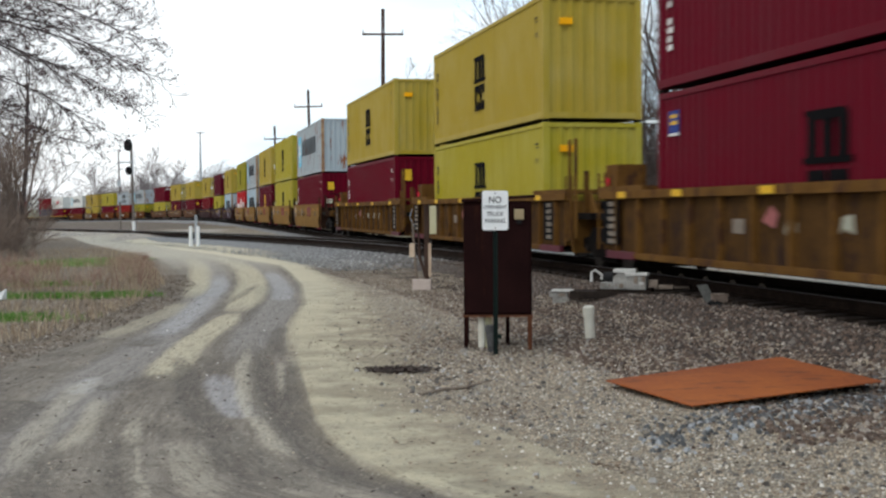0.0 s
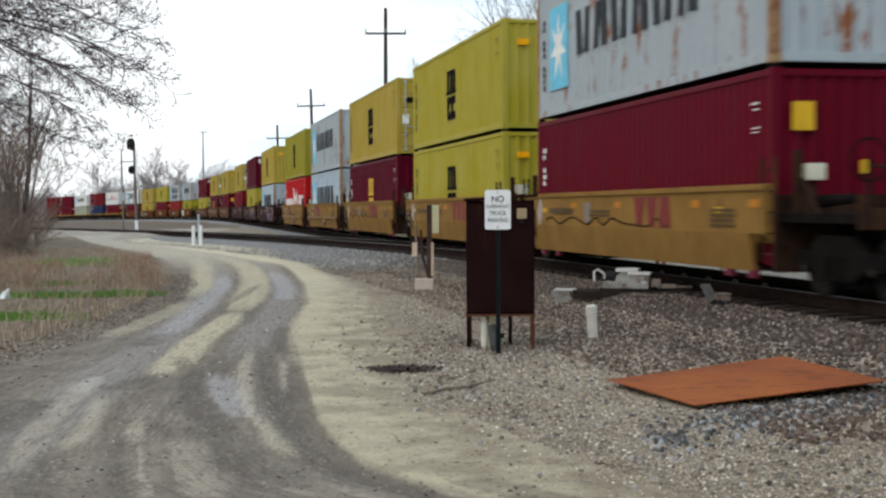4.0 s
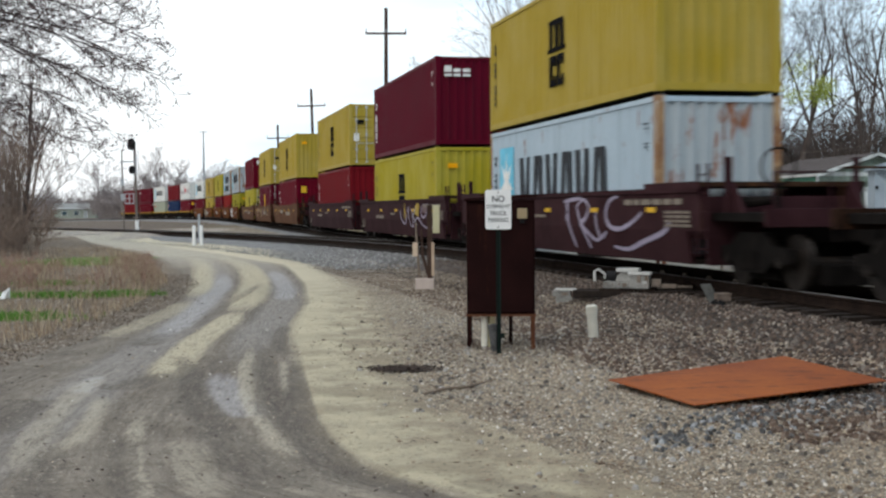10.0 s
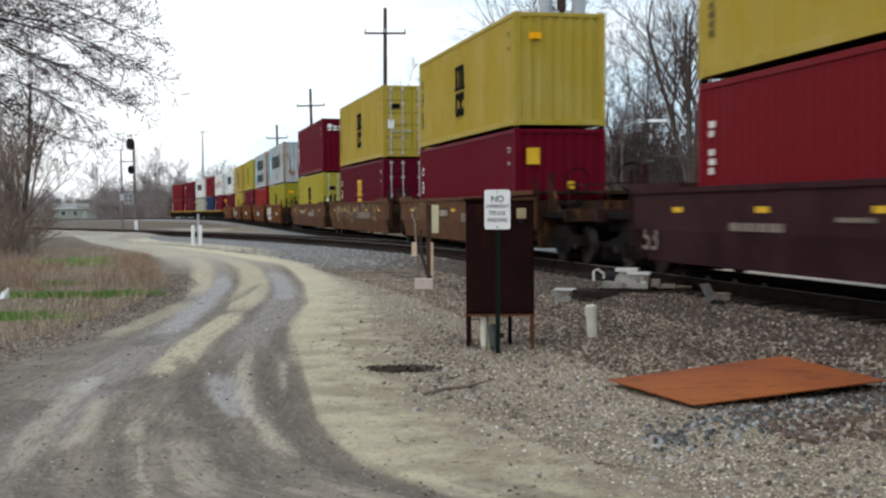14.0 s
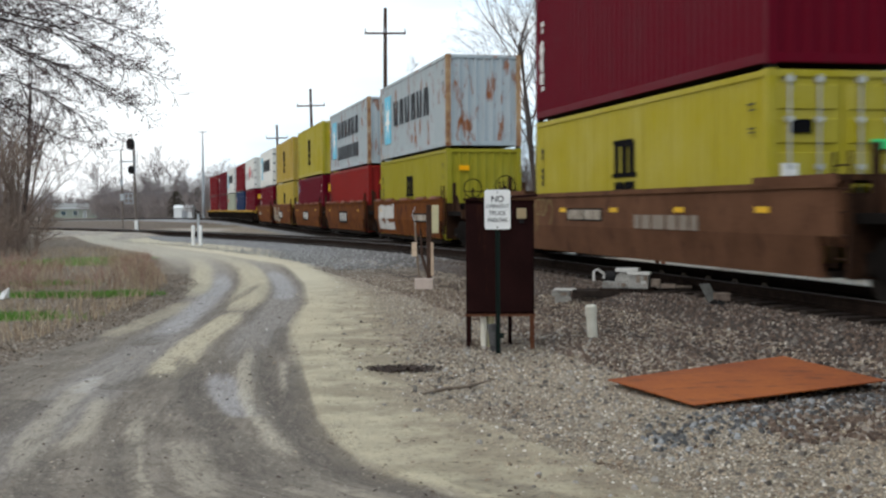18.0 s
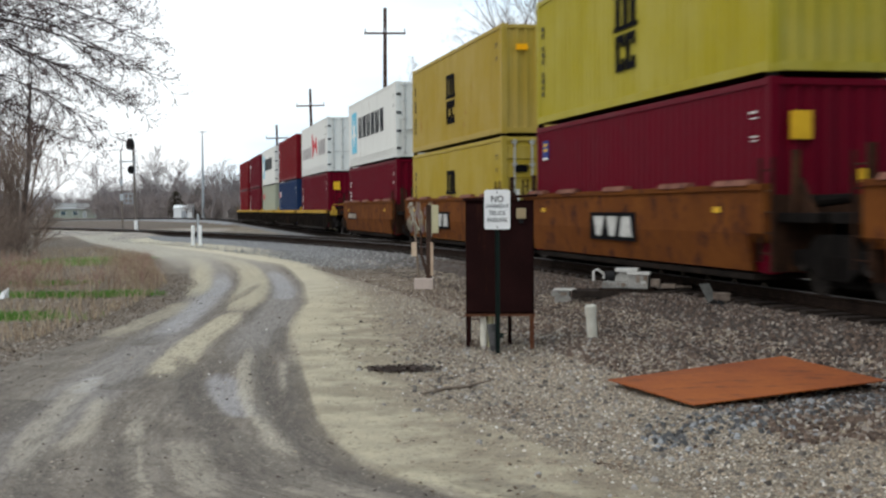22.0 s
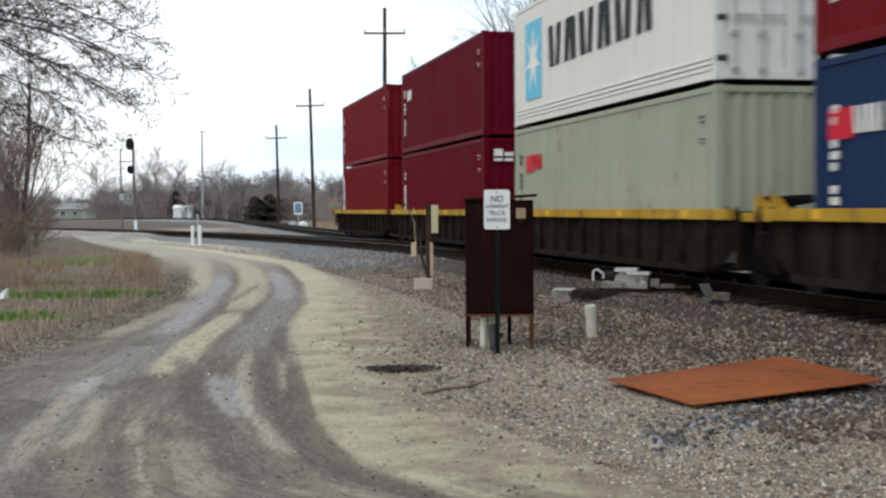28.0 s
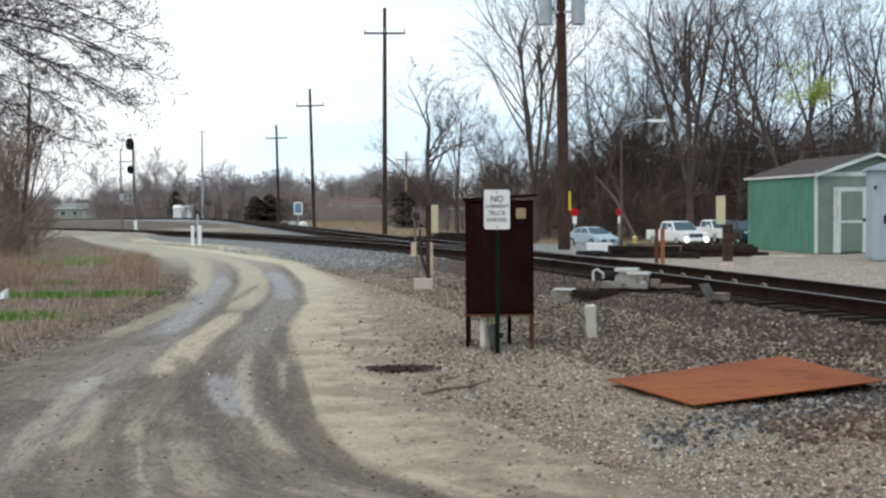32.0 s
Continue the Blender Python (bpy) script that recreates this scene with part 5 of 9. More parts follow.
    grav = mixed(n, l, times(ramp(n, l, clod, 0.52, 0.62), 0.55), grav, (0.080, 0.056, 0.040))
    grav = mixed(n, l, times(ramp(n, l, coarse, 0.48, 0.66), 0.7), grav, mixed(n, l, tone.outputs[0], (0.070, 0.047, 0.034), (0.25, 0.19, 0.14)))
    grav = mixed(n, l, times(step(ruts, 34, 46), step(ruts, 84, 70)), grav, mixed(n, l, tone.outputs[0], (0.12, 0.12, 0.12), (0.36, 0.36, 0.355)))
    leaf = mixed(n, l, tone.outputs[0], (0.12, 0.088, 0.067), (0.46, 0.385, 0.30))
    leaf = mixed(n, l, times(step(rock.outputs["Distance"], 0.35, 0.6), 0.7), leaf, (0.060, 0.045, 0.036))
    leaf = mixed(n, l, times(ramp(n, l, patch, 0.50, 0.64), 0.6), leaf, (0.105, 0.080, 0.062))
    leaf = mixed(n, l, times(ramp(n, l, mid, 0.50, 0.66), 0.7), leaf, (0.21, 0.15, 0.095))
    grass = mixed(n, l, ramp(n, l, fine, 0.35, 0.65), (0.055, 0.13, 0.018), (0.13, 0.24, 0.04))
    leaf = mixed(n, l, ramp(n, l, shaken(green, mid, 1.8), 0.30, 0.65), leaf, grass)
    col = mixed(n, l, step(shaken(shaken(lat, mid, 0.35), clod, 0.2), -0.03, 0.08), leaf, mud)
    col = mixed(n, l, step(shaken(shaken(lat, mid, 0.12), clod, 0.10), 0.96, 1.04), col, sand)
    col = mixed(n, l, step(shaken(shaken(lat, mid, 1.0), clod, 0.7), 1.75, 2.25), col, grav)
    pale = mixed(n, l, ramp(n, l, noise_node(n, l, pos, 11.0, 5.0, 0.65), 0.36, 0.62), (0.19, 0.16, 0.13), (0.49, 0.44, 0.38))
    pale = mixed(n, l, times(ramp(n, l, mid, 0.50, 0.68), 0.5), pale, (0.19, 0.15, 0.12))
    col = mixed(n, l, ramp(n, l, shaken(yard, mid, 0.9), 0.35, 0.65), col, pale)
    meadow = mixed(n, l, ramp(n, l, fine, 0.36, 0.62), (0.15, 0.115, 0.075), (0.31, 0.25, 0.165))
    meadow = mixed(n, l, ramp(n, l, mid, 0.45, 0.62), meadow, (0.125, 0.115, 0.055))
    where = n.new("ShaderNodeSeparateXYZ")
    l.new(pos, where.inputs[0])
    meadow = mixed(n, l, step(where.outputs[0], -14, -26), meadow, mixed(n, l, mid, (0.075, 0.058, 0.045), (0.18, 0.14, 0.108)))   # rough brown ground out by the bend
    col = mixed(n, l, ramp(n, l, field, 0.35, 0.65), col, meadow)
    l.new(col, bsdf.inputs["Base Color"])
    l.new(ramp(n, l, sheen, 0.1, 0.8, (0.92,) * 3, (0.62,) * 3), bsdf.inputs["Roughness"])
    bsdf.inputs["Specular IOR Level"].default_value = 0.25
    height = maths(n, l, "ADD", maths(n, l, "ADD", fine, clod), times(tread, -1.4))
    height = maths(n, l, "ADD", height, times(step(rock.outputs["Distance"], 0.7, 0.2), times(step(maths(n, l, "ABSOLUTE", maths(n, l, "SUBTRACT", lat, 1.0)), 0.9, 1.2), 0.8)))
    relief(n, l, bsdf, height, 0.75, 0.03)
    return m


def ballast_material():
    """Crushed stone, oily brown with the train's shade painted in by the switch, fresh grey farther along the line."""
    m, n, l, bsdf = nodes_of("ballast_stone_bed")
    pos = n.new("ShaderNodeTexCoord").outputs["Object"]
    grain, wide = noise_node(n, l, pos, 30.0, 5.0, 0.7), noise_node(n, l, pos, 0.5, 4.0)
    where, far = n.new("ShaderNodeSeparateXYZ"), n.new("ShaderNodeMapRange")
    l.new(pos, where.inputs[0])
    l.new(maths(n, l, "ADD", where.outputs[1], maths(n, l, "MULTIPLY", wide, 8.0)), far.inputs[0])
    far.inputs[1].default_value, far.inputs[2].default_value = 36, 52
    k = ramp(n, l, grain, 0.36, 0.66)
    l.new(mixed(n, l, far.outputs[0], mixed(n, l, k, (0.020, 0.014, 0.012), (0.092, 0.070, 0.056)), mixed(n, l, k, (0.085, 0.085, 0.088), (0.30, 0.30, 0.305))), bsdf.inputs["Base Color"])
    bsdf.inputs["Roughness"].default_value = 0.9
    relief(n, l, bsdf, grain, 1.0, 0.05)
    return m


GROUND = ground_material()
BALLAST = ballast_material()
GX = np.array(span((-1500, -300, 200), (-300, -80, 20), (-80, -20, 3), (-20, -9, 0.6), (-9, -5.8, 0.25), (-5.8, 2.2, 0.06), (2.2, 16, 0.4), (16, 80, 4), (80, 300, 22), (300, 1500, 200)))
GY = np.array(span((-1200, -60, 190), (-60, -4, 8), (-4, 6.6, 0.8), (6.6, 15, 0.075), (15, 25, 0.14), (25, 44, 0.3), (44, 100, 0.8), (100, 200, 5), (200, 500, 20), (500, 2200, 210)))


def rail_distances(x, y):
    """rail_distance() for whole arrays."""
    s, d = np.zeros(len(x)), np.zeros(len(x))
    for k in range(0, len(x), 4000):
        i = np.argmin((CX[None, ::2] - x[k:k + 4000, None]) ** 2 + (CY[None, ::2] - y[k:k + 4000, None]) ** 2, 1) * 2
        s[k:k + 4000], d[k:k + 4000] = S[i], (x[k:k + 4000] - CX[i]) * np.sin(TH[i]) - (y[k:k + 4000] - CY[i]) * np.cos(TH[i])
    return s, d


def build_ground():
    """The sheet of ground; returns its heights on the grid."""
    x, y = (a.ravel() for a in np.meshgrid(GX, GY))
    lat = np.where((y > -40) & (y < 120), road_lateral(x, y), np.where(x > 0, 3.0, -1.0))
    marks = {k: drawn(x, y, k) for k in ("run", "cream", "pale", "dark", "wet")}
    near = (abs(x) < 80) & (y > -60) & (y < 200)
    lined = (x > -120) & (x < 60) & (y > 0) & (y < 420)
    s, d = np.zeros(len(x)), np.where(y > 0, -99.0, 99.0)
    s[lined], d[lined] = rail_distances(x[lined], y[lined])
    z = -0.35 * np.clip((np.hypot(x, y) - 120) / 150, 0, 1) - np.where(near, 0, 0.9 * np.clip((y - 250) / 80, 0, 1) * np.clip((60 + x) / -60, 0, 1))
    green = np.zeros(len(x))
    for i in np.flatnonzero(near):
        px, py, u = float(x[i]), float(y[i]), lat[i]
        h = ground_z(px, py) if abs(d[i]) < 60 or py > 100 else z[i]
        if -0.3 < u < 2.0 and py < 70:
            h += 0.010 * noise.noise((px * 1.3, py * 0.35, 0)) + 0.012 * noise.noise((px * 3.1, py * 1.6, 7.0)) + 0.006 * noise.noise((px * 7.5, py * 5.0, 3.0))
            h += 0.016 * (marks["pale"][i] + 0.7 * marks["cream"][i]) - 0.020 * marks["dark"][i] - 0.014 * (marks["run"][i] + marks["wet"][i]) + 0.02 * clamp01((u - 0.98) * 20) * clamp01((14 - py) / 4)
        elif py < 110 and abs(px) < 60:
            h += 0.03 * noise.noise((px * 0.8, py * 0.8, 4.0))
        z[i] = h
        if px < 14 and 14 < py < 75:
            green[i] = green_at(px, py)
    branched = np.where(s > -125, 0.0032 * np.maximum(0, -8 - s) ** 2, 46.0)
    spur = np.where((y > 74) & (y < 125), abs(x + 18.6 + 0.11 * (y - 92)), 99.0)
    clip = lambda v: np.clip(v, 0, 1)
    yard = np.maximum(clip((-d - 2.4) / 1.2) * clip((y - 5) / 6) * clip((56 - y) / 8) * clip((x - 3) / 3), clip((y - 76) / 8) * clip((92 - y) / 6) * clip((-13 - x) / 3) * clip((d - branched - 0.6) / 1.0) * clip((-44 - s) / 10))
    yard = np.maximum(yard, clip((3.2 - spur) / 1.2))
    field = np.where(spur > 3, clip((-d - 2.6) / 1.5) * clip((y - 60) / 10), 0.0)
    field = np.where((s < -90) & (d > 2.5) & (d < branched - 1.5), clip((-90 - s) / 10), field)
    field = np.maximum(field, clip((y - 93) / 6) * clip((-10 - x) / 4) * clip((spur - 2.6) / 1.2) * clip((d - 3.5) / 2))
    me, w = bpy.data.meshes.new("ground"), len(GX)
    me.from_pydata(np.stack([x, y, z], 1).tolist(), [], [(j * w + i, j * w + i + 1, (j + 1) * w + i + 1, (j + 1) * w + i) for j in range(len(GY) - 1) for i in range(w - 1)])
    for name, vals in (("lateral", np.clip(lat, -4, 6)), ("green", green), ("run", y), ("yard", yard), ("field", field), ("tyre_run", marks["run"]), ("cream", marks["cream"]), ("pale", marks["pale"]), ("dark", marks["dark"]), ("wet", marks["wet"])):
        me.attributes.new(name, "FLOAT", "POINT").data.foreach_set("value", vals.astype(np.float32))
    me.polygons.foreach_set("use_smooth", [True] * len(me.polygons))
    me.materials.append(GROUND)
    tagged(new("ground", me), "rutted sandy dirt road, gravel and leaf litter", "ground", kind="structure")
    return z.reshape(len(GY), w)


GROUND_GRID = build_ground()


def ground_at(x, y):
    """Heights of the finished ground, ruts included, for whole arrays."""
    fx, fy = np.interp(x, GX, np.arange(len(GX))), np.interp(y, GY, np.arange(len(GY)))
    i, j = np.minimum(fx.astype(int), len(GX) - 2), np.minimum(fy.astype(int), len(GY) - 2)
    u, v, g = fx - i, fy - j, GROUND_GRID
    return (g[j, i] * (1 - u) + g[j, i + 1] * u) * (1 - v) + (g[j + 1, i] * (1 - u) + g[j + 1, i + 1] * u) * v


# ---- the railway ----
RAIL_STEEL = surface("rail_steel", (0.010, 0.007, 0.006), (0.026, 0.017, 0.013), 4, 30, 0.9, 0.0, spec=0.03)
RAIL_HEAD = surface("polished_rail_head", (0.12, 0.115, 0.115), (0.19, 0.185, 0.185), 6, 40, 0.55, 0.35, 0.05)
TIE_WOOD = surface("creosoted_tie_wood", (0.010, 0.007, 0.006), (0.032, 0.023, 0.018), 5, 45, 0.9, bump=0.6, depth=0.02, vary=0.5)


def swept(shape, outline, places, closed=True):
    """Draws an outline of (side, z) pairs along frames (point, direction angle)."""
    k, n = len(shape.v), len(outline)
    fs = []
    for i, (p, t) in enumerate(places):
        shape.v += [(p[0] + a * math.sin(t), p[1] - a * math.cos(t), p[2] + b) for a, b in outline]
        if i:
            for j in range(n if closed else n - 1):
                a, b = k + (i - 1) * n + j, k + (i - 1) * n + (j + 1) % n
                fs.append((a, b, b + n, a + n))
    shape.f += fs
    return shape


def line_places(lo, hi, step, off=lambda s: 0.0):
    out = []
    for i in range(int((hi - lo) / step) + 1):
        s = lo + i * step
        h = (off(s + 0.5) - off(s - 0.5))
        out.append((along(s, off(s)), bearing(s) - math.atan(h)))
    return out


def rail_profile(side):
    foot = [(-0.07, -0.175), (0.07, -0.175), (0.07, -0.160), (0.010, -0.140), (0.010, -0.045), (0.034, -0.036), (0.034, -0.002)]
    return [(side + a, b) for a, b in foot] + [(side - a, b) for a, b in reversed(foot[2:])]


def build_track(name, label, lo, hi, off, tie_span):
    t = thing(name, label, "railway track", kind="structure")
    places = line_places(lo, hi, 1.0, off)
    for side in (-0.755, 0.755):
        r = part("rail", swept(Shape(), rail_profile(side), places), RAIL_STEEL, t, "brown rusted rail")
        part("rail_head", swept(Shape(), [(side - 0.030, -0.002), (side + 0.030, -0.002), (side + 0.022, 0.006), (side - 0.022, 0.006)], places), RAIL_HEAD, r, "bright worn running surface")
    tie = Shape().box(-1.3, -0.11, -0.36, 1.3, 0.11, -0.178).mesh("tie", TIE_WOOD, 0.012)
    plate = Shape()
    for side in (-0.755, 0.755):
        plate.box(side - 0.18, -0.09, -0.180, side + 0.18, 0.09, -0.168)
    plate = plate.mesh("tie_plate", RAIL_STEEL)
    rnd = random.Random(3)
    rest, s = Shape(), lo
    while s < hi:
        h = math.atan(off(s + 0.5) - off(s - 0.5))
        m = Matrix.Translation(along(s, off(s))) @ pose(0, 0, rnd.uniform(-0.012, 0.006), 0, 0, math.degrees(bearing(s) - h) + 90 + rnd.uniform(-1.2, 1.2))
        if tie_span[0] < s < tie_span[1]:
            p = part("tie", tie, TIE_WOOD, t, m=m)
            part("tie_plate", plate, RAIL_STEEL, p)
        else:
            rest.box(-1.3, -0.11, -0.36, 1.3, 0.11, -0.178, m)
        s += 0.53
    if rest.v:
        tagged(part("far_ties", rest, TIE_WOOD, t), kind="stuff")
    bed = swept(Shape(), [(-3.9, -0.85), (-2.1, -0.255), (0, -0.235), (2.1, -0.255), (3.9, -0.85)], line_places(lo, hi, 2.0, off), closed=False)
    part("ballast_bed", bed, BALLAST, t, "grey crushed-stone ballast")
    return t


build_track("main_track", "curving railway track on wooden ties and grey ballast", -500, 120, lambda s: 0.0, (-62, 14))
def rail_braces():
    """Sprung steel braces that hold the near rail at the switch."""
    pale = surface("pale_brace_steel", (0.11, 0.088, 0.072), (0.22, 0.185, 0.155), 8, 50, 0.7, 0.2)
    for i in range(5):
        s0 = -6.2 + i * 1.12
        p = along(s0, 0.36)
        b = thing("rail_brace", "pale bent steel brace against the rail", "rail brace", "braces along the rail", m=Matrix.Translation((p.x, p.y, RAIL_TOP - 0.17)) @ pose(0, 0, 0, 0, 0, math.degrees(bearing(s0))))
        part("bow", Shape().chain([(-0.13, 0, 0.0), (-0.115, -0.02, 0.10), (-0.05, -0.03, 0.165), (0.05, -0.03, 0.17), (0.12, -0.02, 0.10), (0.13, 0, 0.0)], [0.022] * 6, 6), pale, b)
        part("plate", Shape().box(-0.24, -0.10, -0.01, 0.24, 0.10, 0.012), RAIL_STEEL, b)


build_track("branch_track", "second track that parts towards the road", -118, -12, branch, (-52, -14))


rail_braces()


def stones(name, label, mat, places, seed, size, raise_by=0.0):
    """Loose crushed stones with broken tops. places: x, y and, if known, z of each; size: the range of radii."""
    g = np.random.default_rng(seed)
    x, y = places[0], places[1]
    z = (places[2] if len(places) > 2 else ground_at(x, y)) + raise_by
    k, n = len(x), 4
    r = size[0] + (size[1] - size[0]) * g.random(k) ** 1.6
    turn, squash = g.random(k) * 6.28, g.uniform(0.45, 0.95, k)
    rings = []
    for low, wide in ((-0.35, 1.0), (1.0, 0.55)):
        for i in range(n):
            a = turn + i * math.tau / n + g.uniform(-0.35, 0.35, k)
            q = r * wide * g.uniform(0.65, 1.2, k)
            rings.append(np.stack([x + q * np.cos(a), y + q * np.sin(a), z + r * squash * low * g.uniform(0.6, 1.1, k)], 1))
    v = np.stack(rings, 1).reshape(-1, 3)
    f = np.array([(0, 1, 5, 4), (1, 2, 6, 5), (2, 3, 7, 6), (3, 0, 4, 7), (4, 5, 6, 7)])
    faces = (f[None] + (np.arange(k) * 2 * n)[:, None, None]).reshape(-1, 4)
    me = bpy.data.meshes.new(name)
    me.from_pydata(v.tolist(), [], faces.tolist())
    me.materials.append(mat)
    tagged(new(name, me), label, "stones", kind="stuff")


def stone_mat(name, c1, c2, c3, middle=0.55):
    m, n, l, bsdf = nodes_of(name)
    geo = n.new("ShaderNodeNewGeometry")
    r = n.new("ShaderNodeValToRGB")
    e = r.color_ramp.elements
    e[0].color, e[1].color, e[1].position = (*c1, 1), (*c3, 1), 1.0
    k = e.new(middle)
    k.color = (*c2, 1)
    l.new(geo.outputs["Random Per Island"], r.inputs[0])
    f = noise_node(n, l, placed(n, l, shuffle=False), 60.0)
    l.new(mixed(n, l, maths(n, l, "MULTIPLY", f, 0.5), r.outputs[0], tuple(v * 0.6 for v in c2)), bsdf.inputs["Base Color"])
    bsdf.inputs["Roughness"].default_value = 0.9
    return m


STONE_GREY = stone_mat("ballast_stones", (0.034, 0.020, 0.015), (0.155, 0.108, 0.081), (0.42, 0.38, 0.33), 0.74)
STONE_BROWN = stone_mat("brown_gravel_stones", (0.125, 0.083, 0.056), (0.53, 0.435, 0.32), (0.88, 0.84, 0.78), 0.75)
# Oil and the shade under the passing cars are both in this dark colour.
STONE_OILY_SHADED = stone_mat("oily_shaded_ballast_stones", (0.018, 0.013, 0.011), (0.078, 0.057, 0.046), (0.24, 0.215, 0.19), 0.76)
STONE_FRESH = stone_mat("fresh_ballast_stones", (0.080, 0.078, 0.078), (0.235, 0.232, 0.23), (0.50, 0.50, 0.50), 0.68)
STONE_MIXED = stone_mat("mixed_grey_stones", (0.05, 0.04, 0.034), (0.20, 0.18, 0.16), (0.50, 0.48, 0.45), 0.7)
STONE_BLUE = stone_mat("blue_grey_stones", (0.030, 0.028, 0.028), (0.125, 0.128, 0.132), (0.44, 0.46, 0.48), 0.72)


def beside_track(count, seed, lo, hi, near, far):
    """Places along the line, from near to far metres towards the road, on the ballast."""
    g = np.random.default_rng(seed)
    s, side = g.uniform(lo, hi, count), g.uniform(near, far, count)
    b = 0.0032 * np.maximum(0, -8 - s) ** 2
    off = np.where(side > 0, side + b * np.clip(side / 2, 0, 1), side)
    x, y, t = np.interp(s, S, CX), np.interp(s, S, CY), np.interp(s, S, TH)
    x, y = x + off * np.sin(t), y - off * np.cos(t)
    return x, y, np.maximum(ground_at(x, y), RAIL_TOP - 0.25 - 0.34 * np.maximum(0, side - 2.1))


def on_gravel(count, seed, depth, skew, edge=2.0):
    """Places on the gravel to the right of the sand, thinning out over its edge."""
    g = np.random.default_rng(seed)
    y = 6.6 + depth * g.random(count) ** skew
    x = g.uniform(-3.5, 7.5, count)
    keep = (road_lateral(x, y) > edge + g.normal(0, 0.28, count)) & (abs(x) < 0.40 * y + 0.5)
    return x[keep], y[keep]


def beside_plate(count, seed):
    g = np.random.default_rng(seed)
    x, y = g.uniform(1.5, 5.4, count), g.uniform(9.0, 13.2, count)
    keep = abs((y - 9.9) - (x - 1.8) * 0.80 + g.normal(0, 0.34, count)) < 0.06 + 0.09 * x
    return x[keep], y[keep]


def on_road(count, seed):
    """Few on the mud, more on the sand, many along the verge."""
    g = np.random.default_rng(seed)
    y = 6.6 + 25 * g.random(count) ** 1.4
    x = g.uniform(-8.5, 2.5, count)
    u = road_lateral(x, y)
    keep = g.random(count) < np.where(u < -0.02, 0.9, np.where(u < 1.0, 0.05, np.where(u < 2, 0.05 + 0.25 * (u - 1) ** 2, 0.0)))
    return x[keep], y[keep]


stones("ballast_stones", "fresh grey crushed ballast along the tracks", STONE_FRESH, beside_track(14000, 1, -75, -19, -2.4, 4.6), 1, (0.02, 0.05))
stones("ballast_stones", "grey crushed ballast along the tracks", STONE_OILY_SHADED, beside_track(16000, 2, -21, 9, -2.4, 3.9), 2, (0.02, 0.05))
stones("shoulder_stones", "brown-grey crushed stone on the ballast shoulder", STONE_GREY, beside_track(24000, 11, -21, 9, 1.0, 5.2), 11, (0.014, 0.042))
stones("yard_stones", "pale gravel beyond the tracks", STONE_BROWN, beside_track(5000, 12, -22, 4, -9.0, -2.6)[:2], 12, (0.012, 0.035))
stones("gravel_stones", "brown-grey gravel between the road and the tracks", STONE_BROWN, on_gravel(62000, 21, 9, 1.1), 21, (0.004, 0.013))
stones("gravel_stones", "brown-grey gravel between the road and the tracks", STONE_BROWN, on_gravel(46000, 22, 26, 1.3), 22, (0.007, 0.021))
stones("coarse_stones", "larger grey stones lying in the gravel", STONE_MIXED, on_gravel(5000, 23, 14, 1.2), 23, (0.020, 0.042))
stones("spilt_ballast", "blue-grey ballast spilt beside the steel plate", STONE_BLUE, beside_plate(7000, 3), 3, (0.012, 0.042), 0.008)
stones("road_pebbles", "pebbles and clods on the dirt road", STONE_BROWN, on_road(9000, 4), 4, (0.006, 0.024))


# ---- things beside the line ----
CABINET = surface("dark_brown_cabinet_paint", (0.011, 0.0035, 0.0035), (0.020, 0.0065, 0.0062), 2.5, 40, 0.75, bump=0.15, spec=0.05, rust=0.15, rust_color=(0.035, 0.012, 0.007))
LEG_RUST = surface("rusted_leg_iron", (0.07, 0.025, 0.012), (0.15, 0.06, 0.03), 6, 50, 0.85)
PVC = surface("dull_white_plastic_pipe", (0.56, 0.54, 0.46), (0.68, 0.66, 0.58), 4, 30, 0.5)
CREAM = surface("cream_plastic", (0.46, 0.43, 0.27), (0.54, 0.51, 0.34), 4, 30, 0.55)
POST_GREEN = plain("dark_green_post_paint", (0.005, 0.012, 0.010))
SIGN_WHITE = surface("white_reflective_sheet", (0.72, 0.74, 0.75), (0.80, 0.81, 0.81), 3, 50, 0.45, bump=0.02)
PLATE_RUST = surface("orange_rusted_plate", (0.175, 0.042, 0.013), (0.30, 0.085, 0.018), 0.9, 22, 0.8, bump=0.35, depth=0.004, rust=0.62, rust_color=(0.115, 0.036, 0.018), streak=(0.8, 2.6, 1))
CONCRETE = surface("pinkish_concrete", (0.40, 0.33, 0.29), (0.56, 0.47, 0.42), 4, 40, 0.9, bump=0.5)
WOOD_GREY = surface("weathered_grey_wood", (0.13, 0.10, 0.08), (0.24, 0.19, 0.15), 6, 50, 0.9, bump=0.5)
WOOD_POLE = surface("creosoted_pole_wood", (0.030, 0.017, 0.013), (0.075, 0.045, 0.034), 2, 40, 0.9, bump=0.5, streak=(6, 6, 0.2), rust=0.4, rust_color=(0.10, 0.065, 0.05))
POLE_GREY = surface("silvered_pole_wood", (0.10, 0.085, 0.075), (0.19, 0.16, 0.145), 2, 40, 0.9, bump=0.4)
MACHINE = surface("weathered_aluminium_case", (0.36, 0.36, 0.33), (0.56, 0.56, 0.53), 5, 40, 0.6, 0.25, 0.3, rust=0.3, rust_color=(0.16, 0.12, 0.09))
BLACK_PAINT = plain("matt_black_paint", (0.012, 0.012, 0.013), 0.7)
GLASS_DARK = plain("dark_window_glass", (0.05, 0.085, 0.105), 0.25, spec=0.3)
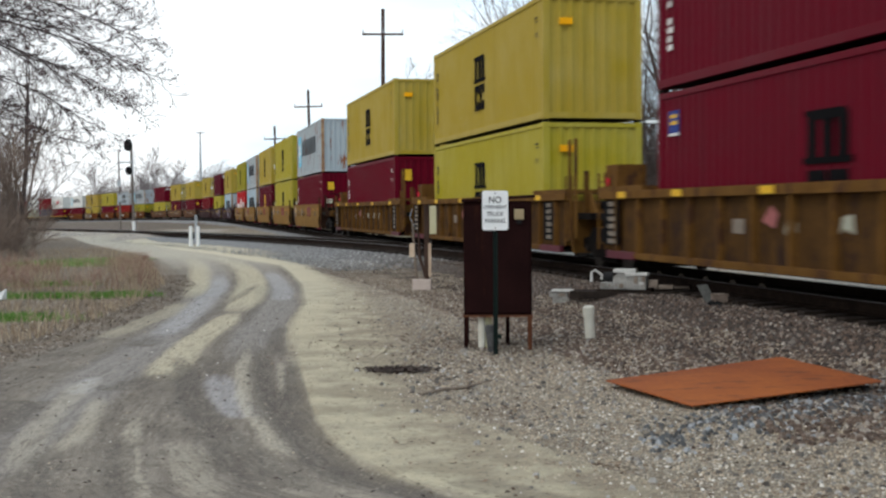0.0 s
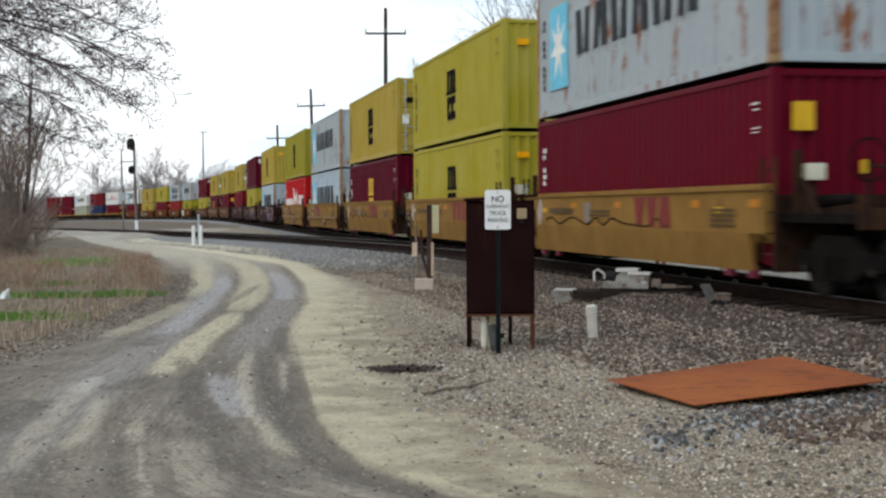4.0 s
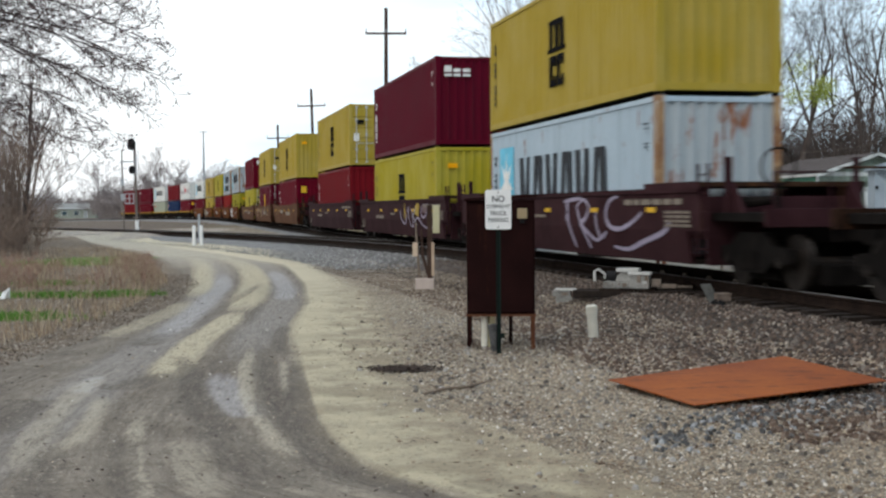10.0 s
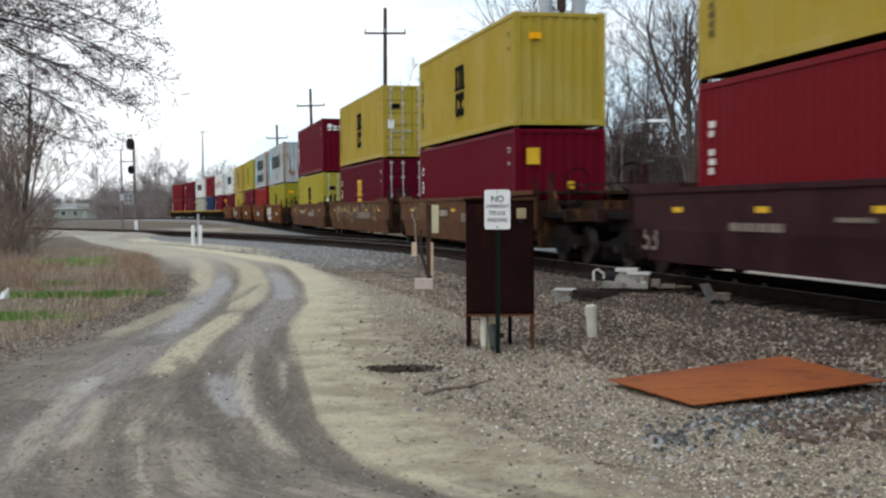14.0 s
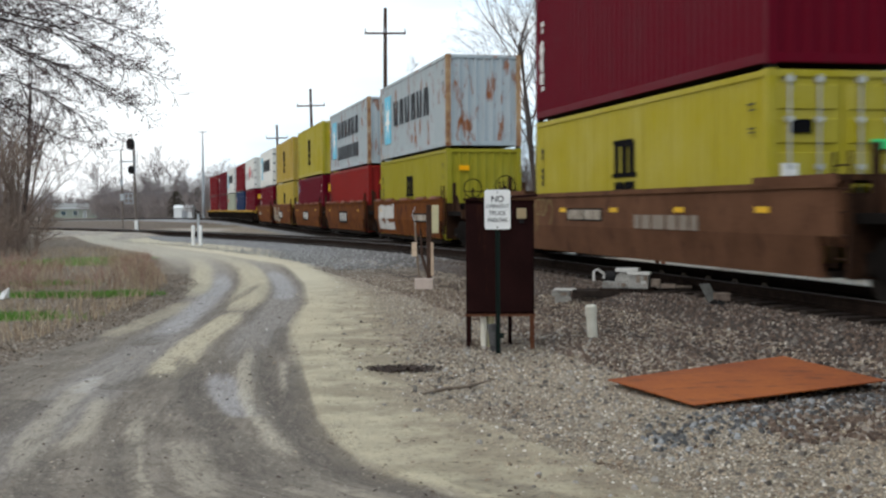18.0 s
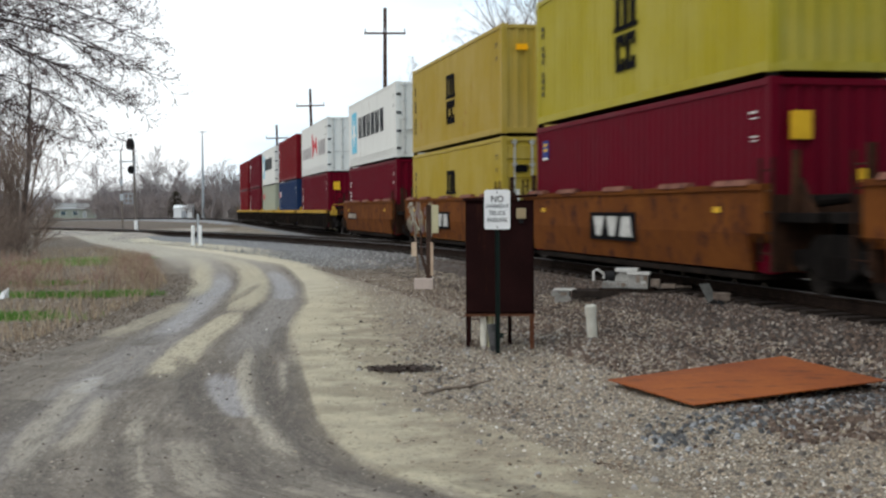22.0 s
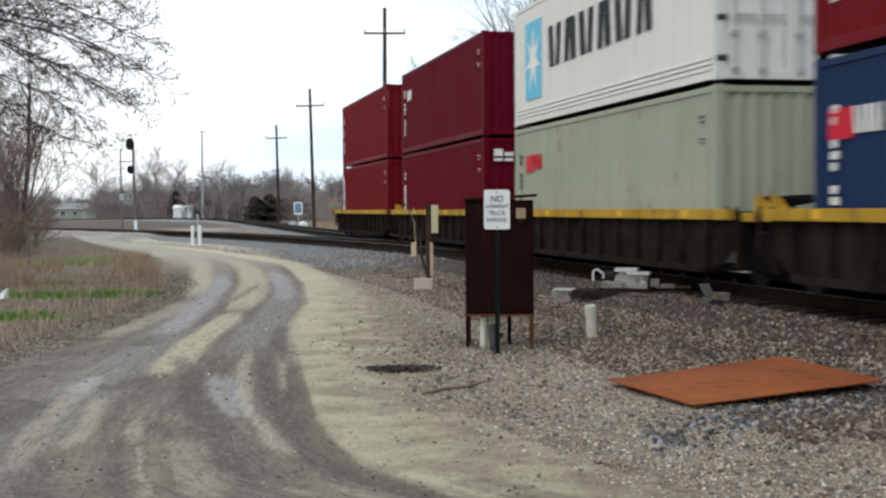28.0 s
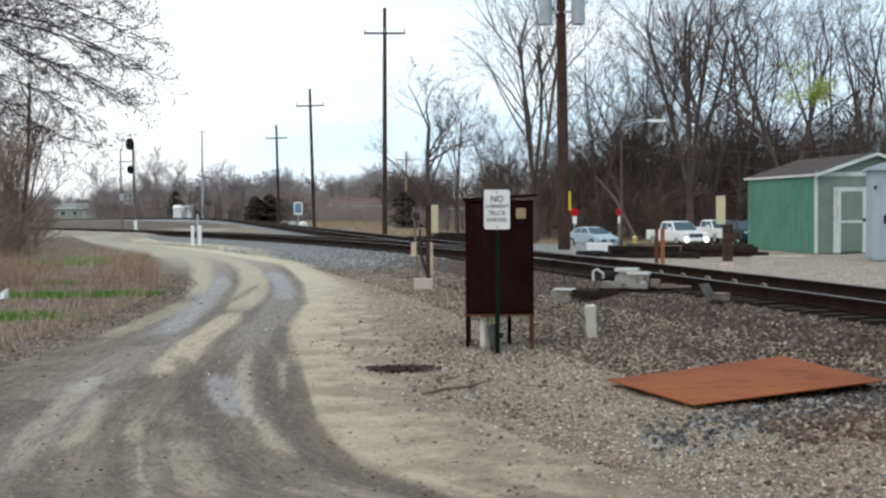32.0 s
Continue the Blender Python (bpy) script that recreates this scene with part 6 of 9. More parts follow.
GALV = surface("dull_galvanised_steel", (0.30, 0.33, 0.36), (0.42, 0.45, 0.48), 4, 40, 0.55, 0.3)


def stand(x, y, turn=0.0, lift=0.0):
    return pose(x, y, ground_z(x, y) + lift, 0, 0, turn)


def relay_cabinet():
    c = thing("relay_cabinet", "dark brown steel cabinet raised on rusty legs", "cabinet", m=pose(0.715, 16.25, 0, 0, 0, -3))
    part("body", Shape().box(-0.425, -0.27, 0.43, 0.425, 0.27, 1.85), CABINET, c, bevel=0.012)
    part("door", Shape().box(-0.405, -0.292, 0.46, 0.405, -0.268, 1.80), CABINET, c, bevel=0.006)
    part("roof", Shape().prism([(-0.45, 1.845), (0.47, 1.895), (0.47, 1.925), (-0.45, 1.875)], "y", -0.34, 0.33), CABINET, c, bevel=0.006)
    part("bottom_flange", Shape().box(-0.44, -0.285, 0.405, 0.44, 0.285, 0.43), LEG_RUST, c, "rust-red bottom flange")
    for x, y, mat in ((-0.40, -0.25, CABINET), (0.40, -0.25, LEG_RUST), (-0.40, 0.25, CABINET), (0.12, 0.25, CABINET), (0.40, 0.25, LEG_RUST)):
        part("leg", Shape().box(x - 0.025, y - 0.004, -0.03, x + 0.025, y + 0.004, 0.42).box(x - 0.004 + 0.021, y - 0.03, -0.03, x + 0.025, y + 0.03, 0.42), mat, c)
    hasp = part("lock_box", Shape().box(0.21, -0.345, 1.62, 0.33, -0.29, 1.75), plain("tan_lock_cover", (0.36, 0.28, 0.17)), c, "tan padlock cover", bevel=0.012)
    part("padlock", Shape().box(0.24, -0.335, 1.565, 0.30, -0.305, 1.63), BLACK_PAINT, hasp, bevel=0.006)
    for z in (0.62, 1.62):
        part("hinge", Shape().tube((-0.41, -0.295, z), (-0.41, -0.295, z + 0.12), 0.014, n=8), CABINET, c)
    k = thing("conduit", "white plastic conduit rising into the cabinet", "pipe", m=pose(0.50, 16.1, 0))
    part("pipe", Shape().tube((0, 0, -0.03), (0, 0, 0.44), 0.042, n=16), PVC, k, smooth=False)
    k = thing("conduit", "cream plastic conduit rising into the cabinet", "pipe", m=pose(0.585, 16.14, 0))
    part("pipe", Shape().tube((0, 0, -0.03), (0, 0, 0.44), 0.047, n=16), CREAM, k)
    k = thing("broken_pipe", "short charred grey pipe leaning against the sign post", "pipe", m=pose(0.625, 15.62, 0, 0, -6, 0))
    part("pipe", Shape().tube((0, 0, -0.03), (0, 0, 0.34), 0.062, 0.066, 14), surface("charred_clay", (0.03, 0.03, 0.032), (0.12, 0.12, 0.12), 5, 30, 0.9), k)


def parking_sign():
    s = thing("parking_sign", "white metal parking sign on a dark green post", "sign", m=pose(0.645, 15.31, 0))
    prof = [(-0.029, 0.0), (-0.018, 0.026), (0.018, 0.026), (0.029, 0.0), (0.024, 0.0), (0.014, 0.021), (-0.014, 0.021), (-0.024, 0.0)]
    part("post", Shape().prism(prof, "z", -0.05, 1.93), POST_GREEN, s)
    w, h, r = 0.155, 0.236, 0.03
    out = []
    for cx, cz, a0 in ((w - r, h - r, 0), (-w + r, h - r, 90), (-w + r, -h + r, 180), (w - r, -h + r, 270)):
        out += [(cx + r * math.cos(radians(a0 + k * 22.5)), 1.735 + cz + r * math.sin(radians(a0 + k * 22.5))) for k in range(5)]
    panel = part("panel", Shape().prism(out, "y", -0.008, -0.003), SIGN_WHITE, s)
    for words, z, size, sq in (("NO", 1.858, 0.108, 0.9), ("OVERNIGHT", 1.772, 0.060, 0.82), ("TRUCK", 1.690, 0.072, 0.86), ("PARKING", 1.608, 0.072, 0.80)):
        lettering("lettering", words, size, MARK_GREY, panel, pose(0, -0.0095, z, 90), squeeze=sq, depth=0.001, weight=0.45)
    for z in (1.94, 1.525):
        part("bolt", Shape().tube((0, -0.014, z), (0, -0.004, z), 0.009, n=8), BLACK_PAINT, panel)
    part("clip", Shape().box(0.03, -0.02, 0.20, 0.07, 0.02, 0.26), POST_GREEN, s)


def vent_pipe():
    p = thing("vent_pipe", "white capped plastic pipe standing in the gravel", "pipe", m=pose(1.985, 17.1, ground_z(1.985, 17.1), 0, -3.5, 0))
    part("pipe", Shape().tube((0, 0, -0.05), (0, 0, 0.43), 0.068, n=20), PVC, p)
    cap = Shape().tube((0, 0, 0.34), (0, 0, 0.435), 0.077, n=20).tube((0, 0, 0.435), (0, 0, 0.455), 0.077, 0.055, 20)
    part("cap", cap, PVC, p)


def steel_plate():
    a, b, c, d = Vector((1.60, 12.52, 0.040)), Vector((2.13, 10.90, 0.035)), Vector((4.17, 12.07, 0.075)), Vector((3.67, 13.84, 0.105))
    sh = Shape()
    n = 10
    pts = []
    for z in (-0.010, 0.0):
        for j in range(n + 1):
            for i in range(n + 1):
                u, v = i / n, j / n
                p = (b * (1 - u) + c * u) * (1 - v) + (a * (1 - u) + d * u) * v
                pts.append((p.x, p.y, p.z + z + 0.030 + 0.015 * math.sin(math.pi * u) * math.sin(math.pi * v)))
    k, fs, m = (n + 1) ** 2, [], n + 1
    for j in range(n):
        for i in range(n):
            q = (j * m + i, j * m + i + 1, (j + 1) * m + i + 1, (j + 1) * m + i)
            fs += [tuple(v + k for v in q), q[::-1]]
    rim = [i for i in range(m)] + [j * m + n for j in range(1, m)] + [n * m + i for i in range(n - 1, -1, -1)] + [j * m for j in range(n - 1, 0, -1)]
    fs += [(rim[i], rim[(i + 1) % len(rim)], rim[(i + 1) % len(rim)] + k, rim[i] + k) for i in range(len(rim))]
    thing("steel_plate", "orange rusted steel plate lying on the gravel", "steel plate", data=sh.add(pts, fs).mesh("steel_plate", PLATE_RUST))


def fallen_stick():
    sh = Shape().chain([(-0.20, 11.98, 0.02), (0.02, 12.22, 0.035), (0.22, 12.36, 0.03), (0.50, 12.68, 0.06)], [0.012, 0.017, 0.015, 0.007], 6)
    sh.chain([(-0.14, 12.04, 0.02), (-0.24, 12.12, 0.07)], [0.009, 0.004], 5).chain([(-0.05, 12.15, 0.03), (-0.16, 12.08, 0.10)], [0.009, 0.004], 5)
    thing("fallen_branch", "bare grey broken branch on the gravel", "branch", data=sh.mesh("fallen_branch", WOOD_GREY))


def junction_post():
    x, y = -0.42, 27.9
    z = ground_z(x, y)
    j = thing("junction_post", "leaning dark posts in a pale concrete block, cream box", "post", m=pose(x, y, z))
    part("footing", Shape().box(-0.21, -0.18, -0.10, 0.19, 0.18, 0.24), CONCRETE, j, "pinkish broken concrete block", bevel=0.03)
    part("post", Shape().chain([(-0.12, 0.0, 0.2), (-0.17, 0, 0.95), (-0.20, 0, 1.45)], [0.028, 0.030, 0.018], 6), WOOD_GREY, j)
    part("post", Shape().box(0.05, -0.05, 0.2, 0.16, 0.05, 1.84), WOOD_POLE, j, bevel=0.012)
    part("brace", Shape().chain([(0.10, -0.03, 0.22), (-0.05, -0.02, 0.72), (-0.08, 0, 1.30)], [0.035, 0.035, 0.02], 6), WOOD_POLE, j)
    part("wire", Shape().chain([(-0.17, 0, 1.40), (-0.26, 0, 1.60), (-0.20, 0, 1.78)], [0.007] * 3, 5), GALV, j)
    part("cable_box", Shape().box(-0.27, -0.07, 0.72, -0.16, 0.05, 1.02), surface("pale_pine", (0.50, 0.38, 0.28), (0.62, 0.50, 0.38), 5, 40, 0.8), j, "pale wooden box", bevel=0.008)
    part("board", Shape().box(0.14, -0.08, 0.30, 0.20, -0.04, 1.02), surface("pale_board", (0.42, 0.31, 0.22), (0.52, 0.40, 0.30), 5, 40, 0.8), j, "pale upright board")
    part("junction_box", Shape().box(0.17, -0.08, 1.22, 0.32, 0.05, 1.83), CREAM, j, "cream plastic junction box", bevel=0.02)


def switch_machine():
    s0 = -4.4
    cast = surface("stained_cast_aluminium", (0.17, 0.165, 0.155), (0.36, 0.355, 0.335), 5, 40, 0.65, 0.2, rust=0.45, rust_color=(0.15, 0.11, 0.08))
    lid = surface("pale_worn_lid", (0.38, 0.38, 0.365), (0.56, 0.56, 0.54), 5, 50, 0.6, 0.1, rust=0.25, rust_color=(0.25, 0.20, 0.16))
    stained = surface("rust_stained_case", (0.14, 0.11, 0.09), (0.28, 0.23, 0.19), 5, 40, 0.8)
    m = Matrix.Translation((3.22, 22.72, RAIL_TOP - 0.19)) @ pose(0, 0, 0, 0, 0, math.degrees(bearing(s0)) + 62) @ Matrix.Diagonal((0.95, 0.8, 0.92, 1))
    w = thing("switch_machine", "weathered aluminium switch machine bolted to long ties", "switch machine", m=m)
    part("base_tie", Shape().box(-0.95, -0.40, -0.16, 1.15, -0.14, -0.02), TIE_WOOD, w, bevel=0.01)
    part("base_tie", Shape().box(-0.95, 0.12, -0.16, 1.15, 0.36, -0.02), TIE_WOOD, w, bevel=0.01)
    part("bed_plate", Shape().box(-0.46, -0.34, -0.02, 0.56, 0.30, 0.02), RAIL_STEEL, w, bevel=0.006)
    case = part("gear_case", Shape().box(-0.40, -0.28, 0.02, 0.18, 0.22, 0.15), cast, w, bevel=0.025)
    for i in range(5):
        part("bolt", Shape().tube((-0.34 + i * 0.12, -0.285, 0.10), (-0.34 + i * 0.12, -0.315, 0.10), 0.018, n=6), stained, case)
    part("rib", Shape().box(-0.14, -0.30, 0.02, -0.11, -0.28, 0.16), cast, case)
    part("gear_hump", Shape().prism([(-0.18, 0.15), (0.20, 0.15), (0.18, 0.26), (0.10, 0.33), (-0.08, 0.33), (-0.16, 0.26)], "y", -0.16, 0.20), cast, w, bevel=0.02)
    part("cover", Shape().box(-0.17, -0.20, 0.33, 0.25, 0.22, 0.40), lid, w, "pale worn lid", bevel=0.02)
    motor = part("motor_case", Shape().box(0.10, -0.38, 0.02, 0.46, -0.04, 0.28), cast, w, bevel=0.03)
    part("lid", Shape().box(0.07, -0.41, 0.28, 0.49, -0.01, 0.335), lid, motor, bevel=0.02)
    part("hasp", Shape().box(0.24, -0.405, 0.14, 0.31, -0.385, 0.28), stained, motor)
    part("name_plate", Shape().box(0.33, -0.386, 0.12, 0.42, -0.38, 0.17), lid, motor)
    part("hand_throw", Shape().chain([(-0.30, -0.10, 0.14), (-0.40, -0.12, 0.30), (-0.50, -0.16, 0.38), (-0.57, -0.2, 0.34), (-0.56, -0.22, 0.16)], [0.026, 0.026, 0.024, 0.022, 0.03], 8), lid, w, "pale hand-throw lever")
    part("selector_lever", Shape().chain([(-0.24, 0.06, 0.14), (-0.36, 0.04, 0.27), (-0.42, 0.02, 0.20)], [0.03, 0.026, 0.03], 8), lid, w)
    part("motor", Shape().tube((-0.36, -0.06, 0.24), (-0.18, -0.06, 0.24), 0.105, n=16), BLACK_PAINT, w)
    part("crank_cap", Shape().tube((0.0, -0.28, 0.09), (0.0, -0.32, 0.09), 0.045, n=12), stained, w)
    for y in (-0.1, 0.1):
        part("throw_rod", Shape().tube((0.4, y, 0.08), (1.3, y + 0.5, 0.06), 0.022, n=8), RAIL_STEEL, w)
    part("stub_case", Shape().box(0.49, -0.24, 0.06, 0.66, -0.06, 0.20), stained, w, bevel=0.01)
    part("bar_clamp", Shape().box(0.66, -0.18, 0.03, 0.94, -0.08, 0.11), stained, w, bevel=0.01)
    part("lock_rod", Shape().tube((0.60, -0.2, 0.05), (1.2, 0.15, 0.04), 0.03, n=8), stained, w)
    p = Vector((2.17, 23.4, 0))
    b = thing("circuit_controller", "small weathered metal box with a flat lid beside the track", "controller box", m=Matrix.Translation((p.x, p.y, ground_z(p.x, p.y))) @ pose(0, 0, 0, 0, 0, -12))
    part("pedestal", Shape().box(-0.13, -0.12, -0.04, 0.17, 0.12, 0.10), cast, b, bevel=0.012)
    body = part("body", Shape().box(-0.20, -0.12, 0.10, 0.14, 0.11, 0.20), cast, b, bevel=0.015)
    part("hinge", Shape().box(-0.02, -0.135, 0.12, 0.10, -0.12, 0.17), stained, body)
    part("lid", Shape().box(-0.15, -0.16, 0.20, 0.23, 0.15, 0.235), lid, b, bevel=0.012)
    for k, z in enumerate((0.16, 0.11)):
        part("cable", Shape().chain([(0.17, -0.03 - k * 0.05, z), (0.5, -0.12 - k * 0.05, z - 0.02), (0.85, -0.22, 0.06), (1.1, -0.27, 0.04)], [0.016] * 4, 6), LEG_RUST, b)


def rail_bond_box():
    p = Vector((4.16, 19.75, 0))
    stained = surface("rust_stained_box", (0.10, 0.076, 0.060), (0.24, 0.19, 0.16), 6, 40, 0.8)
    b = thing("track_connection_box", "stained metal bracket and box beside the rail", "track box", m=Matrix.Translation((p.x, p.y, ground_z(p.x, p.y))) @ pose(0, 0, 0, 0, 0, 10))
    part("bracket", Shape().prism([(-0.22, 0.36), (-0.06, 0.37), (0.03, 0.20), (0.02, 0.04), (-0.06, 0.06)], "y", 0.02, 0.06), surface("dull_grey_bracket", (0.085, 0.088, 0.085), (0.17, 0.17, 0.16), 6, 40, 0.7), b, "bent grey plate", bevel=0.008)
    body = part("body", Shape().box(0.0, -0.12, 0.10, 0.22, 0.10, 0.20), stained, b, bevel=0.015)
    part("lid", Shape().box(-0.01, -0.13, 0.20, 0.23, 0.11, 0.225), stained, body, bevel=0.006)
    part("leg", Shape().box(0.14, -0.05, -0.08, 0.19, 0.03, 0.10), stained, b)
    rnd = random.Random(4)
    for i in range(6):
        x = -0.22 + 0.07 * i
        part("cable", Shape().chain([(0.04 + 0.02 * i, -0.02, 0.12), (x * 0.5 + 0.02, -0.16, 0.10 - 0.02 * (i % 3)), (x, -0.24, 0.03), (x - 0.12 + rnd.uniform(0, 0.3), -0.30, 0.01)], [0.024, 0.024, 0.022, 0.02], 6), BLACK_PAINT, b, "dark looped cable")


def tie_pile():
    """Old ties dumped in stacks beyond the track."""
    rnd = random.Random(8)
    tie = Shape().box(-1.1, -0.115, -0.09, 1.1, 0.115, 0.09).mesh("old_tie", TIE_WOOD, 0.012)
    pale = Shape().box(-0.9, -0.115, -0.09, 0.9, 0.115, 0.09).mesh("old_tie", WOOD_GREY, 0.012)
    for x0, y0, turn, rows, cols in ((6.5, 39.6, 5, 2, 4), (8.7, 39.8, -6, 2, 5), (7.6, 41.6, 14, 2, 3), (6.7, 38.9, -15, 1, 3), (5.5, 40.9, 28, 1, 3), (0.9, 52.5, 20, 3, 4), (-0.6, 55.0, 14, 2, 4)):
        for r in range(rows):
            for c in range(cols - (r == rows - 1)):
                m = pose(x0 + rnd.uniform(-0.35, 0.35), y0 + c * 0.26 + rnd.uniform(-0.02, 0.02), ground_z(x0, y0) + 0.09 + r * 0.185, rnd.uniform(-4, 4), rnd.uniform(-3, 3), turn + rnd.uniform(-7, 7))
                tagged(new("old_tie", pale if rnd.random() < 0.07 else tie), "old dark railway tie in a rough stack", "railway tie", "stacked old ties").matrix_basis = m


def utility_pole(x, y, tall, lean, arms, label, width=0.16, mat=None):
    mat = mat or WOOD_POLE
    p = thing("utility_pole", label, "utility pole", "utility poles", m=pose(x, y, ground_z(x, y), 0, lean, 0))
    part("pole", Shape().chain([(0, 0, -0.1), (0, 0, tall * 0.5), (0, 0, tall)], [width, width * 0.86, width * 0.66], 12), mat, p)
    for z, half, turn in arms:
        a = part("crossarm", Shape().box(-half, -0.05, z - 0.06, half, 0.05, z + 0.06), mat, p, m=pose(0, -0.1, 0, 0, 0, turn), bevel=0.01)
        for k in (-0.96, 0.0, 0.96) if half > 1 else (-0.9, 0.9):
            part("insulator", Shape().tube((k * half, 0, z + 0.06), (k * half, 0, z + 0.30), 0.05, 0.03, 8), GALV, a)
    return p


BARK_POLE = surface("grey_brown_pole_wood", (0.07, 0.055, 0.048), (0.13, 0.105, 0.095), 2, 30, 0.9)


def build_poles():
    utility_pole(-3.55, 78.5, 13.95, 0.4, ((12.4, 1.25, 0),), "tall dark wooden utility pole with one crossarm")
    utility_pole(-11.06, 110.4, 12.0, -1.3, ((10.55, 1.2, 0),), "tall dark wooden utility pole with one crossarm")
    utility_pole(-16.75, 131.3, 10.2, -1.0, ((8.85, 1.1, 0),), "weathered utility pole with one crossarm")
    utility_pole(-4.3, 150, 9.2, 0.5, ((8.2, 1.1, 0),), "pale distant utility pole with one crossarm", 0.15, surface("pale_pole_wood", (0.24, 0.17, 0.12), (0.34, 0.25, 0.18), 2, 40, 0.9))
    p = utility_pole(4.50, 47.6, 11.5, -0.6, (), "thick dark wooden pole carrying two grey transformers", 0.23)
    for x in (-0.58, 0.62):
        t = part("transformer", Shape().tube((x, -0.1, 8.30), (x, -0.1, 9.25), 0.25, n=20).tube((x, -0.1, 9.25), (x, -0.1, 9.33), 0.25, 0.15, 20), GALV, p, "grey transformer can")
        part("bushing", Shape().tube((x, -0.1, 9.3), (x, -0.1, 9.6), 0.05, 0.03, 8), GALV, t)
        part("bracket", Shape().box(min(x, 0) + 0.05, -0.14, 8.7, max(x, 0), -0.06, 8.8), GALV, p)
    part("guy_guard", Shape().box(0.16, -0.26, 1.45, 0.24, -0.20, 2.16), plain("yellow_plastic", (0.65, 0.48, 0.03)), p, "yellow plastic marker strip")
    g0 = ground_z(12.8, 92)
    s = thing("street_lamp", "pale street lamp arm on a slender pole", "street lamp", m=pose(12.8, 92, g0))
    part("pole", Shape().chain([(0, 0, 0), (0, 0, 8.1 - g0)], [0.10, 0.07], 8), BARK_POLE, s, "slender grey-brown pole")
    part("arm", Shape().chain([(0, 0, 7.45 - g0), (0.9, 0, 7.85 - g0), (2.0, 0, 7.95 - g0)], [0.04, 0.035, 0.03], 6), GALV, s)
    part("lamp_head", Shape().box(1.9, -0.15, 7.84 - g0, 3.2, 0.15, 8.02 - g0), SIGN_WHITE, s, "white lamp head", bevel=0.03)
    q = thing("light_mast", "slender grey steel mast in the distance", "mast", m=pose(-47.05, 252, ground_z(-47.05, 252)))
    part("mast", Shape().chain([(0, 0, 0), (0, 0, 9), (0, 0, 17.6)], [0.30, 0.24, 0.12], 8), GALV, q)
    part("lamp_bracket", Shape().box(-0.9, -0.1, 17.3, 0.9, 0.1, 17.45), GALV, q)
    # wires between the poles along the line
    spans = [((12.85, 92, 7.6), (30.5, 83.5, 6.4), 1.6), ((12.85, 92, 6.15), (31, 88, 3.6), 0.5), ((32.0, 106, 16.1), (38.3, 108, 18.6), 0.2)]
    for i, (a, b, sag) in enumerate(spans):
        a, b = Vector(a), Vector(b)
        pts = [a.lerp(b, k / 12) - Vector((0, 0, sag * 4 * (k / 12) * (1 - k / 12))) for k in range(13)]
        thing("overhead_wire", "thin grey overhead service wire", "wire", "overhead wires", data=Shape().chain(pts, [0.013] * 13, 5).mesh("overhead_wire", POLE_GREY))


def signal_mast():
    x, y = -24.1, 100.8
    s = thing("signal_mast", "grey signal mast with two black signal heads", "railway signal", m=pose(x, y, ground_z(x, y), 0, -1.0, 0))
    part("mast", Shape().chain([(0, 0, 0), (0, 0, 6.9)], [0.10, 0.08], 10), POLE_GREY, s)
    part("base", Shape().box(-0.11, -0.11, 0, 0.11, 0.11, 0.8), SIGN_WHITE, s, "white painted base", bevel=0.02)
    ladder_sh = Shape()
    for dx in (-0.18, 0.18):
        ladder_sh.tube((dx, 0.32, 0.3), (dx, 0.32, 6.4), 0.02, n=5)
    for i in range(20):
        ladder_sh.tube((-0.18, 0.32, 0.5 + i * 0.3), (0.18, 0.32, 0.5 + i * 0.3), 0.014, n=5)
    part("ladder", ladder_sh, POLE_GREY, s)
    for z, r, zs in ((6.75, 0.33, 1.45), (4.75, 0.27, 1.25)):
        out = [(-0.18 + r * math.cos(a), z + r * zs * math.sin(a)) for a in (k * math.tau / 20 for k in range(20))]
        h = part("signal_head", Shape().prism(out, "y", -0.36, -0.28), BLACK_PAINT, s, "black oval signal head")
        part("hood", Shape().tube((-0.18, -0.7, z + 0.1), (-0.18, -0.36, z + 0.1), 0.14, 0.16, 12, False), BLACK_PAINT, h)
        part("bracket", Shape().box(-0.22, -0.3, z - 0.1, 0.05, 0.0, z + 0.02), GALV, s)
    x, y = -23.9, 95.8
    s = thing("signal_mast", "bare pale signal mast with a bracket arm", "railway signal", m=pose(x, y, ground_z(x, y), 0, -0.8, 0))
    part("mast", Shape().chain([(0, 0, 0), (0, 0, 6.1)], [0.075, 0.05], 8), POLE_GREY, s)
    part("arm", Shape().box(-0.15, -0.05, 5.15, 1.1, 0.05, 5.25), GALV, s)
    part("strut", Shape().box(1.0, -0.05, 4.2, 1.08, 0.05, 5.7), GALV, s)
    for z in (3.4, 2.3):
        part("number_board", Shape().box(-0.12, -0.12, z, 0.12, -0.08, z + 0.5), GALV, s)
    part("relay_frame", Shape().box(0.15, -0.10, 2.05, 0.85, -0.06, 2.13).box(0.15, -0.10, 2.05, 0.21, -0.06, 2.85).box(0.47, -0.10, 2.05, 0.53, -0.06, 2.85).box(0.79, -0.10, 2.05, 0.85, -0.06, 2.85).box(0.15, -0.10, 2.42, 0.85, -0.06, 2.48).box(0.15, -0.10, 2.79, 0.85, -0.06, 2.85), GALV, s, "grey open frame of four panes")


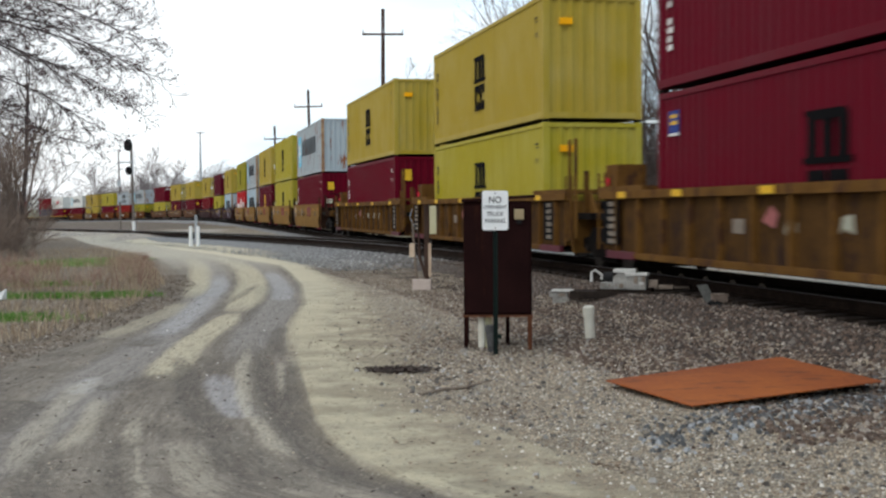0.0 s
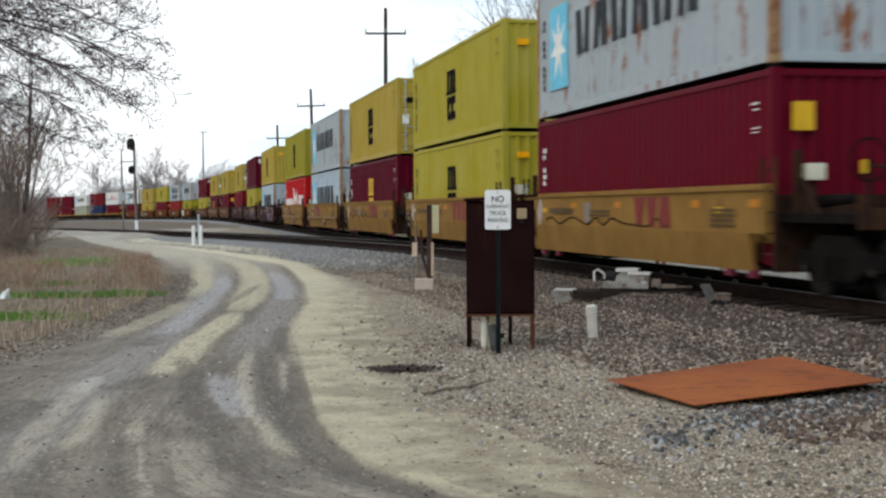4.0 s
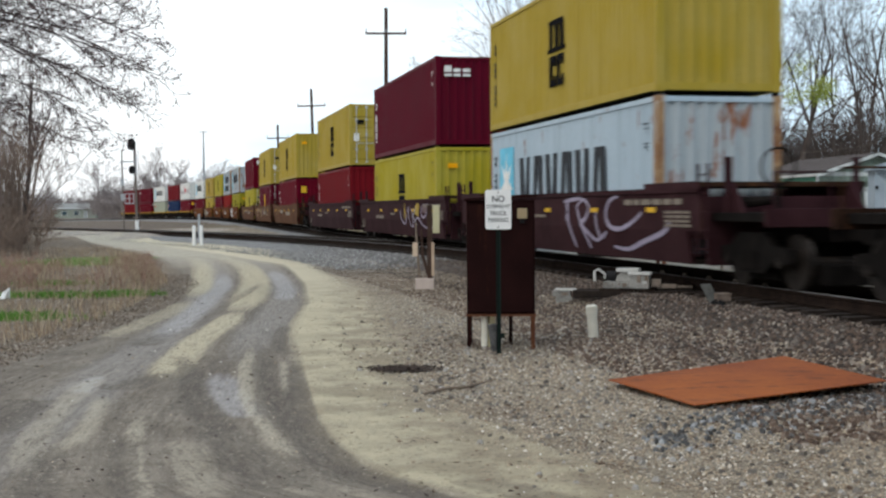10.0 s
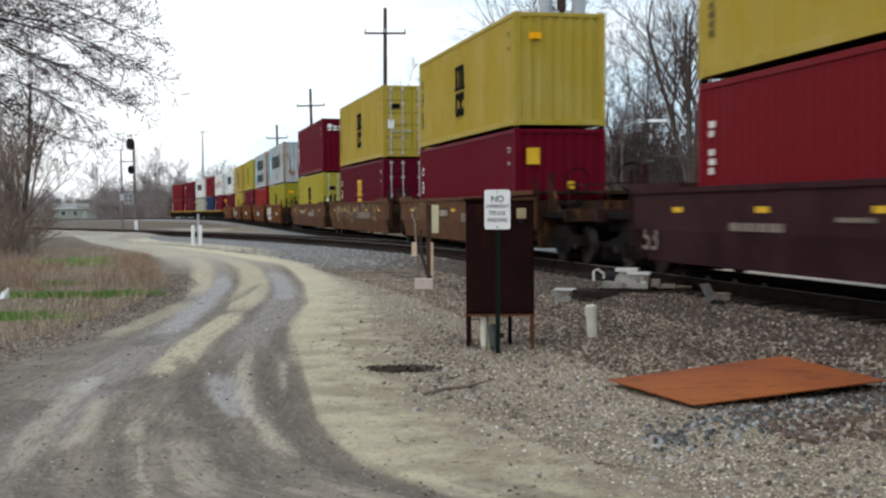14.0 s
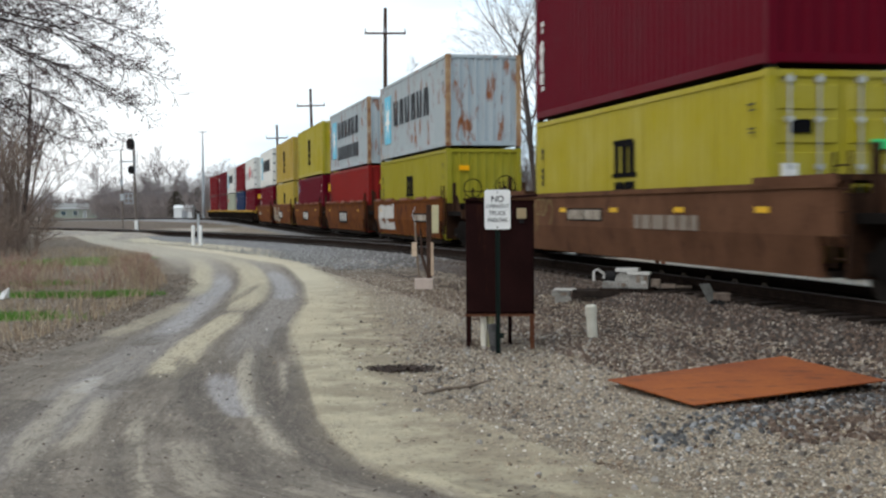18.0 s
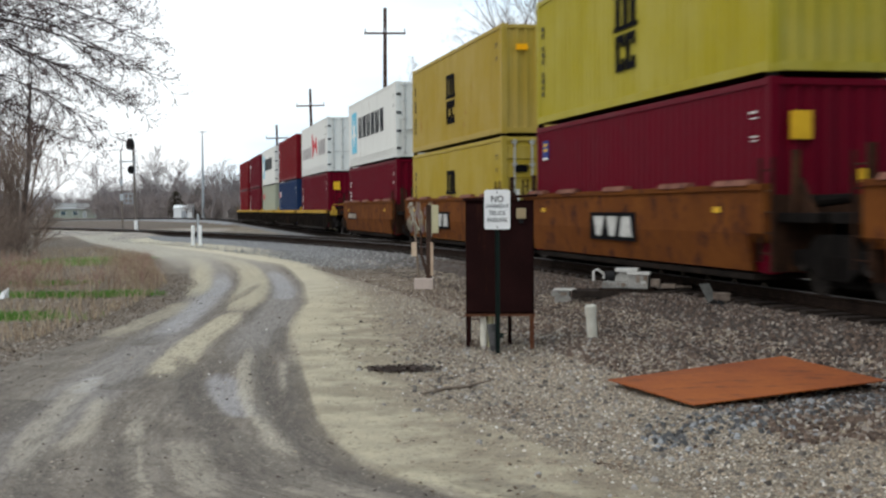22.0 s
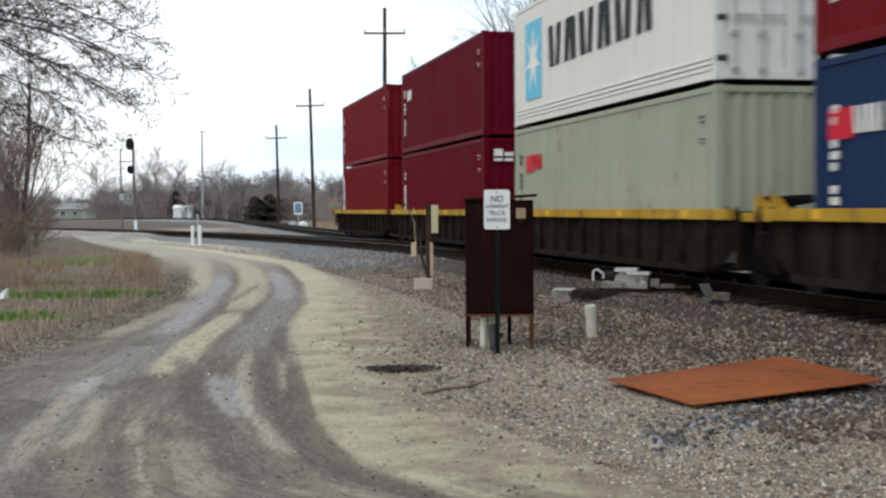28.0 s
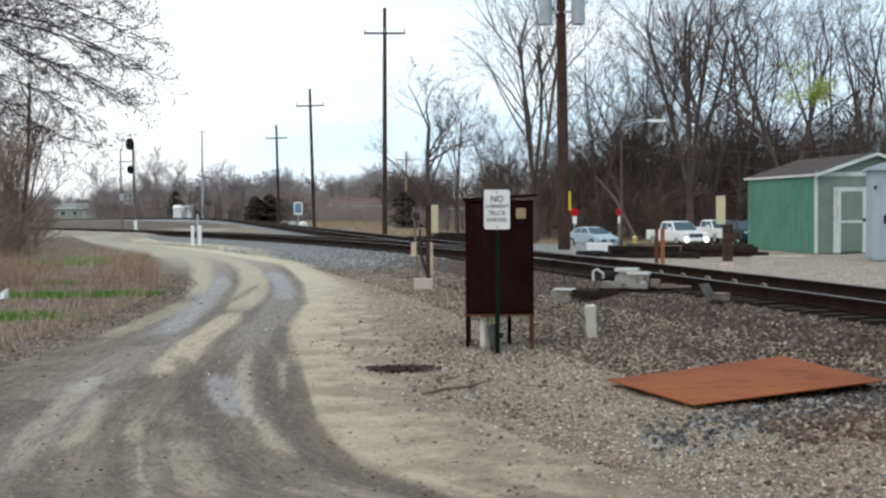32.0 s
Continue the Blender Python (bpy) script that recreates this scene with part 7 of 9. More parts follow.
def bollards():
    for x in (-12.38, -12.02):
        b = thing("bollard", "white painted steel pipe bollard", "bollard", "pair of white bollards", m=pose(x, 63.5, ground_z(x, 63.5)))
        part("pipe", Shape().tube((0, 0, -0.05), (0, 0, 0.96), 0.085, n=14), SIGN_WHITE, b)
        part("cap", Shape().ball((0, 0, 0.96), 0.084, 12, 0.5), SIGN_WHITE, b)
    p = thing("marker_post", "thin pale marker post behind the bollards", "post", m=pose(-12.6, 66, ground_z(-12.6, 66)))
    part("post", Shape().box(-0.06, -0.04, 0, 0.06, 0.04, 1.45), GALV, p, bevel=0.01)


def garden_shed():
    m = pose(12.05, 41.6, 0.22, 0, 0, 7)
    g = thing("shed", "faded green wooden shed with white trim", "shed", m=m)
    green = surface("bright_green_siding", (0.050, 0.175, 0.125), (0.105, 0.255, 0.195), 1.2, 25, 0.8, streak=(1.4, 1.4, 0.15), rust=0.6, rust_color=(0.13, 0.20, 0.165))
    dull = surface("grey_green_siding", (0.145, 0.185, 0.155), (0.19, 0.235, 0.20), 2.0, 25, 0.8)
    trim = surface("chipped_white_trim", (0.46, 0.49, 0.48), (0.62, 0.64, 0.64), 3, 40, 0.7, rust=0.35, rust_color=(0.30, 0.27, 0.22))
    roofing = surface("grey_brown_shingles", (0.055, 0.045, 0.043), (0.10, 0.085, 0.082), 3, 30, 0.95, bump=0.5)
    w, d, eave, ridge = 4.05, 6.05, 2.56, 3.16
    part("skid", Shape().box(0.1, 0.1, -0.14, w - 0.1, d - 0.1, 0.0), TIE_WOOD, g)
    wall = part("side_wall", Shape().box(0, 0.0, 0.0, 0.08, d, eave), green, g, "bright green vertical siding")
    for i in range(20):
        part("batten", Shape().box(-0.012, 0.2 + i * 0.29, 0.05, 0.0, 0.225 + i * 0.29, eave - 0.05), green, wall)
    part("side_wall", Shape().box(w - 0.08, 0, 0, w, d, eave), green, g)
    part("gable_wall", Shape().prism([(0.08, 0), (w - 0.08, 0), (w - 0.08, eave), (w / 2, ridge), (0.08, eave)], "y", 0.0, 0.08), dull, g, "grey-green gable end")
    part("rear_wall", Shape().prism([(0.08, 0), (w - 0.08, 0), (w - 0.08, eave), (w / 2, ridge), (0.08, eave)], "y", d - 0.08, d), dull, g)
    for e in (-1, 1):
        x0, x1 = (w / 2, -0.06) if e < 0 else (w / 2, w + 0.06)
        roof = part("roof_slope", Shape().prism([(x0, ridge + 0.02), (x1, eave - 0.06), (x1, eave + 0.02), (x0, ridge + 0.10)], "y", -0.2, d + 0.2), roofing, g)
        for i in range(7):
            u = (i + 0.5) / 7
            zz = ridge + 0.10 + (eave + 0.02 - ridge - 0.10) * u
            part("shingle_course", Shape().box(x0 + (x1 - x0) * u - 0.02, -0.2, zz - 0.02, x0 + (x1 - x0) * u + 0.02, d + 0.2, zz + 0.012), roofing, roof)
        part("rake_board", Shape().prism([(x0, ridge + 0.0), (x1, eave - 0.09), (x1, eave + 0.02), (x0, ridge + 0.10)], "y", -0.235, -0.20), trim, g, "white rake board")
    part("fascia", Shape().box(-0.085, -0.2, eave - 0.06, -0.06, d + 0.2, eave + 0.02), trim, g)
    part("band_board", Shape().box(0.0, -0.03, eave - 0.06, w, 0.0, eave + 0.08), trim, g)
    for x in (-0.02, w - 0.08):
        part("corner_board", Shape().box(x, -0.025, 0, x + 0.11, 0.0, eave - 0.06), trim, g)
    dr = part("door", Shape().box(0.86, -0.05, 0.06, 1.60, -0.004, 2.0), dull, g, "grey-green door with white frame")
    part("door_frame", Shape().box(0.62, -0.06, 0.0, 0.86, -0.002, 2.12).box(1.60, -0.06, 0.0, 1.76, -0.002, 2.12).box(0.62, -0.065, 2.0, 1.76, -0.002, 2.14), trim, dr)
    part("door_rail", Shape().box(0.86, -0.058, 0.98, 1.60, -0.05, 1.06), trim, dr)
    part("latch", Shape().box(1.60, -0.075, 1.02, 1.70, -0.06, 1.12), BLACK_PAINT, dr)


def signal_bungalow():
    m = pose(11.86, 35.4, ground_z(11.86, 35.4), 0, 0, -14)
    b = thing("equipment_house", "pale blue-grey metal equipment house with a peaked cap", "equipment house", m=m)
    blue = surface("pale_blue_grey_sheet", (0.30, 0.36, 0.42), (0.37, 0.43, 0.49), 2, 30, 0.6, 0.1, 0.1)
    w, h = 1.9, 2.55
    part("body", Shape().box(0, 0, 0.06, w, 2.4, h), blue, b, bevel=0.01)
    part("base", Shape().box(0.05, 0.05, -0.1, w - 0.05, 2.35, 0.06), GALV, b)
    part("roof", Shape().prism([(-0.12, h - 0.02), (w + 0.12, h - 0.02), (w + 0.12, h + 0.06), (w / 2, h + 0.42), (-0.12, h + 0.06)], "y", -0.15, 2.5), blue, b, bevel=0.006)
    d = part("door", Shape().box(0.24, -0.03, 0.12, w - 0.24, -0.002, 2.2), blue, b, bevel=0.005)
    part("drip_rail", Shape().box(0.22, -0.05, 2.2, w - 0.22, 0.0, 2.24), GALV, b)
    part("door_handle", Shape().box(0.28, -0.075, 1.06, 0.36, -0.03, 1.30), BLACK_PAINT, d, bevel=0.008)
    for i in range(8):
        part("vent_slat", Shape().box(0.52, -0.042, 0.32 + i * 0.06, 0.78, -0.03, 0.355 + i * 0.06), GALV, d)
    part("wall_lamp", Shape().box(0.02, -0.06, 2.02, 0.09, -0.002, 2.10), BLACK_PAINT, b)


def track_posts():
    p = thing("cable_marker", "cream plastic marker box on a dark wooden post", "marker", m=stand(8.05, 36.8))
    part("post", Shape().box(-0.02, -0.1, -0.05, 0.24, 0.1, 1.05), WOOD_POLE, p, bevel=0.012)
    part("crosspiece", Shape().box(-0.02, -0.14, 0.62, 0.42, -0.08, 0.80), WOOD_POLE, p)
    part("bent_wire", Shape().chain([(0.2, 0, 1.0), (0.42, 0, 1.25), (0.5, 0, 1.12)], [0.014] * 3, 5), LEG_RUST, p)
    part("marker_box", Shape().box(-0.22, -0.14, 1.05, 0.02, 0.02, 1.86), CREAM, p, "cream plastic box", bevel=0.015)
    p = thing("steel_post", "orange-brown rusted steel post pair", "post", m=stand(5.60, 33.2))
    part("post", Shape().box(-0.12, -0.03, -0.05, -0.03, 0.03, 1.02), LEG_RUST, p, bevel=0.008)
    part("post", Shape().box(0.03, -0.03, -0.05, 0.13, 0.03, 1.0), surface("orange_primer", (0.22, 0.075, 0.035), (0.32, 0.13, 0.06), 4, 40, 0.8), p, bevel=0.008)
    p = thing("plastic_bin", "white weathered crate beside the rails", "crate", m=stand(5.0, 41.2))
    part("body", Shape().prism([(-0.34, 0.06), (0.34, 0.06), (0.42, 0.42), (-0.40, 0.42)], "y", -0.2, 0.2), SIGN_WHITE, p, bevel=0.02)
    for x in (-0.72, 0.42):
        part("support", Shape().box(x, -0.1, -0.02, x + 0.18, 0.1, 0.40), GALV, p, bevel=0.01)
    p = thing("concrete_block", "pale concrete block in the gravel", "concrete block", m=stand(7.05, 31.9))
    part("block", Shape().box(-0.16, -0.14, -0.05, 0.16, 0.14, 0.14), CONCRETE, p, bevel=0.02)
    p = thing("plank", "pale plank lying before the shed", "plank", m=stand(10.0, 38.6, 6))
    part("board", Shape().box(-0.7, -0.12, 0.0, 0.9, 0.12, 0.07), surface("bleached_board", (0.45, 0.42, 0.34), (0.56, 0.52, 0.44), 4, 40, 0.8), p, bevel=0.01)
    red = plain("red_reflective_sheet", (0.42, 0.006, 0.012), 0.5)
    for x, y, lab in ((9.75, 95, "round red board over a white plate on a thin post"), (13.1, 95, "round red board over a white plate on a brown post")):
        s = thing("stop_board", lab, "sign", "red stop boards", m=stand(x, y))
        part("post", Shape().box(-0.05, -0.03, 0, 0.05, 0.03, 2.0) if x < 10 else Shape().box(-0.16, -0.06, 0, 0.10, 0.06, 2.0), GALV if x < 10 else WOOD_GREY, s)
        part("disc", Shape().prism([(0.30 * math.cos(a), 2.48 + 0.30 * math.sin(a)) for a in (k * math.tau / 20 for k in range(20))], "y", -0.07, -0.04), red, s, "red round board")
        part("plate", Shape().box(-0.16, -0.07, 1.62, 0.16, -0.04, 2.16), SIGN_WHITE, s, "white plate")
    p = thing("hydrant", "small yellow hydrant in the grass", "hydrant", m=stand(14.2, 95))
    part("barrel", Shape().tube((0, 0, 0), (0, 0, 0.55), 0.17, n=12), plain("hydrant_yellow", (0.55, 0.38, 0.10)), p)
    part("bonnet", Shape().ball((0, 0, 0.55), 0.19, 12, 0.9), plain("hydrant_cap", (0.62, 0.50, 0.22)), p)
    p = thing("notice_board", "blue notice on a white board and post", "sign", m=stand(-12.6, 112))
    part("post", Shape().box(-0.05, -0.03, 0, 0.05, 0.03, 1.2), GALV, p)
    part("board", Shape().box(-0.38, -0.05, 1.1, 0.38, -0.02, 2.2), SIGN_WHITE, p)
    part("notice", Shape().box(-0.28, -0.06, 1.25, 0.28, -0.05, 2.08), plain("faded_blue", (0.16, 0.25, 0.38)), p)
    for x, r, lab, mt in ((-12.3, 0.42, "white rounded tank half hidden by the bank", SIGN_WHITE), (-13.2, 0.36, "pale grey rounded tank", GALV)):
        p = thing("tank", lab, "tank", m=stand(x, 113))
        part("shell", Shape().ball((0, 0, 0.22), r, 14, 0.75), mt, p, smooth=True)
        part("foot", Shape().box(-r * 0.7, -0.15, -0.05, r * 0.7, 0.15, 0.08), CONCRETE, p)
    lit = thing("scrap_paper", "crumpled white paper in the verge", "litter", m=stand(-8.78, 25.5))
    part("sheet", Shape().add([(-0.10, 0, 0.0), (0.12, 0.05, 0.02), (0.14, -0.02, 0.24), (-0.03, 0.06, 0.15), (0.05, -0.10, 0.02)], [(0, 1, 3), (1, 2, 3), (0, 4, 1), (4, 2, 1)]), SIGN_WHITE, lit)


TYRE, RIM = plain("tyre_rubber", (0.018, 0.018, 0.019), 0.85), plain("alloy_rim", (0.42, 0.43, 0.45), 0.4, 0.5)
HEADLIGHT = glow("lit_headlight", (1.0, 0.97, 0.88), 6.0)
LAMP_CLEAR = plain("clear_lamp_glass", (0.55, 0.57, 0.58), 0.15)
TAIL_RED = plain("red_lamp_glass", (0.30, 0.01, 0.01), 0.25)


def wheel_set(v, places, r):
    for x, y in places:
        w = part("wheel", Shape().tube((x, y - 0.10, r), (x, y + 0.10, r), r, n=20), TYRE, v, bevel=0.02)
        part("rim", Shape().tube((x, y - 0.112, r), (x, y + 0.112, r), r * 0.62, n=14), RIM, w)


def car_body(v, coat, lower, upper, half, inset, glass):
    """A car from its side outlines: the lower shell and a cabin that leans in, with windows set on it."""
    part("body", Shape().prism(lower, "y", -half, half), coat, v, bevel=0.07)
    sh, n = Shape(), len(upper)
    zs = [p[1] for p in upper]
    lo, hi = min(zs), max(zs)
    pts = []
    for e in (-1, 1):
        pts += [(x, e * (half - 0.06 - inset * (z - lo) / (hi - lo)), z) for x, z in upper]
    fs = [(i, (i + 1) % n, n + (i + 1) % n, n + i) for i in range(n)] + [tuple(range(n - 1, -1, -1)), tuple(range(n, 2 * n))]
    part("cabin", sh.add(pts, fs), coat, v, bevel=0.05)
    for name, outline in glass:
        for e in (-1, 1):
            q = [(x, e * (half - 0.045 - inset * (z - lo) / (hi - lo)), z) for x, z in outline]
            part(name, Shape().add(q + [(a, b - e * 0.02, c) for a, b, c in q], [tuple(range(len(q)))] + [(i, (i + 1) % len(q), len(q) + (i + 1) % len(q), len(q) + i) for i in range(len(q))]), GLASS_DARK, v)


def screen(v, name, x0, z0, x1, z1, w0, w1, lift=0.035):
    d = Vector((z1 - z0, 0, x0 - x1)).normalized() * lift
    if d.z < 0:
        d = -d
    part(name, Shape().add([(x0 + d.x, -w0, z0 + d.z), (x0 + d.x, w0, z0 + d.z), (x1 + d.x, w1, z1 + d.z), (x1 + d.x, -w1, z1 + d.z)], [(0, 1, 2, 3)]), GLASS_DARK, v)


def sedan(x, y, turn, coat, label):
    v = thing("car", label, "car", "parked vehicles", m=stand(x, y, turn))
    lower = [(-2.2, 0.30), (2.15, 0.28), (2.22, 0.55), (2.10, 0.72), (1.15, 0.92), (-1.6, 0.98), (-2.2, 0.92), (-2.28, 0.55)]
    upper = [(-1.95, 0.95), (1.20, 0.90), (0.35, 1.36), (-0.35, 1.44), (-1.05, 1.38)]
    car_body(v, coat, lower, upper, 0.88, 0.22, (("side_window", [(-1.45, 1.00), (-0.30, 1.00), (-0.35, 1.36), (-1.00, 1.32)]), ("side_window", [(-0.22, 1.00), (0.85, 0.98), (0.30, 1.30), (-0.27, 1.36)])))
    screen(v, "windscreen", 1.12, 0.94, 0.38, 1.34, 0.76, 0.62)
    screen(v, "rear_window", -1.85, 1.0, -1.10, 1.36, 0.74, 0.62)
    wheel_set(v, [(1.38, -0.82), (1.38, 0.82), (-1.35, -0.82), (-1.35, 0.82)], 0.32)
    for e in (-1, 1):
        part("headlight", Shape().box(1.98, e * 0.62 - 0.17, 0.60, 2.17, e * 0.62 + 0.17, 0.73), LAMP_CLEAR, v, bevel=0.03)
        part("mirror", Shape().box(0.78, e * 0.98 - 0.09, 0.94, 0.92, e * 0.98 + 0.09, 1.06), coat, v, bevel=0.03)
    part("grille", Shape().box(2.16, -0.5, 0.40, 2.225, 0.5, 0.56), BLACK_PAINT, v)
    part("number_plate", Shape().box(2.215, -0.16, 0.42, 2.235, 0.16, 0.52), SIGN_WHITE, v)


def pickup(x, y, turn, coat, label, lit):
    v = thing("pickup_truck", label, "pickup truck", "parked vehicles", m=stand(x, y, turn))
    lower = [(-2.75, 0.50), (2.6, 0.45), (2.72, 0.75), (2.66, 1.05), (1.35, 1.16), (-0.95, 1.20), (-2.75, 1.20)]
    upper = [(-0.92, 1.16), (1.42, 1.12), (0.72, 1.76), (0.0, 1.82), (-0.75, 1.80)]
    car_body(v, coat, lower, upper, 0.98, 0.20, (("side_window", [(-0.70, 1.24), (0.05, 1.24), (0.02, 1.70), (-0.62, 1.70)]), ("side_window", [(0.15, 1.24), (1.08, 1.22), (0.62, 1.68), (0.12, 1.70)])))
    part("bed_liner", Shape().box(-2.65, -0.82, 1.195, -1.05, 0.82, 1.205), BLACK_PAINT, v)
    screen(v, "windscreen", 1.34, 1.16, 0.74, 1.73, 0.84, 0.70)
    wheel_set(v, [(1.75, -0.88), (1.75, 0.88), (-1.75, -0.88), (-1.75, 0.88)], 0.40)
    part("grille", Shape().box(2.66, -0.52, 0.72, 2.735, 0.52, 1.0), RIM, v)
    for y0 in (-0.34, 0.0, 0.34):
        part("grille_opening", Shape().box(2.72, y0 - 0.13, 0.76, 2.745, y0 + 0.13, 0.95), BLACK_PAINT, v)
    part("bumper", Shape().box(2.62, -0.95, 0.46, 2.82, 0.95, 0.66), coat, v, bevel=0.04)
    part("number_plate", Shape().box(2.81, -0.16, 0.50, 2.83, 0.16, 0.60), SIGN_WHITE, v)
    for e in (-1, 1):
        part("headlight", Shape().box(2.56, e * 0.76 - 0.17, 0.74, 2.74, e * 0.76 + 0.17, 0.98), LAMP_CLEAR, v, bevel=0.03)
        if lit:
            part("fog_lamp", Shape().ball((2.80, e * 0.76, 0.56), 0.15, 12), HEADLIGHT, v, "lit white lamp")
        part("mirror", Shape().box(0.95, e * 1.12 - 0.11, 1.18, 1.10, e * 1.12 + 0.11, 1.42), coat, v, bevel=0.03)


def suv(x, y, turn, coat, label):
    v = thing("car", label, "car", "parked vehicles", m=stand(x, y, turn))
    lower = [(-2.2, 0.42), (2.2, 0.40), (2.3, 0.80), (2.2, 1.05), (1.2, 1.15), (-2.25, 1.18), (-2.3, 0.6)]
    upper = [(-2.2, 1.14), (1.28, 1.10), (0.6, 1.70), (-0.2, 1.78), (-1.95, 1.74)]
    car_body(v, coat, lower, upper, 0.93, 0.16, (("side_window", [(-1.95, 1.22), (-0.30, 1.22), (-0.3, 1.66), (-1.8, 1.64)]), ("side_window", [(-0.2, 1.22), (0.95, 1.2), (0.55, 1.60), (-0.2, 1.66)])))
    screen(v, "windscreen", 1.22, 1.13, 0.64, 1.67, 0.80, 0.70)
    wheel_set(v, [(1.45, -0.85), (1.45, 0.85), (-1.4, -0.85), (-1.4, 0.85)], 0.37)
    for e in (-1, 1):
        part("headlight", Shape().box(2.08, e * 0.66 - 0.16, 0.82, 2.27, e * 0.66 + 0.16, 0.98), LAMP_CLEAR, v, bevel=0.03)


def parked_vehicles():
    sedan(10.7, 92.0, -66, plain("ice_blue_paint", (0.36, 0.47, 0.55), 0.3), "ice-blue sedan parked on the street behind the line")
    white = plain("white_car_paint", (0.76, 0.78, 0.79), 0.3)
    pickup(16.4, 90.0, -72, white, "white pickup truck with its lamps lit", True)
    pickup(21.0, 99.0, -74, white, "white pickup truck half hidden by a post", False)
    suv(22.4, 96.0, -80, plain("dark_teal_paint", (0.02, 0.045, 0.05), 0.3), "dark teal car half hidden by a post")


def far_house(x, y, w, d, h, rise, wall, roof, turn, label, windows, over=0.5):
    b = thing("house", label, "house", "distant houses", m=stand(x, y, turn))
    part("wall", Shape().box(-w / 2, 0, 0, w / 2, d, h), wall, b)
    part("roof", Shape().prism([(-over * 0.8, h - 0.1), (d + over * 0.8, h - 0.1), (d / 2, h + rise)], "x", -w / 2 - over, w / 2 + over), roof, b)
    part("fascia", Shape().box(-w / 2 - over, -over * 0.8 - 0.06, h - 0.28, w / 2 + over, -over * 0.8, h - 0.05), SIGN_WHITE, b)
    for wx, wz, ww, wh, kind in windows:
        o = part(kind, Shape().box(wx - ww / 2, -0.06, wz, wx + ww / 2, 0.0, wz + wh), GLASS_DARK if kind == "window" else GALV, b)
        part("frame", Shape().box(wx - ww / 2 - 0.08, -0.08, wz - 0.08, wx - ww / 2, 0, wz + wh + 0.08).box(wx + ww / 2, -0.08, wz - 0.08, wx + ww / 2 + 0.08, 0, wz + wh + 0.08).box(wx - ww / 2, -0.08, wz + wh, wx + ww / 2, 0, wz + wh + 0.08), SIGN_WHITE, o)


def distant_buildings():
    pale_green = surface("pale_green_wall", (0.26, 0.29, 0.25), (0.32, 0.35, 0.30), 1, 12, 0.85)
    grey_roof = surface("grey_low_roof", (0.20, 0.20, 0.20), (0.28, 0.28, 0.27), 1, 10, 0.9)
    buff = surface("buff_wall", (0.13, 0.11, 0.075), (0.20, 0.17, 0.12), 1, 12, 0.9)
    slate = surface("blue_grey_wall", (0.24, 0.26, 0.30), (0.32, 0.34, 0.38), 1, 12, 0.9)
    brown_roof = surface("rust_brown_roof", (0.11, 0.065, 0.055), (0.17, 0.10, 0.085), 1, 10, 0.9)
    far_house(-109, 379, 12.0, 8, 3.0, 1.4, pale_green, grey_roof, 4, "low pale green house with a shallow grey roof", ((-3, 0.9, 1.4, 1.1, "window"), (0.5, 0.9, 1.4, 1.1, "window"), (3.2, 0, 0.9, 2.0, "door")))
    far_house(-51.9, 256, 3.6, 3, 2.5, 0.5, SIGN_WHITE, SIGN_WHITE, 2, "small white shed with a pale green door", ((0.35, 0, 1.2, 1.9, "door"),), 0.10)
    far_house(-15.6, 225, 8.4, 8, 2.7, 1.2, buff, brown_roof, 3, "low buff house with a rust-brown roof behind trees", ((-2.6, 0.9, 1.3, 1.1, "window"), (0.2, 0.6, 1.1, 1.5, "window"), (2.6, 0.9, 1.3, 1.1, "window")))
    far_house(5.5, 215, 8.0, 7, 3.2, 1.6, slate, brown_roof, -4, "blue-grey house behind bare trees", ((-2.0, 1.0, 1.2, 1.2, "window"), (1.8, 1.0, 1.2, 1.2, "window")))


relay_cabinet()
parking_sign()
vent_pipe()
steel_plate()
fallen_stick()
junction_post()
switch_machine()
rail_bond_box()
tie_pile()
build_poles()
signal_mast()
bollards()
garden_shed()
signal_bungalow()
track_posts()
parked_vehicles()
distant_buildings()


# ---- trees and undergrowth ----
BARK = surface("grey_brown_bark", (0.034, 0.026, 0.026), (0.082, 0.066, 0.066), 3, 30, 0.95, bump=0.7, depth=0.03, streak=(5, 5, 0.4))
# Distance haze is put into the paler colours of the far bark and brush.
BARK_FAR = surface("haze_tinted_bark", (0.17, 0.146, 0.144), (0.27, 0.237, 0.233), 0.5, 6, 0.95, bump=0)
BARK_MID = surface("mid_grey_bark", (0.055, 0.042, 0.037), (0.108, 0.087, 0.079), 1.0, 10, 0.95, bump=0)
BRUSH_FAR = surface("haze_tinted_brush", (0.20, 0.168, 0.160), (0.33, 0.282, 0.265), 0.2, 3, 0.95, bump=0)
BRUSH_DARK = surface("dark_tangled_twigs", (0.074, 0.055, 0.047), (0.150, 0.115, 0.099), 0.4, 6, 0.95, bump=0)
BRUSH_BROWN = surface("tangled_brown_twigs", (0.115, 0.082, 0.066), (0.215, 0.160, 0.130), 0.4, 6, 0.95, bump=0)
BUD = surface("red_brown_buds", (0.060, 0.034, 0.034), (0.12, 0.075, 0.068), 30, 80, 0.8, bump=0)
SPRIG = surface("yellow_green_new_leaves", (0.22, 0.27, 0.04), (0.36, 0.40, 0.08), 8, 30, 0.7, bump=0)
NEEDLE = surface("dark_conifer_needles", (0.030, 0.026, 0.018), (0.074, 0.060, 0.040), 3, 20, 0.9, bump=0)
DRY = stone_mat("dry_weeds", (0.21, 0.135, 0.090), (0.40, 0.30, 0.20), (0.56, 0.46, 0.32))
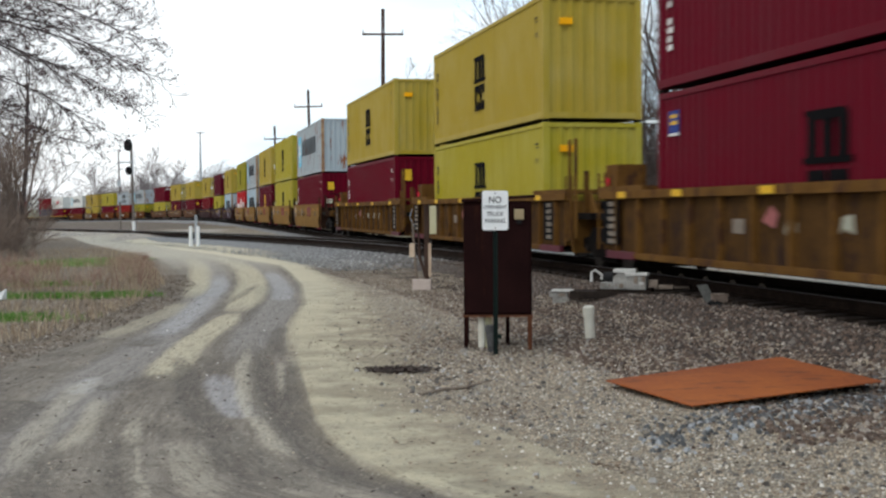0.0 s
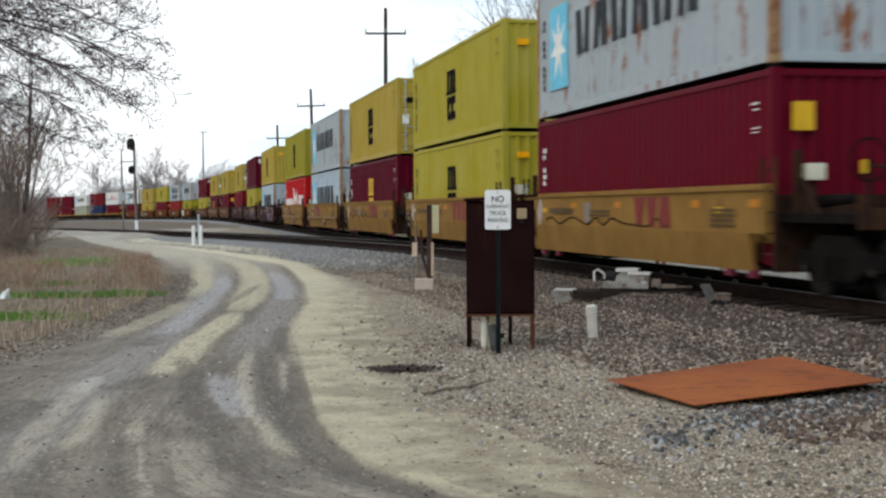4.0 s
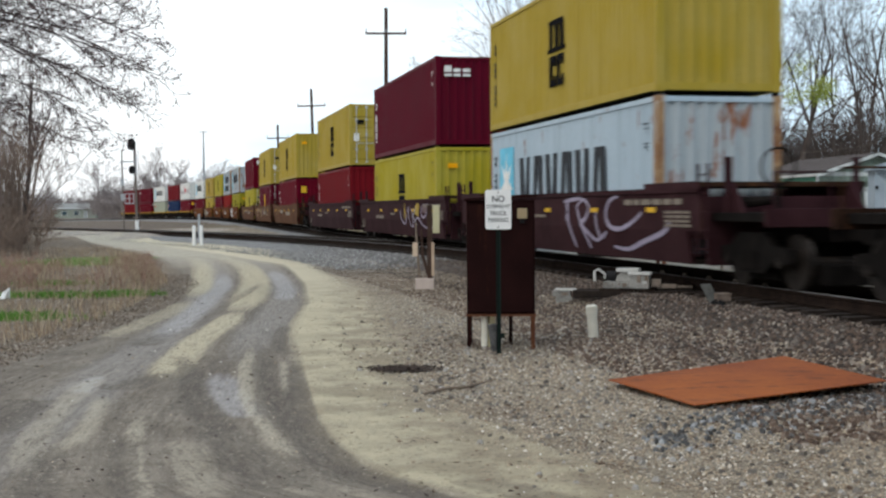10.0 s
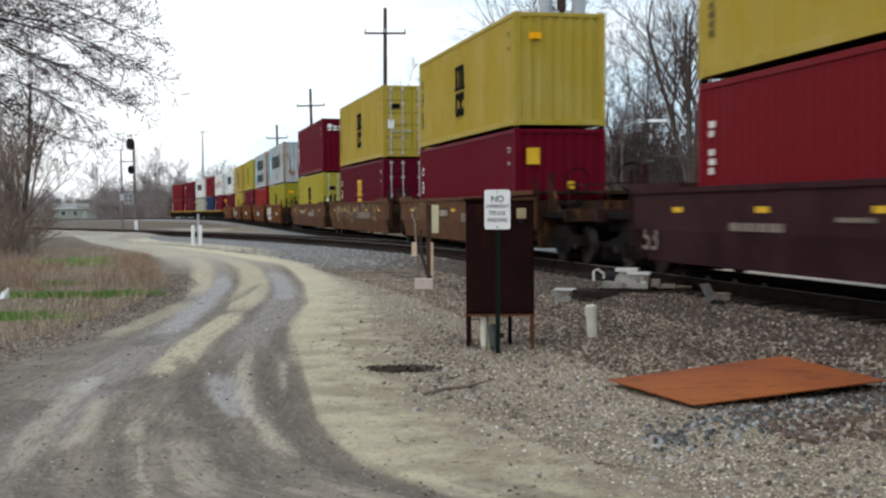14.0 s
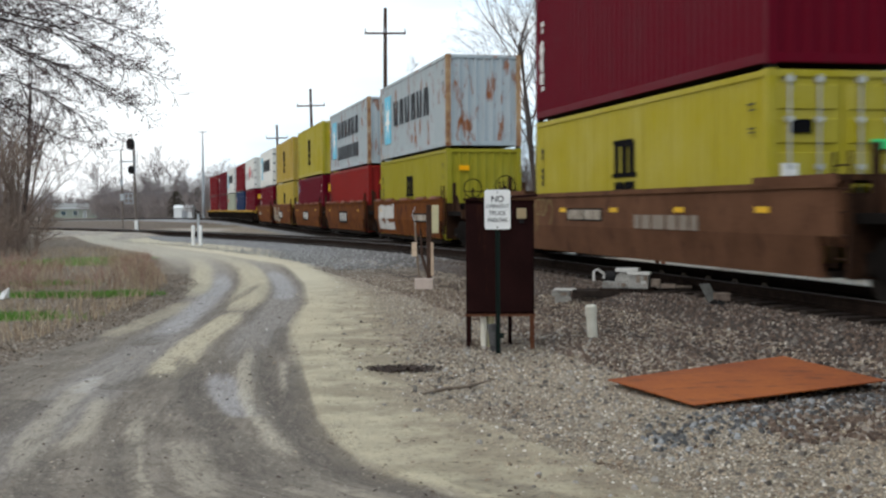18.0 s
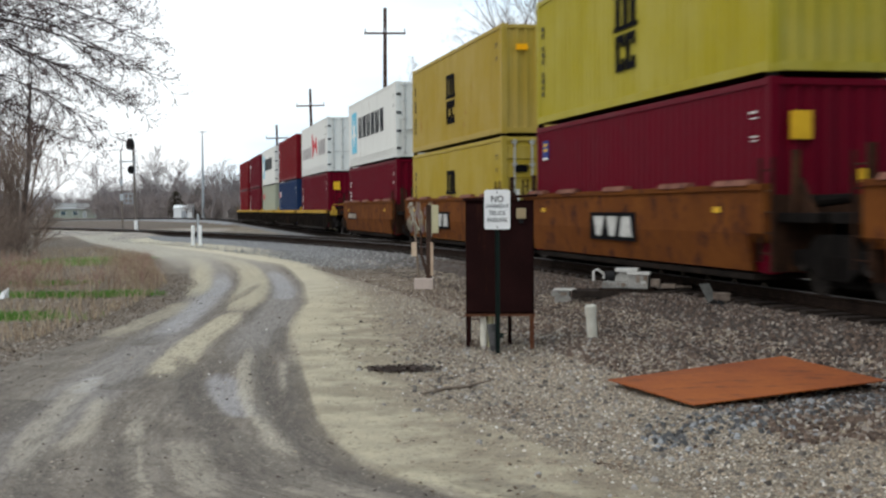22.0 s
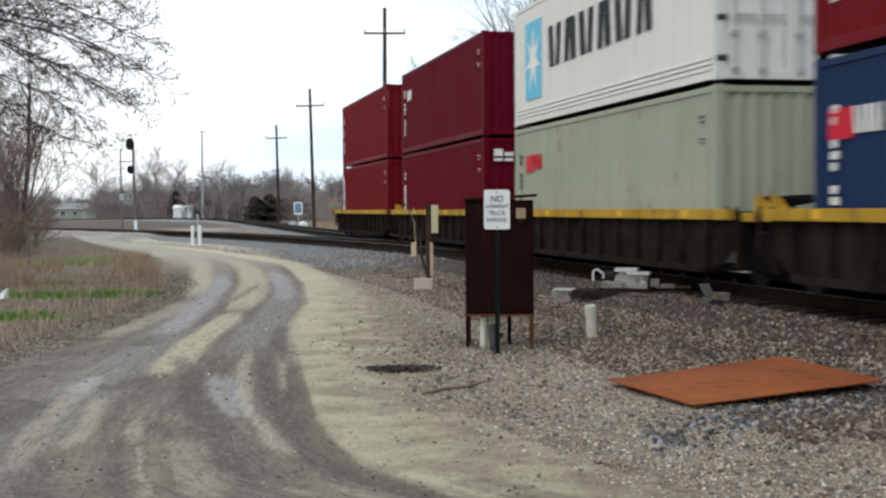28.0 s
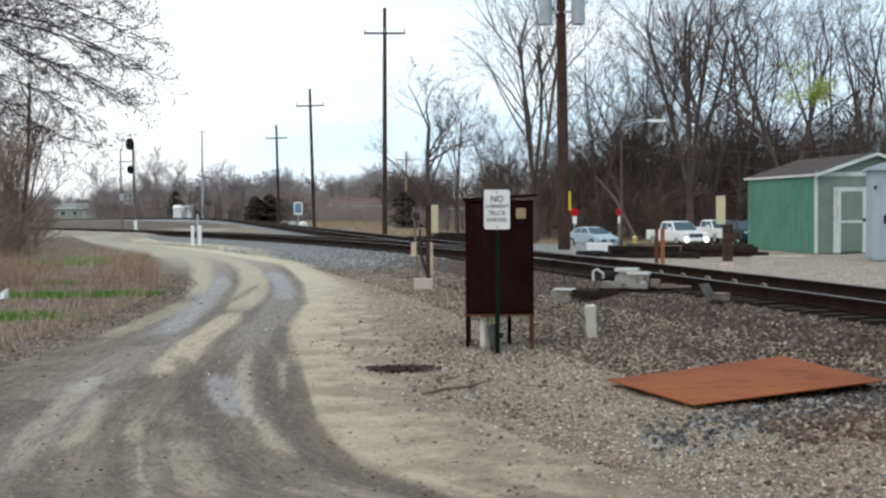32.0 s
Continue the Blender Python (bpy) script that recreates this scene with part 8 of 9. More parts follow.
RED_STEM = stone_mat("reddish_dead_stems", (0.17, 0.080, 0.062), (0.32, 0.18, 0.14), (0.46, 0.34, 0.26))
BLADE = stone_mat("spring_grass_blades", (0.055, 0.14, 0.012), (0.10, 0.24, 0.025), (0.19, 0.33, 0.06))
LITTER = stone_mat("fallen_leaves", (0.075, 0.052, 0.040), (0.22, 0.165, 0.125), (0.50, 0.45, 0.38), 0.72)
BROWN_SCRAPS = stone_mat("brown_leaf_scraps", (0.050, 0.028, 0.018), (0.13, 0.080, 0.050), (0.30, 0.22, 0.15))
DARK_LITTER = stone_mat("wet_fallen_leaves", (0.022, 0.013, 0.010), (0.055, 0.034, 0.026), (0.10, 0.07, 0.055))


def grow(sh, p, d, length, r, level, rnd, opts, tips, trunk=None, thin=0.0, least=0.006):
    """A limb and, from it, smaller ones. opts: (children, spread, lift, shrink) for each level; limbs under thin are slivers."""
    last = level >= len(opts) - 1
    steps = 4 if level == 0 else 3 if r > 0.03 and r >= thin else 1 if last and r < thin else 2
    pts, rad, q, dd = [p], [r], p.copy(), d.copy()
    for i in range(steps):
        wob = 0.20 if level else 0.10
        dd = (dd + Vector((rnd.uniform(-wob, wob), rnd.uniform(-wob, wob), rnd.uniform(-wob, wob) + opts[min(level, len(opts) - 1)][2]))).normalized()
        q = q + dd * (length / steps)
        pts.append(q)
        rad.append(r * (1 - (0.62 if level else 0.45) * (i + 1) / steps))
    if r < thin:
        sh.sliver(pts, r, rnd)
    else:
        (trunk if trunk is not None and level == 0 else sh).chain(pts, rad, 8 if r > 0.14 else 5 if r > 0.05 else 3)
    if last:
        tips.append(pts[-1])
        tips.append(pts[-2])
        return
    count, spread, _, shrink = opts[level]
    for k in range(count):
        f = rnd.uniform(0.32 if level == 0 else 0.22, 1.0) if k else 1.0
        i = min(int(f * steps), steps - 1)
        base = pts[i].lerp(pts[i + 1], f * steps - i)
        side = dd.orthogonal().normalized()
        side.rotate(Matrix.Rotation(rnd.uniform(0, math.tau), 3, dd))
        nd = (dd + side * rnd.uniform(0.5, 1.0) * spread).normalized()
        grow(sh, base, nd, length * shrink * rnd.uniform(0.75, 1.2) * (1.12 - 0.4 * f), max(rad[i + 1] * 0.62, least), level + 1, rnd, opts, tips, None, thin, least)


def bare_tree(x, y, tall, r, seed, label, forks=1, opts=None, mat=None, lean=0.0, group="bare trees behind the line", thin=0.03, least=0.013):
    rnd = random.Random(seed)
    opts = opts or ((9, 0.95, 0.05, 0.55), (6, 0.85, 0.05, 0.55), (5, 0.9, 0.03, 0.55), (3, 0.9, 0.02, 0.6), (0, 0, 0.02, 0))
    mat = mat or BARK_MID
    t = thing("bare_tree", label, "tree", group, m=pose(x, y, ground_z(x, y) - 0.1))
    trunk, crown, tips = Shape(), Shape(), []
    low = tall * 0.16 if forks > 1 else 0.0
    if forks > 1:
        trunk.chain([(0, 0, 0), (0, 0, low + 0.2)], [r * 1.25, r * 1.05], 10)
    for f in range(forks):
        a = rnd.uniform(0, 0.8) + f * math.tau / forks
        out = rnd.uniform(0.16, 0.34) if forks > 1 else 0
        d = Vector((lean + out * math.cos(a), out * math.sin(a), 1)).normalized()
        grow(crown, Vector((0, 0, low)), d, tall * rnd.uniform(0.55, 0.66), r * (0.8 if forks > 1 else 1), 0, rnd, opts, tips, trunk, thin, least)
    part("trunk", trunk, mat, t)
    part("crown", crown, mat, t, "bare twiggy crown")
    return t


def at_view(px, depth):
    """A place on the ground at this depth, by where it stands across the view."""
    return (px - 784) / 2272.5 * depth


def background_trees():
    look_alike = "tall bare hardwood tree behind the tracks"
    wide = ((8, 1.25, 0.05, 0.66), (6, 0.95, 0.04, 0.58), (5, 0.9, 0.03, 0.58), (5, 0.9, 0.02, 0.6), (0, 0, 0.02, 0))
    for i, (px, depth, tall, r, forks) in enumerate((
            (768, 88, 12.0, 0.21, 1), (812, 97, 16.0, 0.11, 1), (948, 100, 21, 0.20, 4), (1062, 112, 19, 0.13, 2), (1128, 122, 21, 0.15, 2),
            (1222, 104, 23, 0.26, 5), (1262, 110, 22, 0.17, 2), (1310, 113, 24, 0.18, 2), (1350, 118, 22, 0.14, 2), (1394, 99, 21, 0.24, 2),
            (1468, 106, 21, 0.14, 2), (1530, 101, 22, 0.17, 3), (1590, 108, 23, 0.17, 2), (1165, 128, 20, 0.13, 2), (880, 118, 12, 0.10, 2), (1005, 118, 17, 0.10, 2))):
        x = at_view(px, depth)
        leafy = px == 1394
        t = bare_tree(x, depth, tall, r, 40 + i, "bare tree with a tuft of yellow-green new leaves" if leafy else look_alike, forks, wide if px == 768 else None, lean=0.04 if i % 2 else -0.04)
        if leafy:
            rnd, sh = random.Random(5), Shape()
            for k in range(1300):
                cx, cz, w = ((1.9, 11.4, 0.42), (2.4, 12.1, 0.30), (-0.2, 11.2, 0.34), (0.6, 13.4, 0.5))[0 if k < 700 else 1 if k < 900 else 2 if k < 1100 else 3]
                c = Vector((cx + rnd.gauss(0, w * 1.3), rnd.gauss(-1.2, 0.5), cz + rnd.gauss(0, w)))
                u = Vector([rnd.uniform(-1, 1) for _ in range(3)]).normalized() * 0.085
                w = u.orthogonal() * 0.7
                sh.add([c - u, c + w, c + u, c - w], [(0, 1, 2, 3)])
            tagged(part("leaves", sh, SPRIG, t, "yellow-green new leaves"), kind="stuff")
            part("limb", Shape().chain([(0.1, 0, 8.6), (1.0, -0.8, 10.2), (2.4, -1.2, 12.2)], [0.09, 0.06, 0.02], 6), BARK_MID, t)
    # a dead pale trunk leaning in the wood
    thing("leaning_trunk", "pale dead trunk leaning in the wood", "tree trunk", data=Shape().chain([(16.5, 108, -1.4), (14.6, 108.5, 2.4), (13.0, 109, 4.4)], [0.16, 0.13, 0.08], 7).mesh("leaning_trunk", POLE_GREY))


def variant(seed, tall, opts, thin=0.05, least=0.02, stems=0, r=0.011):
    rnd, sh, tips = random.Random(seed), Shape(), []
    for f in range(stems or 1 + seed % 2):
        a = rnd.uniform(0, 6.28)
        out = 0.14 if not stems else rnd.uniform(0.1, 0.7)
        grow(sh, Vector((0, 0, 0)), Vector((out * math.cos(a), out * math.sin(a), 1)).normalized(), tall * 0.62, r * tall, 0, rnd, opts, tips, None, thin, least)
    return np.array(sh.v), sh.f


def scatter_trees(name, label, mat, variants, places, seed):
    """Far trees that nobody could count, as one mesh."""
    rnd = random.Random(seed)
    vs, fs, k = [], [], 0
    for x, y, scale in places:
        v, f = variants[rnd.randrange(len(variants))]
        a = rnd.uniform(0, 6.28)
        c, s = math.cos(a), math.sin(a)
        q = v * scale
        vs.append(np.stack([q[:, 0] * c - q[:, 1] * s + x, q[:, 0] * s + q[:, 1] * c + y, q[:, 2] + ground_z(x, y) - 0.2], 1))
        fs += [tuple(i + k for i in t) for t in f]
        k += len(v)
    me = bpy.data.meshes.new(name)
    me.from_pydata(np.concatenate(vs).tolist(), [], fs)
    me.materials.append(mat)
    tagged(new(name, me), label, "woods", kind="stuff")


def woods():
    tall = [variant(s, 10.0, ((9, 0.9, 0.05, 0.54), (6, 0.9, 0.04, 0.58), (6, 0.95, 0.02, 0.6), (0, 0, 0, 0)), 0.04, 0.017, r=0.0085) for s in range(7)]
    far = [variant(s + 50, 10.0, ((9, 0.95, 0.05, 0.56), (7, 0.9, 0.04, 0.58), (7, 0.95, 0.02, 0.6), (0, 0, 0, 0)), 0.06, 0.024, r=0.011) for s in range(7)]
    brush = [variant(20 + s, 4.0, ((6, 0.9, 0.03, 0.62), (6, 0.9, 0.02, 0.62), (0, 0, 0, 0)), 0.06, 0.018, 4, 0.006) for s in range(6)]
    far_brush = [variant(80 + s, 4.0, ((6, 0.9, 0.03, 0.66), (6, 0.9, 0.02, 0.66), (0, 0, 0, 0)), 0.06, 0.034, 4, 0.008) for s in range(6)]
    rnd = random.Random(12)

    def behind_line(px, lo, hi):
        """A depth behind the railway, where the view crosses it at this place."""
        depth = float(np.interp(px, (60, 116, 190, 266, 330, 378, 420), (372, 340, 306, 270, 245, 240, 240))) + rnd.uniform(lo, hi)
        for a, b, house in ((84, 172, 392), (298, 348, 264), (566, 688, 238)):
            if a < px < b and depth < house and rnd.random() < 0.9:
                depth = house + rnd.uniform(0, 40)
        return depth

    def top(px):
        """How tall the belt stands at this place."""
        return float(np.interp(px, (-160, 60, 130, 200, 250, 300, 350, 420, 500, 560, 640, 720, 800), (1.5, 1.25, 1.05, 1.0, 1.15, 1.15, 1.15, 1.15, 1.2, 1.2, 1.2, 1.2, 1.2)))
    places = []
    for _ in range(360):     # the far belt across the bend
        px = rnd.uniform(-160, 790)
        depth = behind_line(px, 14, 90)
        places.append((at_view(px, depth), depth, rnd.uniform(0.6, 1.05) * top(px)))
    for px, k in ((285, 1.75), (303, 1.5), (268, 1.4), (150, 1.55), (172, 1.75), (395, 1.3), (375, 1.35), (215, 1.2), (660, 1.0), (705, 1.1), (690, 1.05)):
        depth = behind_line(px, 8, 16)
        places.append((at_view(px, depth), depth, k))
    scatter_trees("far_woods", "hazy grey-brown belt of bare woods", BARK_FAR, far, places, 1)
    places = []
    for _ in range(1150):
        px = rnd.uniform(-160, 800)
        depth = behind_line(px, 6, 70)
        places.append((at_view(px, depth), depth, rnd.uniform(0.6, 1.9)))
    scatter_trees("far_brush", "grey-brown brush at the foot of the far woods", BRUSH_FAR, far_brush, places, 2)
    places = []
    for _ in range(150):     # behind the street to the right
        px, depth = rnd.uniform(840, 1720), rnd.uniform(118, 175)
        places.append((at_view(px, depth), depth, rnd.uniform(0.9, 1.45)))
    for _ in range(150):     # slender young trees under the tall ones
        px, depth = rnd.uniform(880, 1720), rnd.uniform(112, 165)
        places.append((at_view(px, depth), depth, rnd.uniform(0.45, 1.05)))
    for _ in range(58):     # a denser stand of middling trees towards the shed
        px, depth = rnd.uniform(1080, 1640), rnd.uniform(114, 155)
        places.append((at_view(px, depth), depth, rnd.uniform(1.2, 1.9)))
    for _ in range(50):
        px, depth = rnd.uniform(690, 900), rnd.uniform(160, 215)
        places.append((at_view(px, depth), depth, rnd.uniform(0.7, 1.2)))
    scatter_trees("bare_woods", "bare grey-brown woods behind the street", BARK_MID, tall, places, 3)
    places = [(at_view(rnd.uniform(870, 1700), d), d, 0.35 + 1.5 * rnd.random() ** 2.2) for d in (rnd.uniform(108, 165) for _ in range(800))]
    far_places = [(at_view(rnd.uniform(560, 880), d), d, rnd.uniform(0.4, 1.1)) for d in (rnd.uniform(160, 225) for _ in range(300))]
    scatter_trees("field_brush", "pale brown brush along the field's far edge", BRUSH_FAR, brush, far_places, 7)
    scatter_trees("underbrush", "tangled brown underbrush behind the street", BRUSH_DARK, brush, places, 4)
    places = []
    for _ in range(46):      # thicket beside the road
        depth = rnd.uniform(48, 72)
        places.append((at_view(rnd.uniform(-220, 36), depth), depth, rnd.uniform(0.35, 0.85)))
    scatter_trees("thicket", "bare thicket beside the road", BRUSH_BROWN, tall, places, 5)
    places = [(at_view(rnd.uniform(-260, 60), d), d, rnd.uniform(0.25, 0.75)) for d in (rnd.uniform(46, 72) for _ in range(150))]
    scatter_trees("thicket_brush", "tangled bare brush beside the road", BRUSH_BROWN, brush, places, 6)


def conifer(x, y, tall, wide, seed, label):
    rnd, sh = random.Random(seed), Shape()
    t = thing("conifer", label, "tree", "dark conifers", m=pose(x, y, ground_z(x, y) - 0.1))
    part("trunk", Shape().chain([(0, 0, 0), (0, 0, tall * 0.9)], [0.12, 0.03], 6), BARK_MID, t)
    for _ in range(900):
        z = tall * rnd.random()
        a = rnd.uniform(0, 6.28)
        k = wide * math.sqrt(max(0.02, 1 - (z / tall) ** 2.2)) * (0.80 + 0.22 * math.sin(3 * a + seed) + 0.14 * math.sin(7 * z + 2 * a)) * rnd.uniform(0.35, 1.1)
        c = Vector((k * math.cos(a), k * math.sin(a), z - 0.15 * k))
        u = Vector((math.cos(a), math.sin(a), -0.35)) * 0.34
        w = Vector((-math.sin(a), math.cos(a), rnd.uniform(-0.3, 0.3))) * 0.20
        sh.add([c - u, c + w, c + u, c - w], [(0, 1, 2, 3)])
    tagged(part("crown", sh, NEEDLE, t, "dark green needle crown"), kind="stuff")


def roadside_trees():
    opts = ((6, 0.7, 0.05, 0.45), (5, 0.8, 0.02, 0.55), (5, 0.8, 0, 0.55), (3, 0.8, 0, 0.6), (0, 0, 0, 0))
    bare_tree(-22.6, 69, 13.5, 0.15, 71, "slender bare tree leaning over the brush", 1, opts, BARK, 0.12, group="trees beside the road")
    bare_tree(-24.5, 66, 9, 0.12, 72, "slender bare tree in the thicket", 2, opts, BARK, 0.0, group="trees beside the road")
    # an old tree whose drooping budding limbs reach over the road
    rnd = random.Random(77)
    t = thing("budding_tree", "old tree with drooping budding limbs over the verge", "tree", m=pose(0, 0, 0))
    x0, y0 = -12.6, 24.0
    z0 = ground_z(x0, y0)
    part("trunk", Shape().chain([(x0, y0, z0 - 0.1), (x0 + 0.1, y0, 3.2), (x0 + 0.4, y0 - 0.1, 6.0), (x0 + 0.7, y0, 9.0)], [0.36, 0.30, 0.24, 0.15], 12), BARK, t)
    crown, tips = Shape(), []
    limb_opts = ((0, 0, 0, 0), (0, 0, 0, 0), (5, 0.85, 0.03, 0.55), (3, 0.9, 0.07, 0.55), (0, 0, 0.09, 0))
    for sx, sz, ex, ez, ey, r in ((0.2, 5.5, -6.20, 4.63, 23.6, 0.060), (0.2, 5.2, -6.70, 3.53, 24.2, 0.040), (0.3, 5.9, -5.90, 3.83, 23.4, 0.042), (0.4, 6.3, -5.50, 4.33, 24.4, 0.042), (0.1, 4.8, -7.20, 3.18, 24.8, 0.032),
                                  (0.5, 6.7, -5.40, 4.88, 23.2, 0.040), (0.6, 7.1, -6.10, 5.68, 24.8, 0.040), (0.1, 4.7, -7.90, 3.38, 23.0, 0.030), (0.6, 7.5, -6.60, 6.18, 23.6, 0.040), (0.3, 5.6, -6.40, 4.08, 25.4, 0.036), (0.5, 6.5, -6.80, 5.18, 22.6, 0.036)):
        p, q = Vector((x0 + sx, y0, sz)), Vector((ex, ey, ez))
        pts = [p.lerp(q, k / 7) + Vector((0, rnd.uniform(-0.12, 0.12), 0.42 * math.sin(math.pi * k / 7) + rnd.uniform(-0.07, 0.07))) for k in range(8)]
        part("limb", Shape().chain(pts, [r * (1 - 0.85 * k / 7) for k in range(8)], 7), BARK, t)
        for k in range(36):
            f = (0.28 + 0.72 * (k + rnd.random()) / 36) * 6.999
            i = int(f)
            base = pts[i].lerp(pts[i + 1], f - i)
            d = (pts[i + 1] - pts[i]).normalized()
            side = Vector((rnd.uniform(-0.1, 0.5), rnd.uniform(-0.7, 0.7), rnd.uniform(-0.75, 0.5)))
            grow(crown, base, (d + side * 0.8).normalized(), rnd.uniform(0.55, 1.05) * (1.1 - 0.05 * i), 0.009, 2, rnd, limb_opts, tips, None, 0.0, 0.0056)
    part("crown", crown, BARK, t, "fine drooping twigs")
    buds = Shape()
    for p in tips:
        for _ in range(1 if rnd.random() < 0.6 else 0):
            c = p + Vector([rnd.gauss(0, 0.03) for _ in range(3)])
            buds.ball(c, rnd.uniform(0.007, 0.015), 4, 1.4)
    tagged(part("opening_bud", buds, BUD, t, "red-brown opening buds"), kind="stuff")


def blades(name, label, mat, count, seed, place, tall, width, lean=0.35, bend=0.3):
    rnd, sh = random.Random(seed), Shape()
    for _ in range(count):
        p = place(rnd)
        if p is None:
            continue
        x, y = p
        z, h, a = ground_z(x, y) - 0.01, rnd.uniform(*tall), rnd.uniform(0, 6.28)
        w = width * rnd.uniform(0.6, 1.3)
        lx, ly = rnd.gauss(0, lean) * h, rnd.gauss(0, lean) * h
        ca, sa = w * math.cos(a), w * math.sin(a)
        sh.add([(x - ca, y - sa, z), (x + ca, y + sa, z), (x + lx * bend + ca * 0.7, y + ly * bend + sa * 0.7, z + h * 0.6), (x + lx * bend - ca * 0.7, y + ly * bend - sa * 0.7, z + h * 0.6), (x + lx, y + ly, z + h)], [(0, 1, 2, 3), (3, 2, 4)])
    tagged(new(name, sh.mesh(name, mat, recalc=False)), label, "grass", kind="stuff")


def verge():
    def in_patch(rnd):
        gx, gy, rx, ry = GRASS[rnd.choice((0, 0, 0, 1, 1, 2, 2, 3, 4, 6))]
        x, y = gx + rnd.gauss(0, rx * 0.42), gy + rnd.gauss(0, ry * 0.42)
        return (x, y) if road_lateral(x, y) < -0.05 else None

    def on_verge(rnd):
        y = 17 + 42 * rnd.random() ** 1.2
        x = float(np.interp(y, ROAD_Y, ROAD_L)) - rnd.random() ** 1.6 * 9 - 0.5
        return (x, y)

    def weedy(rnd):
        y = rnd.uniform(27, 46)
        edge = float(np.interp(y, ROAD_Y, ROAD_L))
        x = edge - 0.6 - abs(rnd.gauss(0, 3.4))
        if green_at(x, y) > 0.35 or noise.noise((x * 0.55, y * 0.22, 2.0)) < rnd.uniform(-0.25, 0.45):
            return None
        return (x, y)

    shrubs = [variant(120 + s, 4.0, ((6, 0.9, 0.04, 0.6), (6, 0.9, 0.03, 0.6), (0, 0, 0, 0)), 0.06, 0.020, 5, 0.006) for s in range(5)]
    for name, label, mat, count, seed in (("weed_shrubs", "reddish bare weed clumps along the road", RED_STEM, 120, 61), ("tan_shrubs", "tan dry weed clumps along the road", DRY, 90, 62)):
        rnd = random.Random(seed)
        spots = [p for p in (weedy(rnd) for _ in range(count)) if p is not None]
        scatter_trees(name, label, mat, shrubs, [(x, y, rnd.uniform(0.10, 0.22) * (1.25 - 0.016 * max(0, y - 27))) for x, y in spots], seed)

    def far_bank(rnd):
        s = rnd.uniform(-150, -66)
        p = along(s, -rnd.uniform(5, 20))
        return (p.x, p.y)
    blades("spring_grass", "bright green spring grass in patches", BLADE, 9000, 3, in_patch, (0.05, 0.16), 0.006)
    blades("dry_grass", "dry tan grass along the verge", DRY, 9000, 4, on_verge, (0.08, 0.30), 0.006)
    blades("dead_weeds", "reddish dead weed stems along the road", RED_STEM, 4200, 5, weedy, (0.10, 0.55), 0.006, 0.30, 0.40)
    blades("tan_weeds", "pale tan dry weeds along the road", DRY, 4200, 15, weedy, (0.08, 0.45), 0.006, 0.35, 0.4)
    blades("field_grass", "dry tan field grass behind the tracks", DRY, 9000, 6, far_bank, (0.15, 0.55), 0.02)

    def flakes(name, label, mat, count, seed, place, size):
        rnd, sh = random.Random(seed), Shape()
        for _ in range(count):
            p = place(rnd)
            if p is None:
                continue
            c = Vector((p[0], p[1], ground_z(*p) + rnd.uniform(0.004, 0.02)))
            a, k = rnd.uniform(0, 6.28), rnd.uniform(*size)
            u = Vector((math.cos(a), math.sin(a), rnd.uniform(-0.4, 0.4))) * k
            w = Vector((-math.sin(a), math.cos(a), rnd.uniform(-0.4, 0.4))) * k * 0.6
            sh.add([c - u, c + w * 0.9 + Vector((0, 0, k * 0.3)), c + u, c - w], [(0, 1, 2), (0, 2, 3)])
        tagged(new(name, sh.mesh(name, mat, recalc=False)), label, "leaf litter", kind="stuff")

    def leafy(rnd):
        y = 9 + 26 * rnd.random() ** 1.2
        x = float(np.interp(y, ROAD_Y, ROAD_L)) + 0.25 - abs(rnd.gauss(0, 2.4))
        return (x, y)

    def by_cabinet(rnd):
        return (0.55 + rnd.gauss(0, 0.9), 16.1 + rnd.gauss(0, 0.9))

    def hollow(rnd):
        return (-0.47 + rnd.gauss(0, 0.17), 13.95 + rnd.gauss(0, 0.13))
    flakes("leaf_litter", "dead brown leaves along the road verge", LITTER, 22000, 7, leafy, (0.010, 0.032))
    flakes("leaf_litter", "dead leaves drifted round the cabinet legs", LITTER, 1300, 8, by_cabinet, (0.015, 0.04))
    def over_gravel(rnd):
        y = 7.5 + 20 * rnd.random() ** 1.5
        x = rnd.uniform(-2.5, 7.0)
        return (x, y) if road_lateral(x, y) > 1.75 + rnd.gauss(0, 0.3) and noise.noise((x * 1.1, y * 0.8, 9.0)) > rnd.uniform(-0.35, 0.35) else None
    flakes("leaf_litter", "brown leaf scraps blown over the gravel", BROWN_SCRAPS, 15000, 18, over_gravel, (0.008, 0.028))

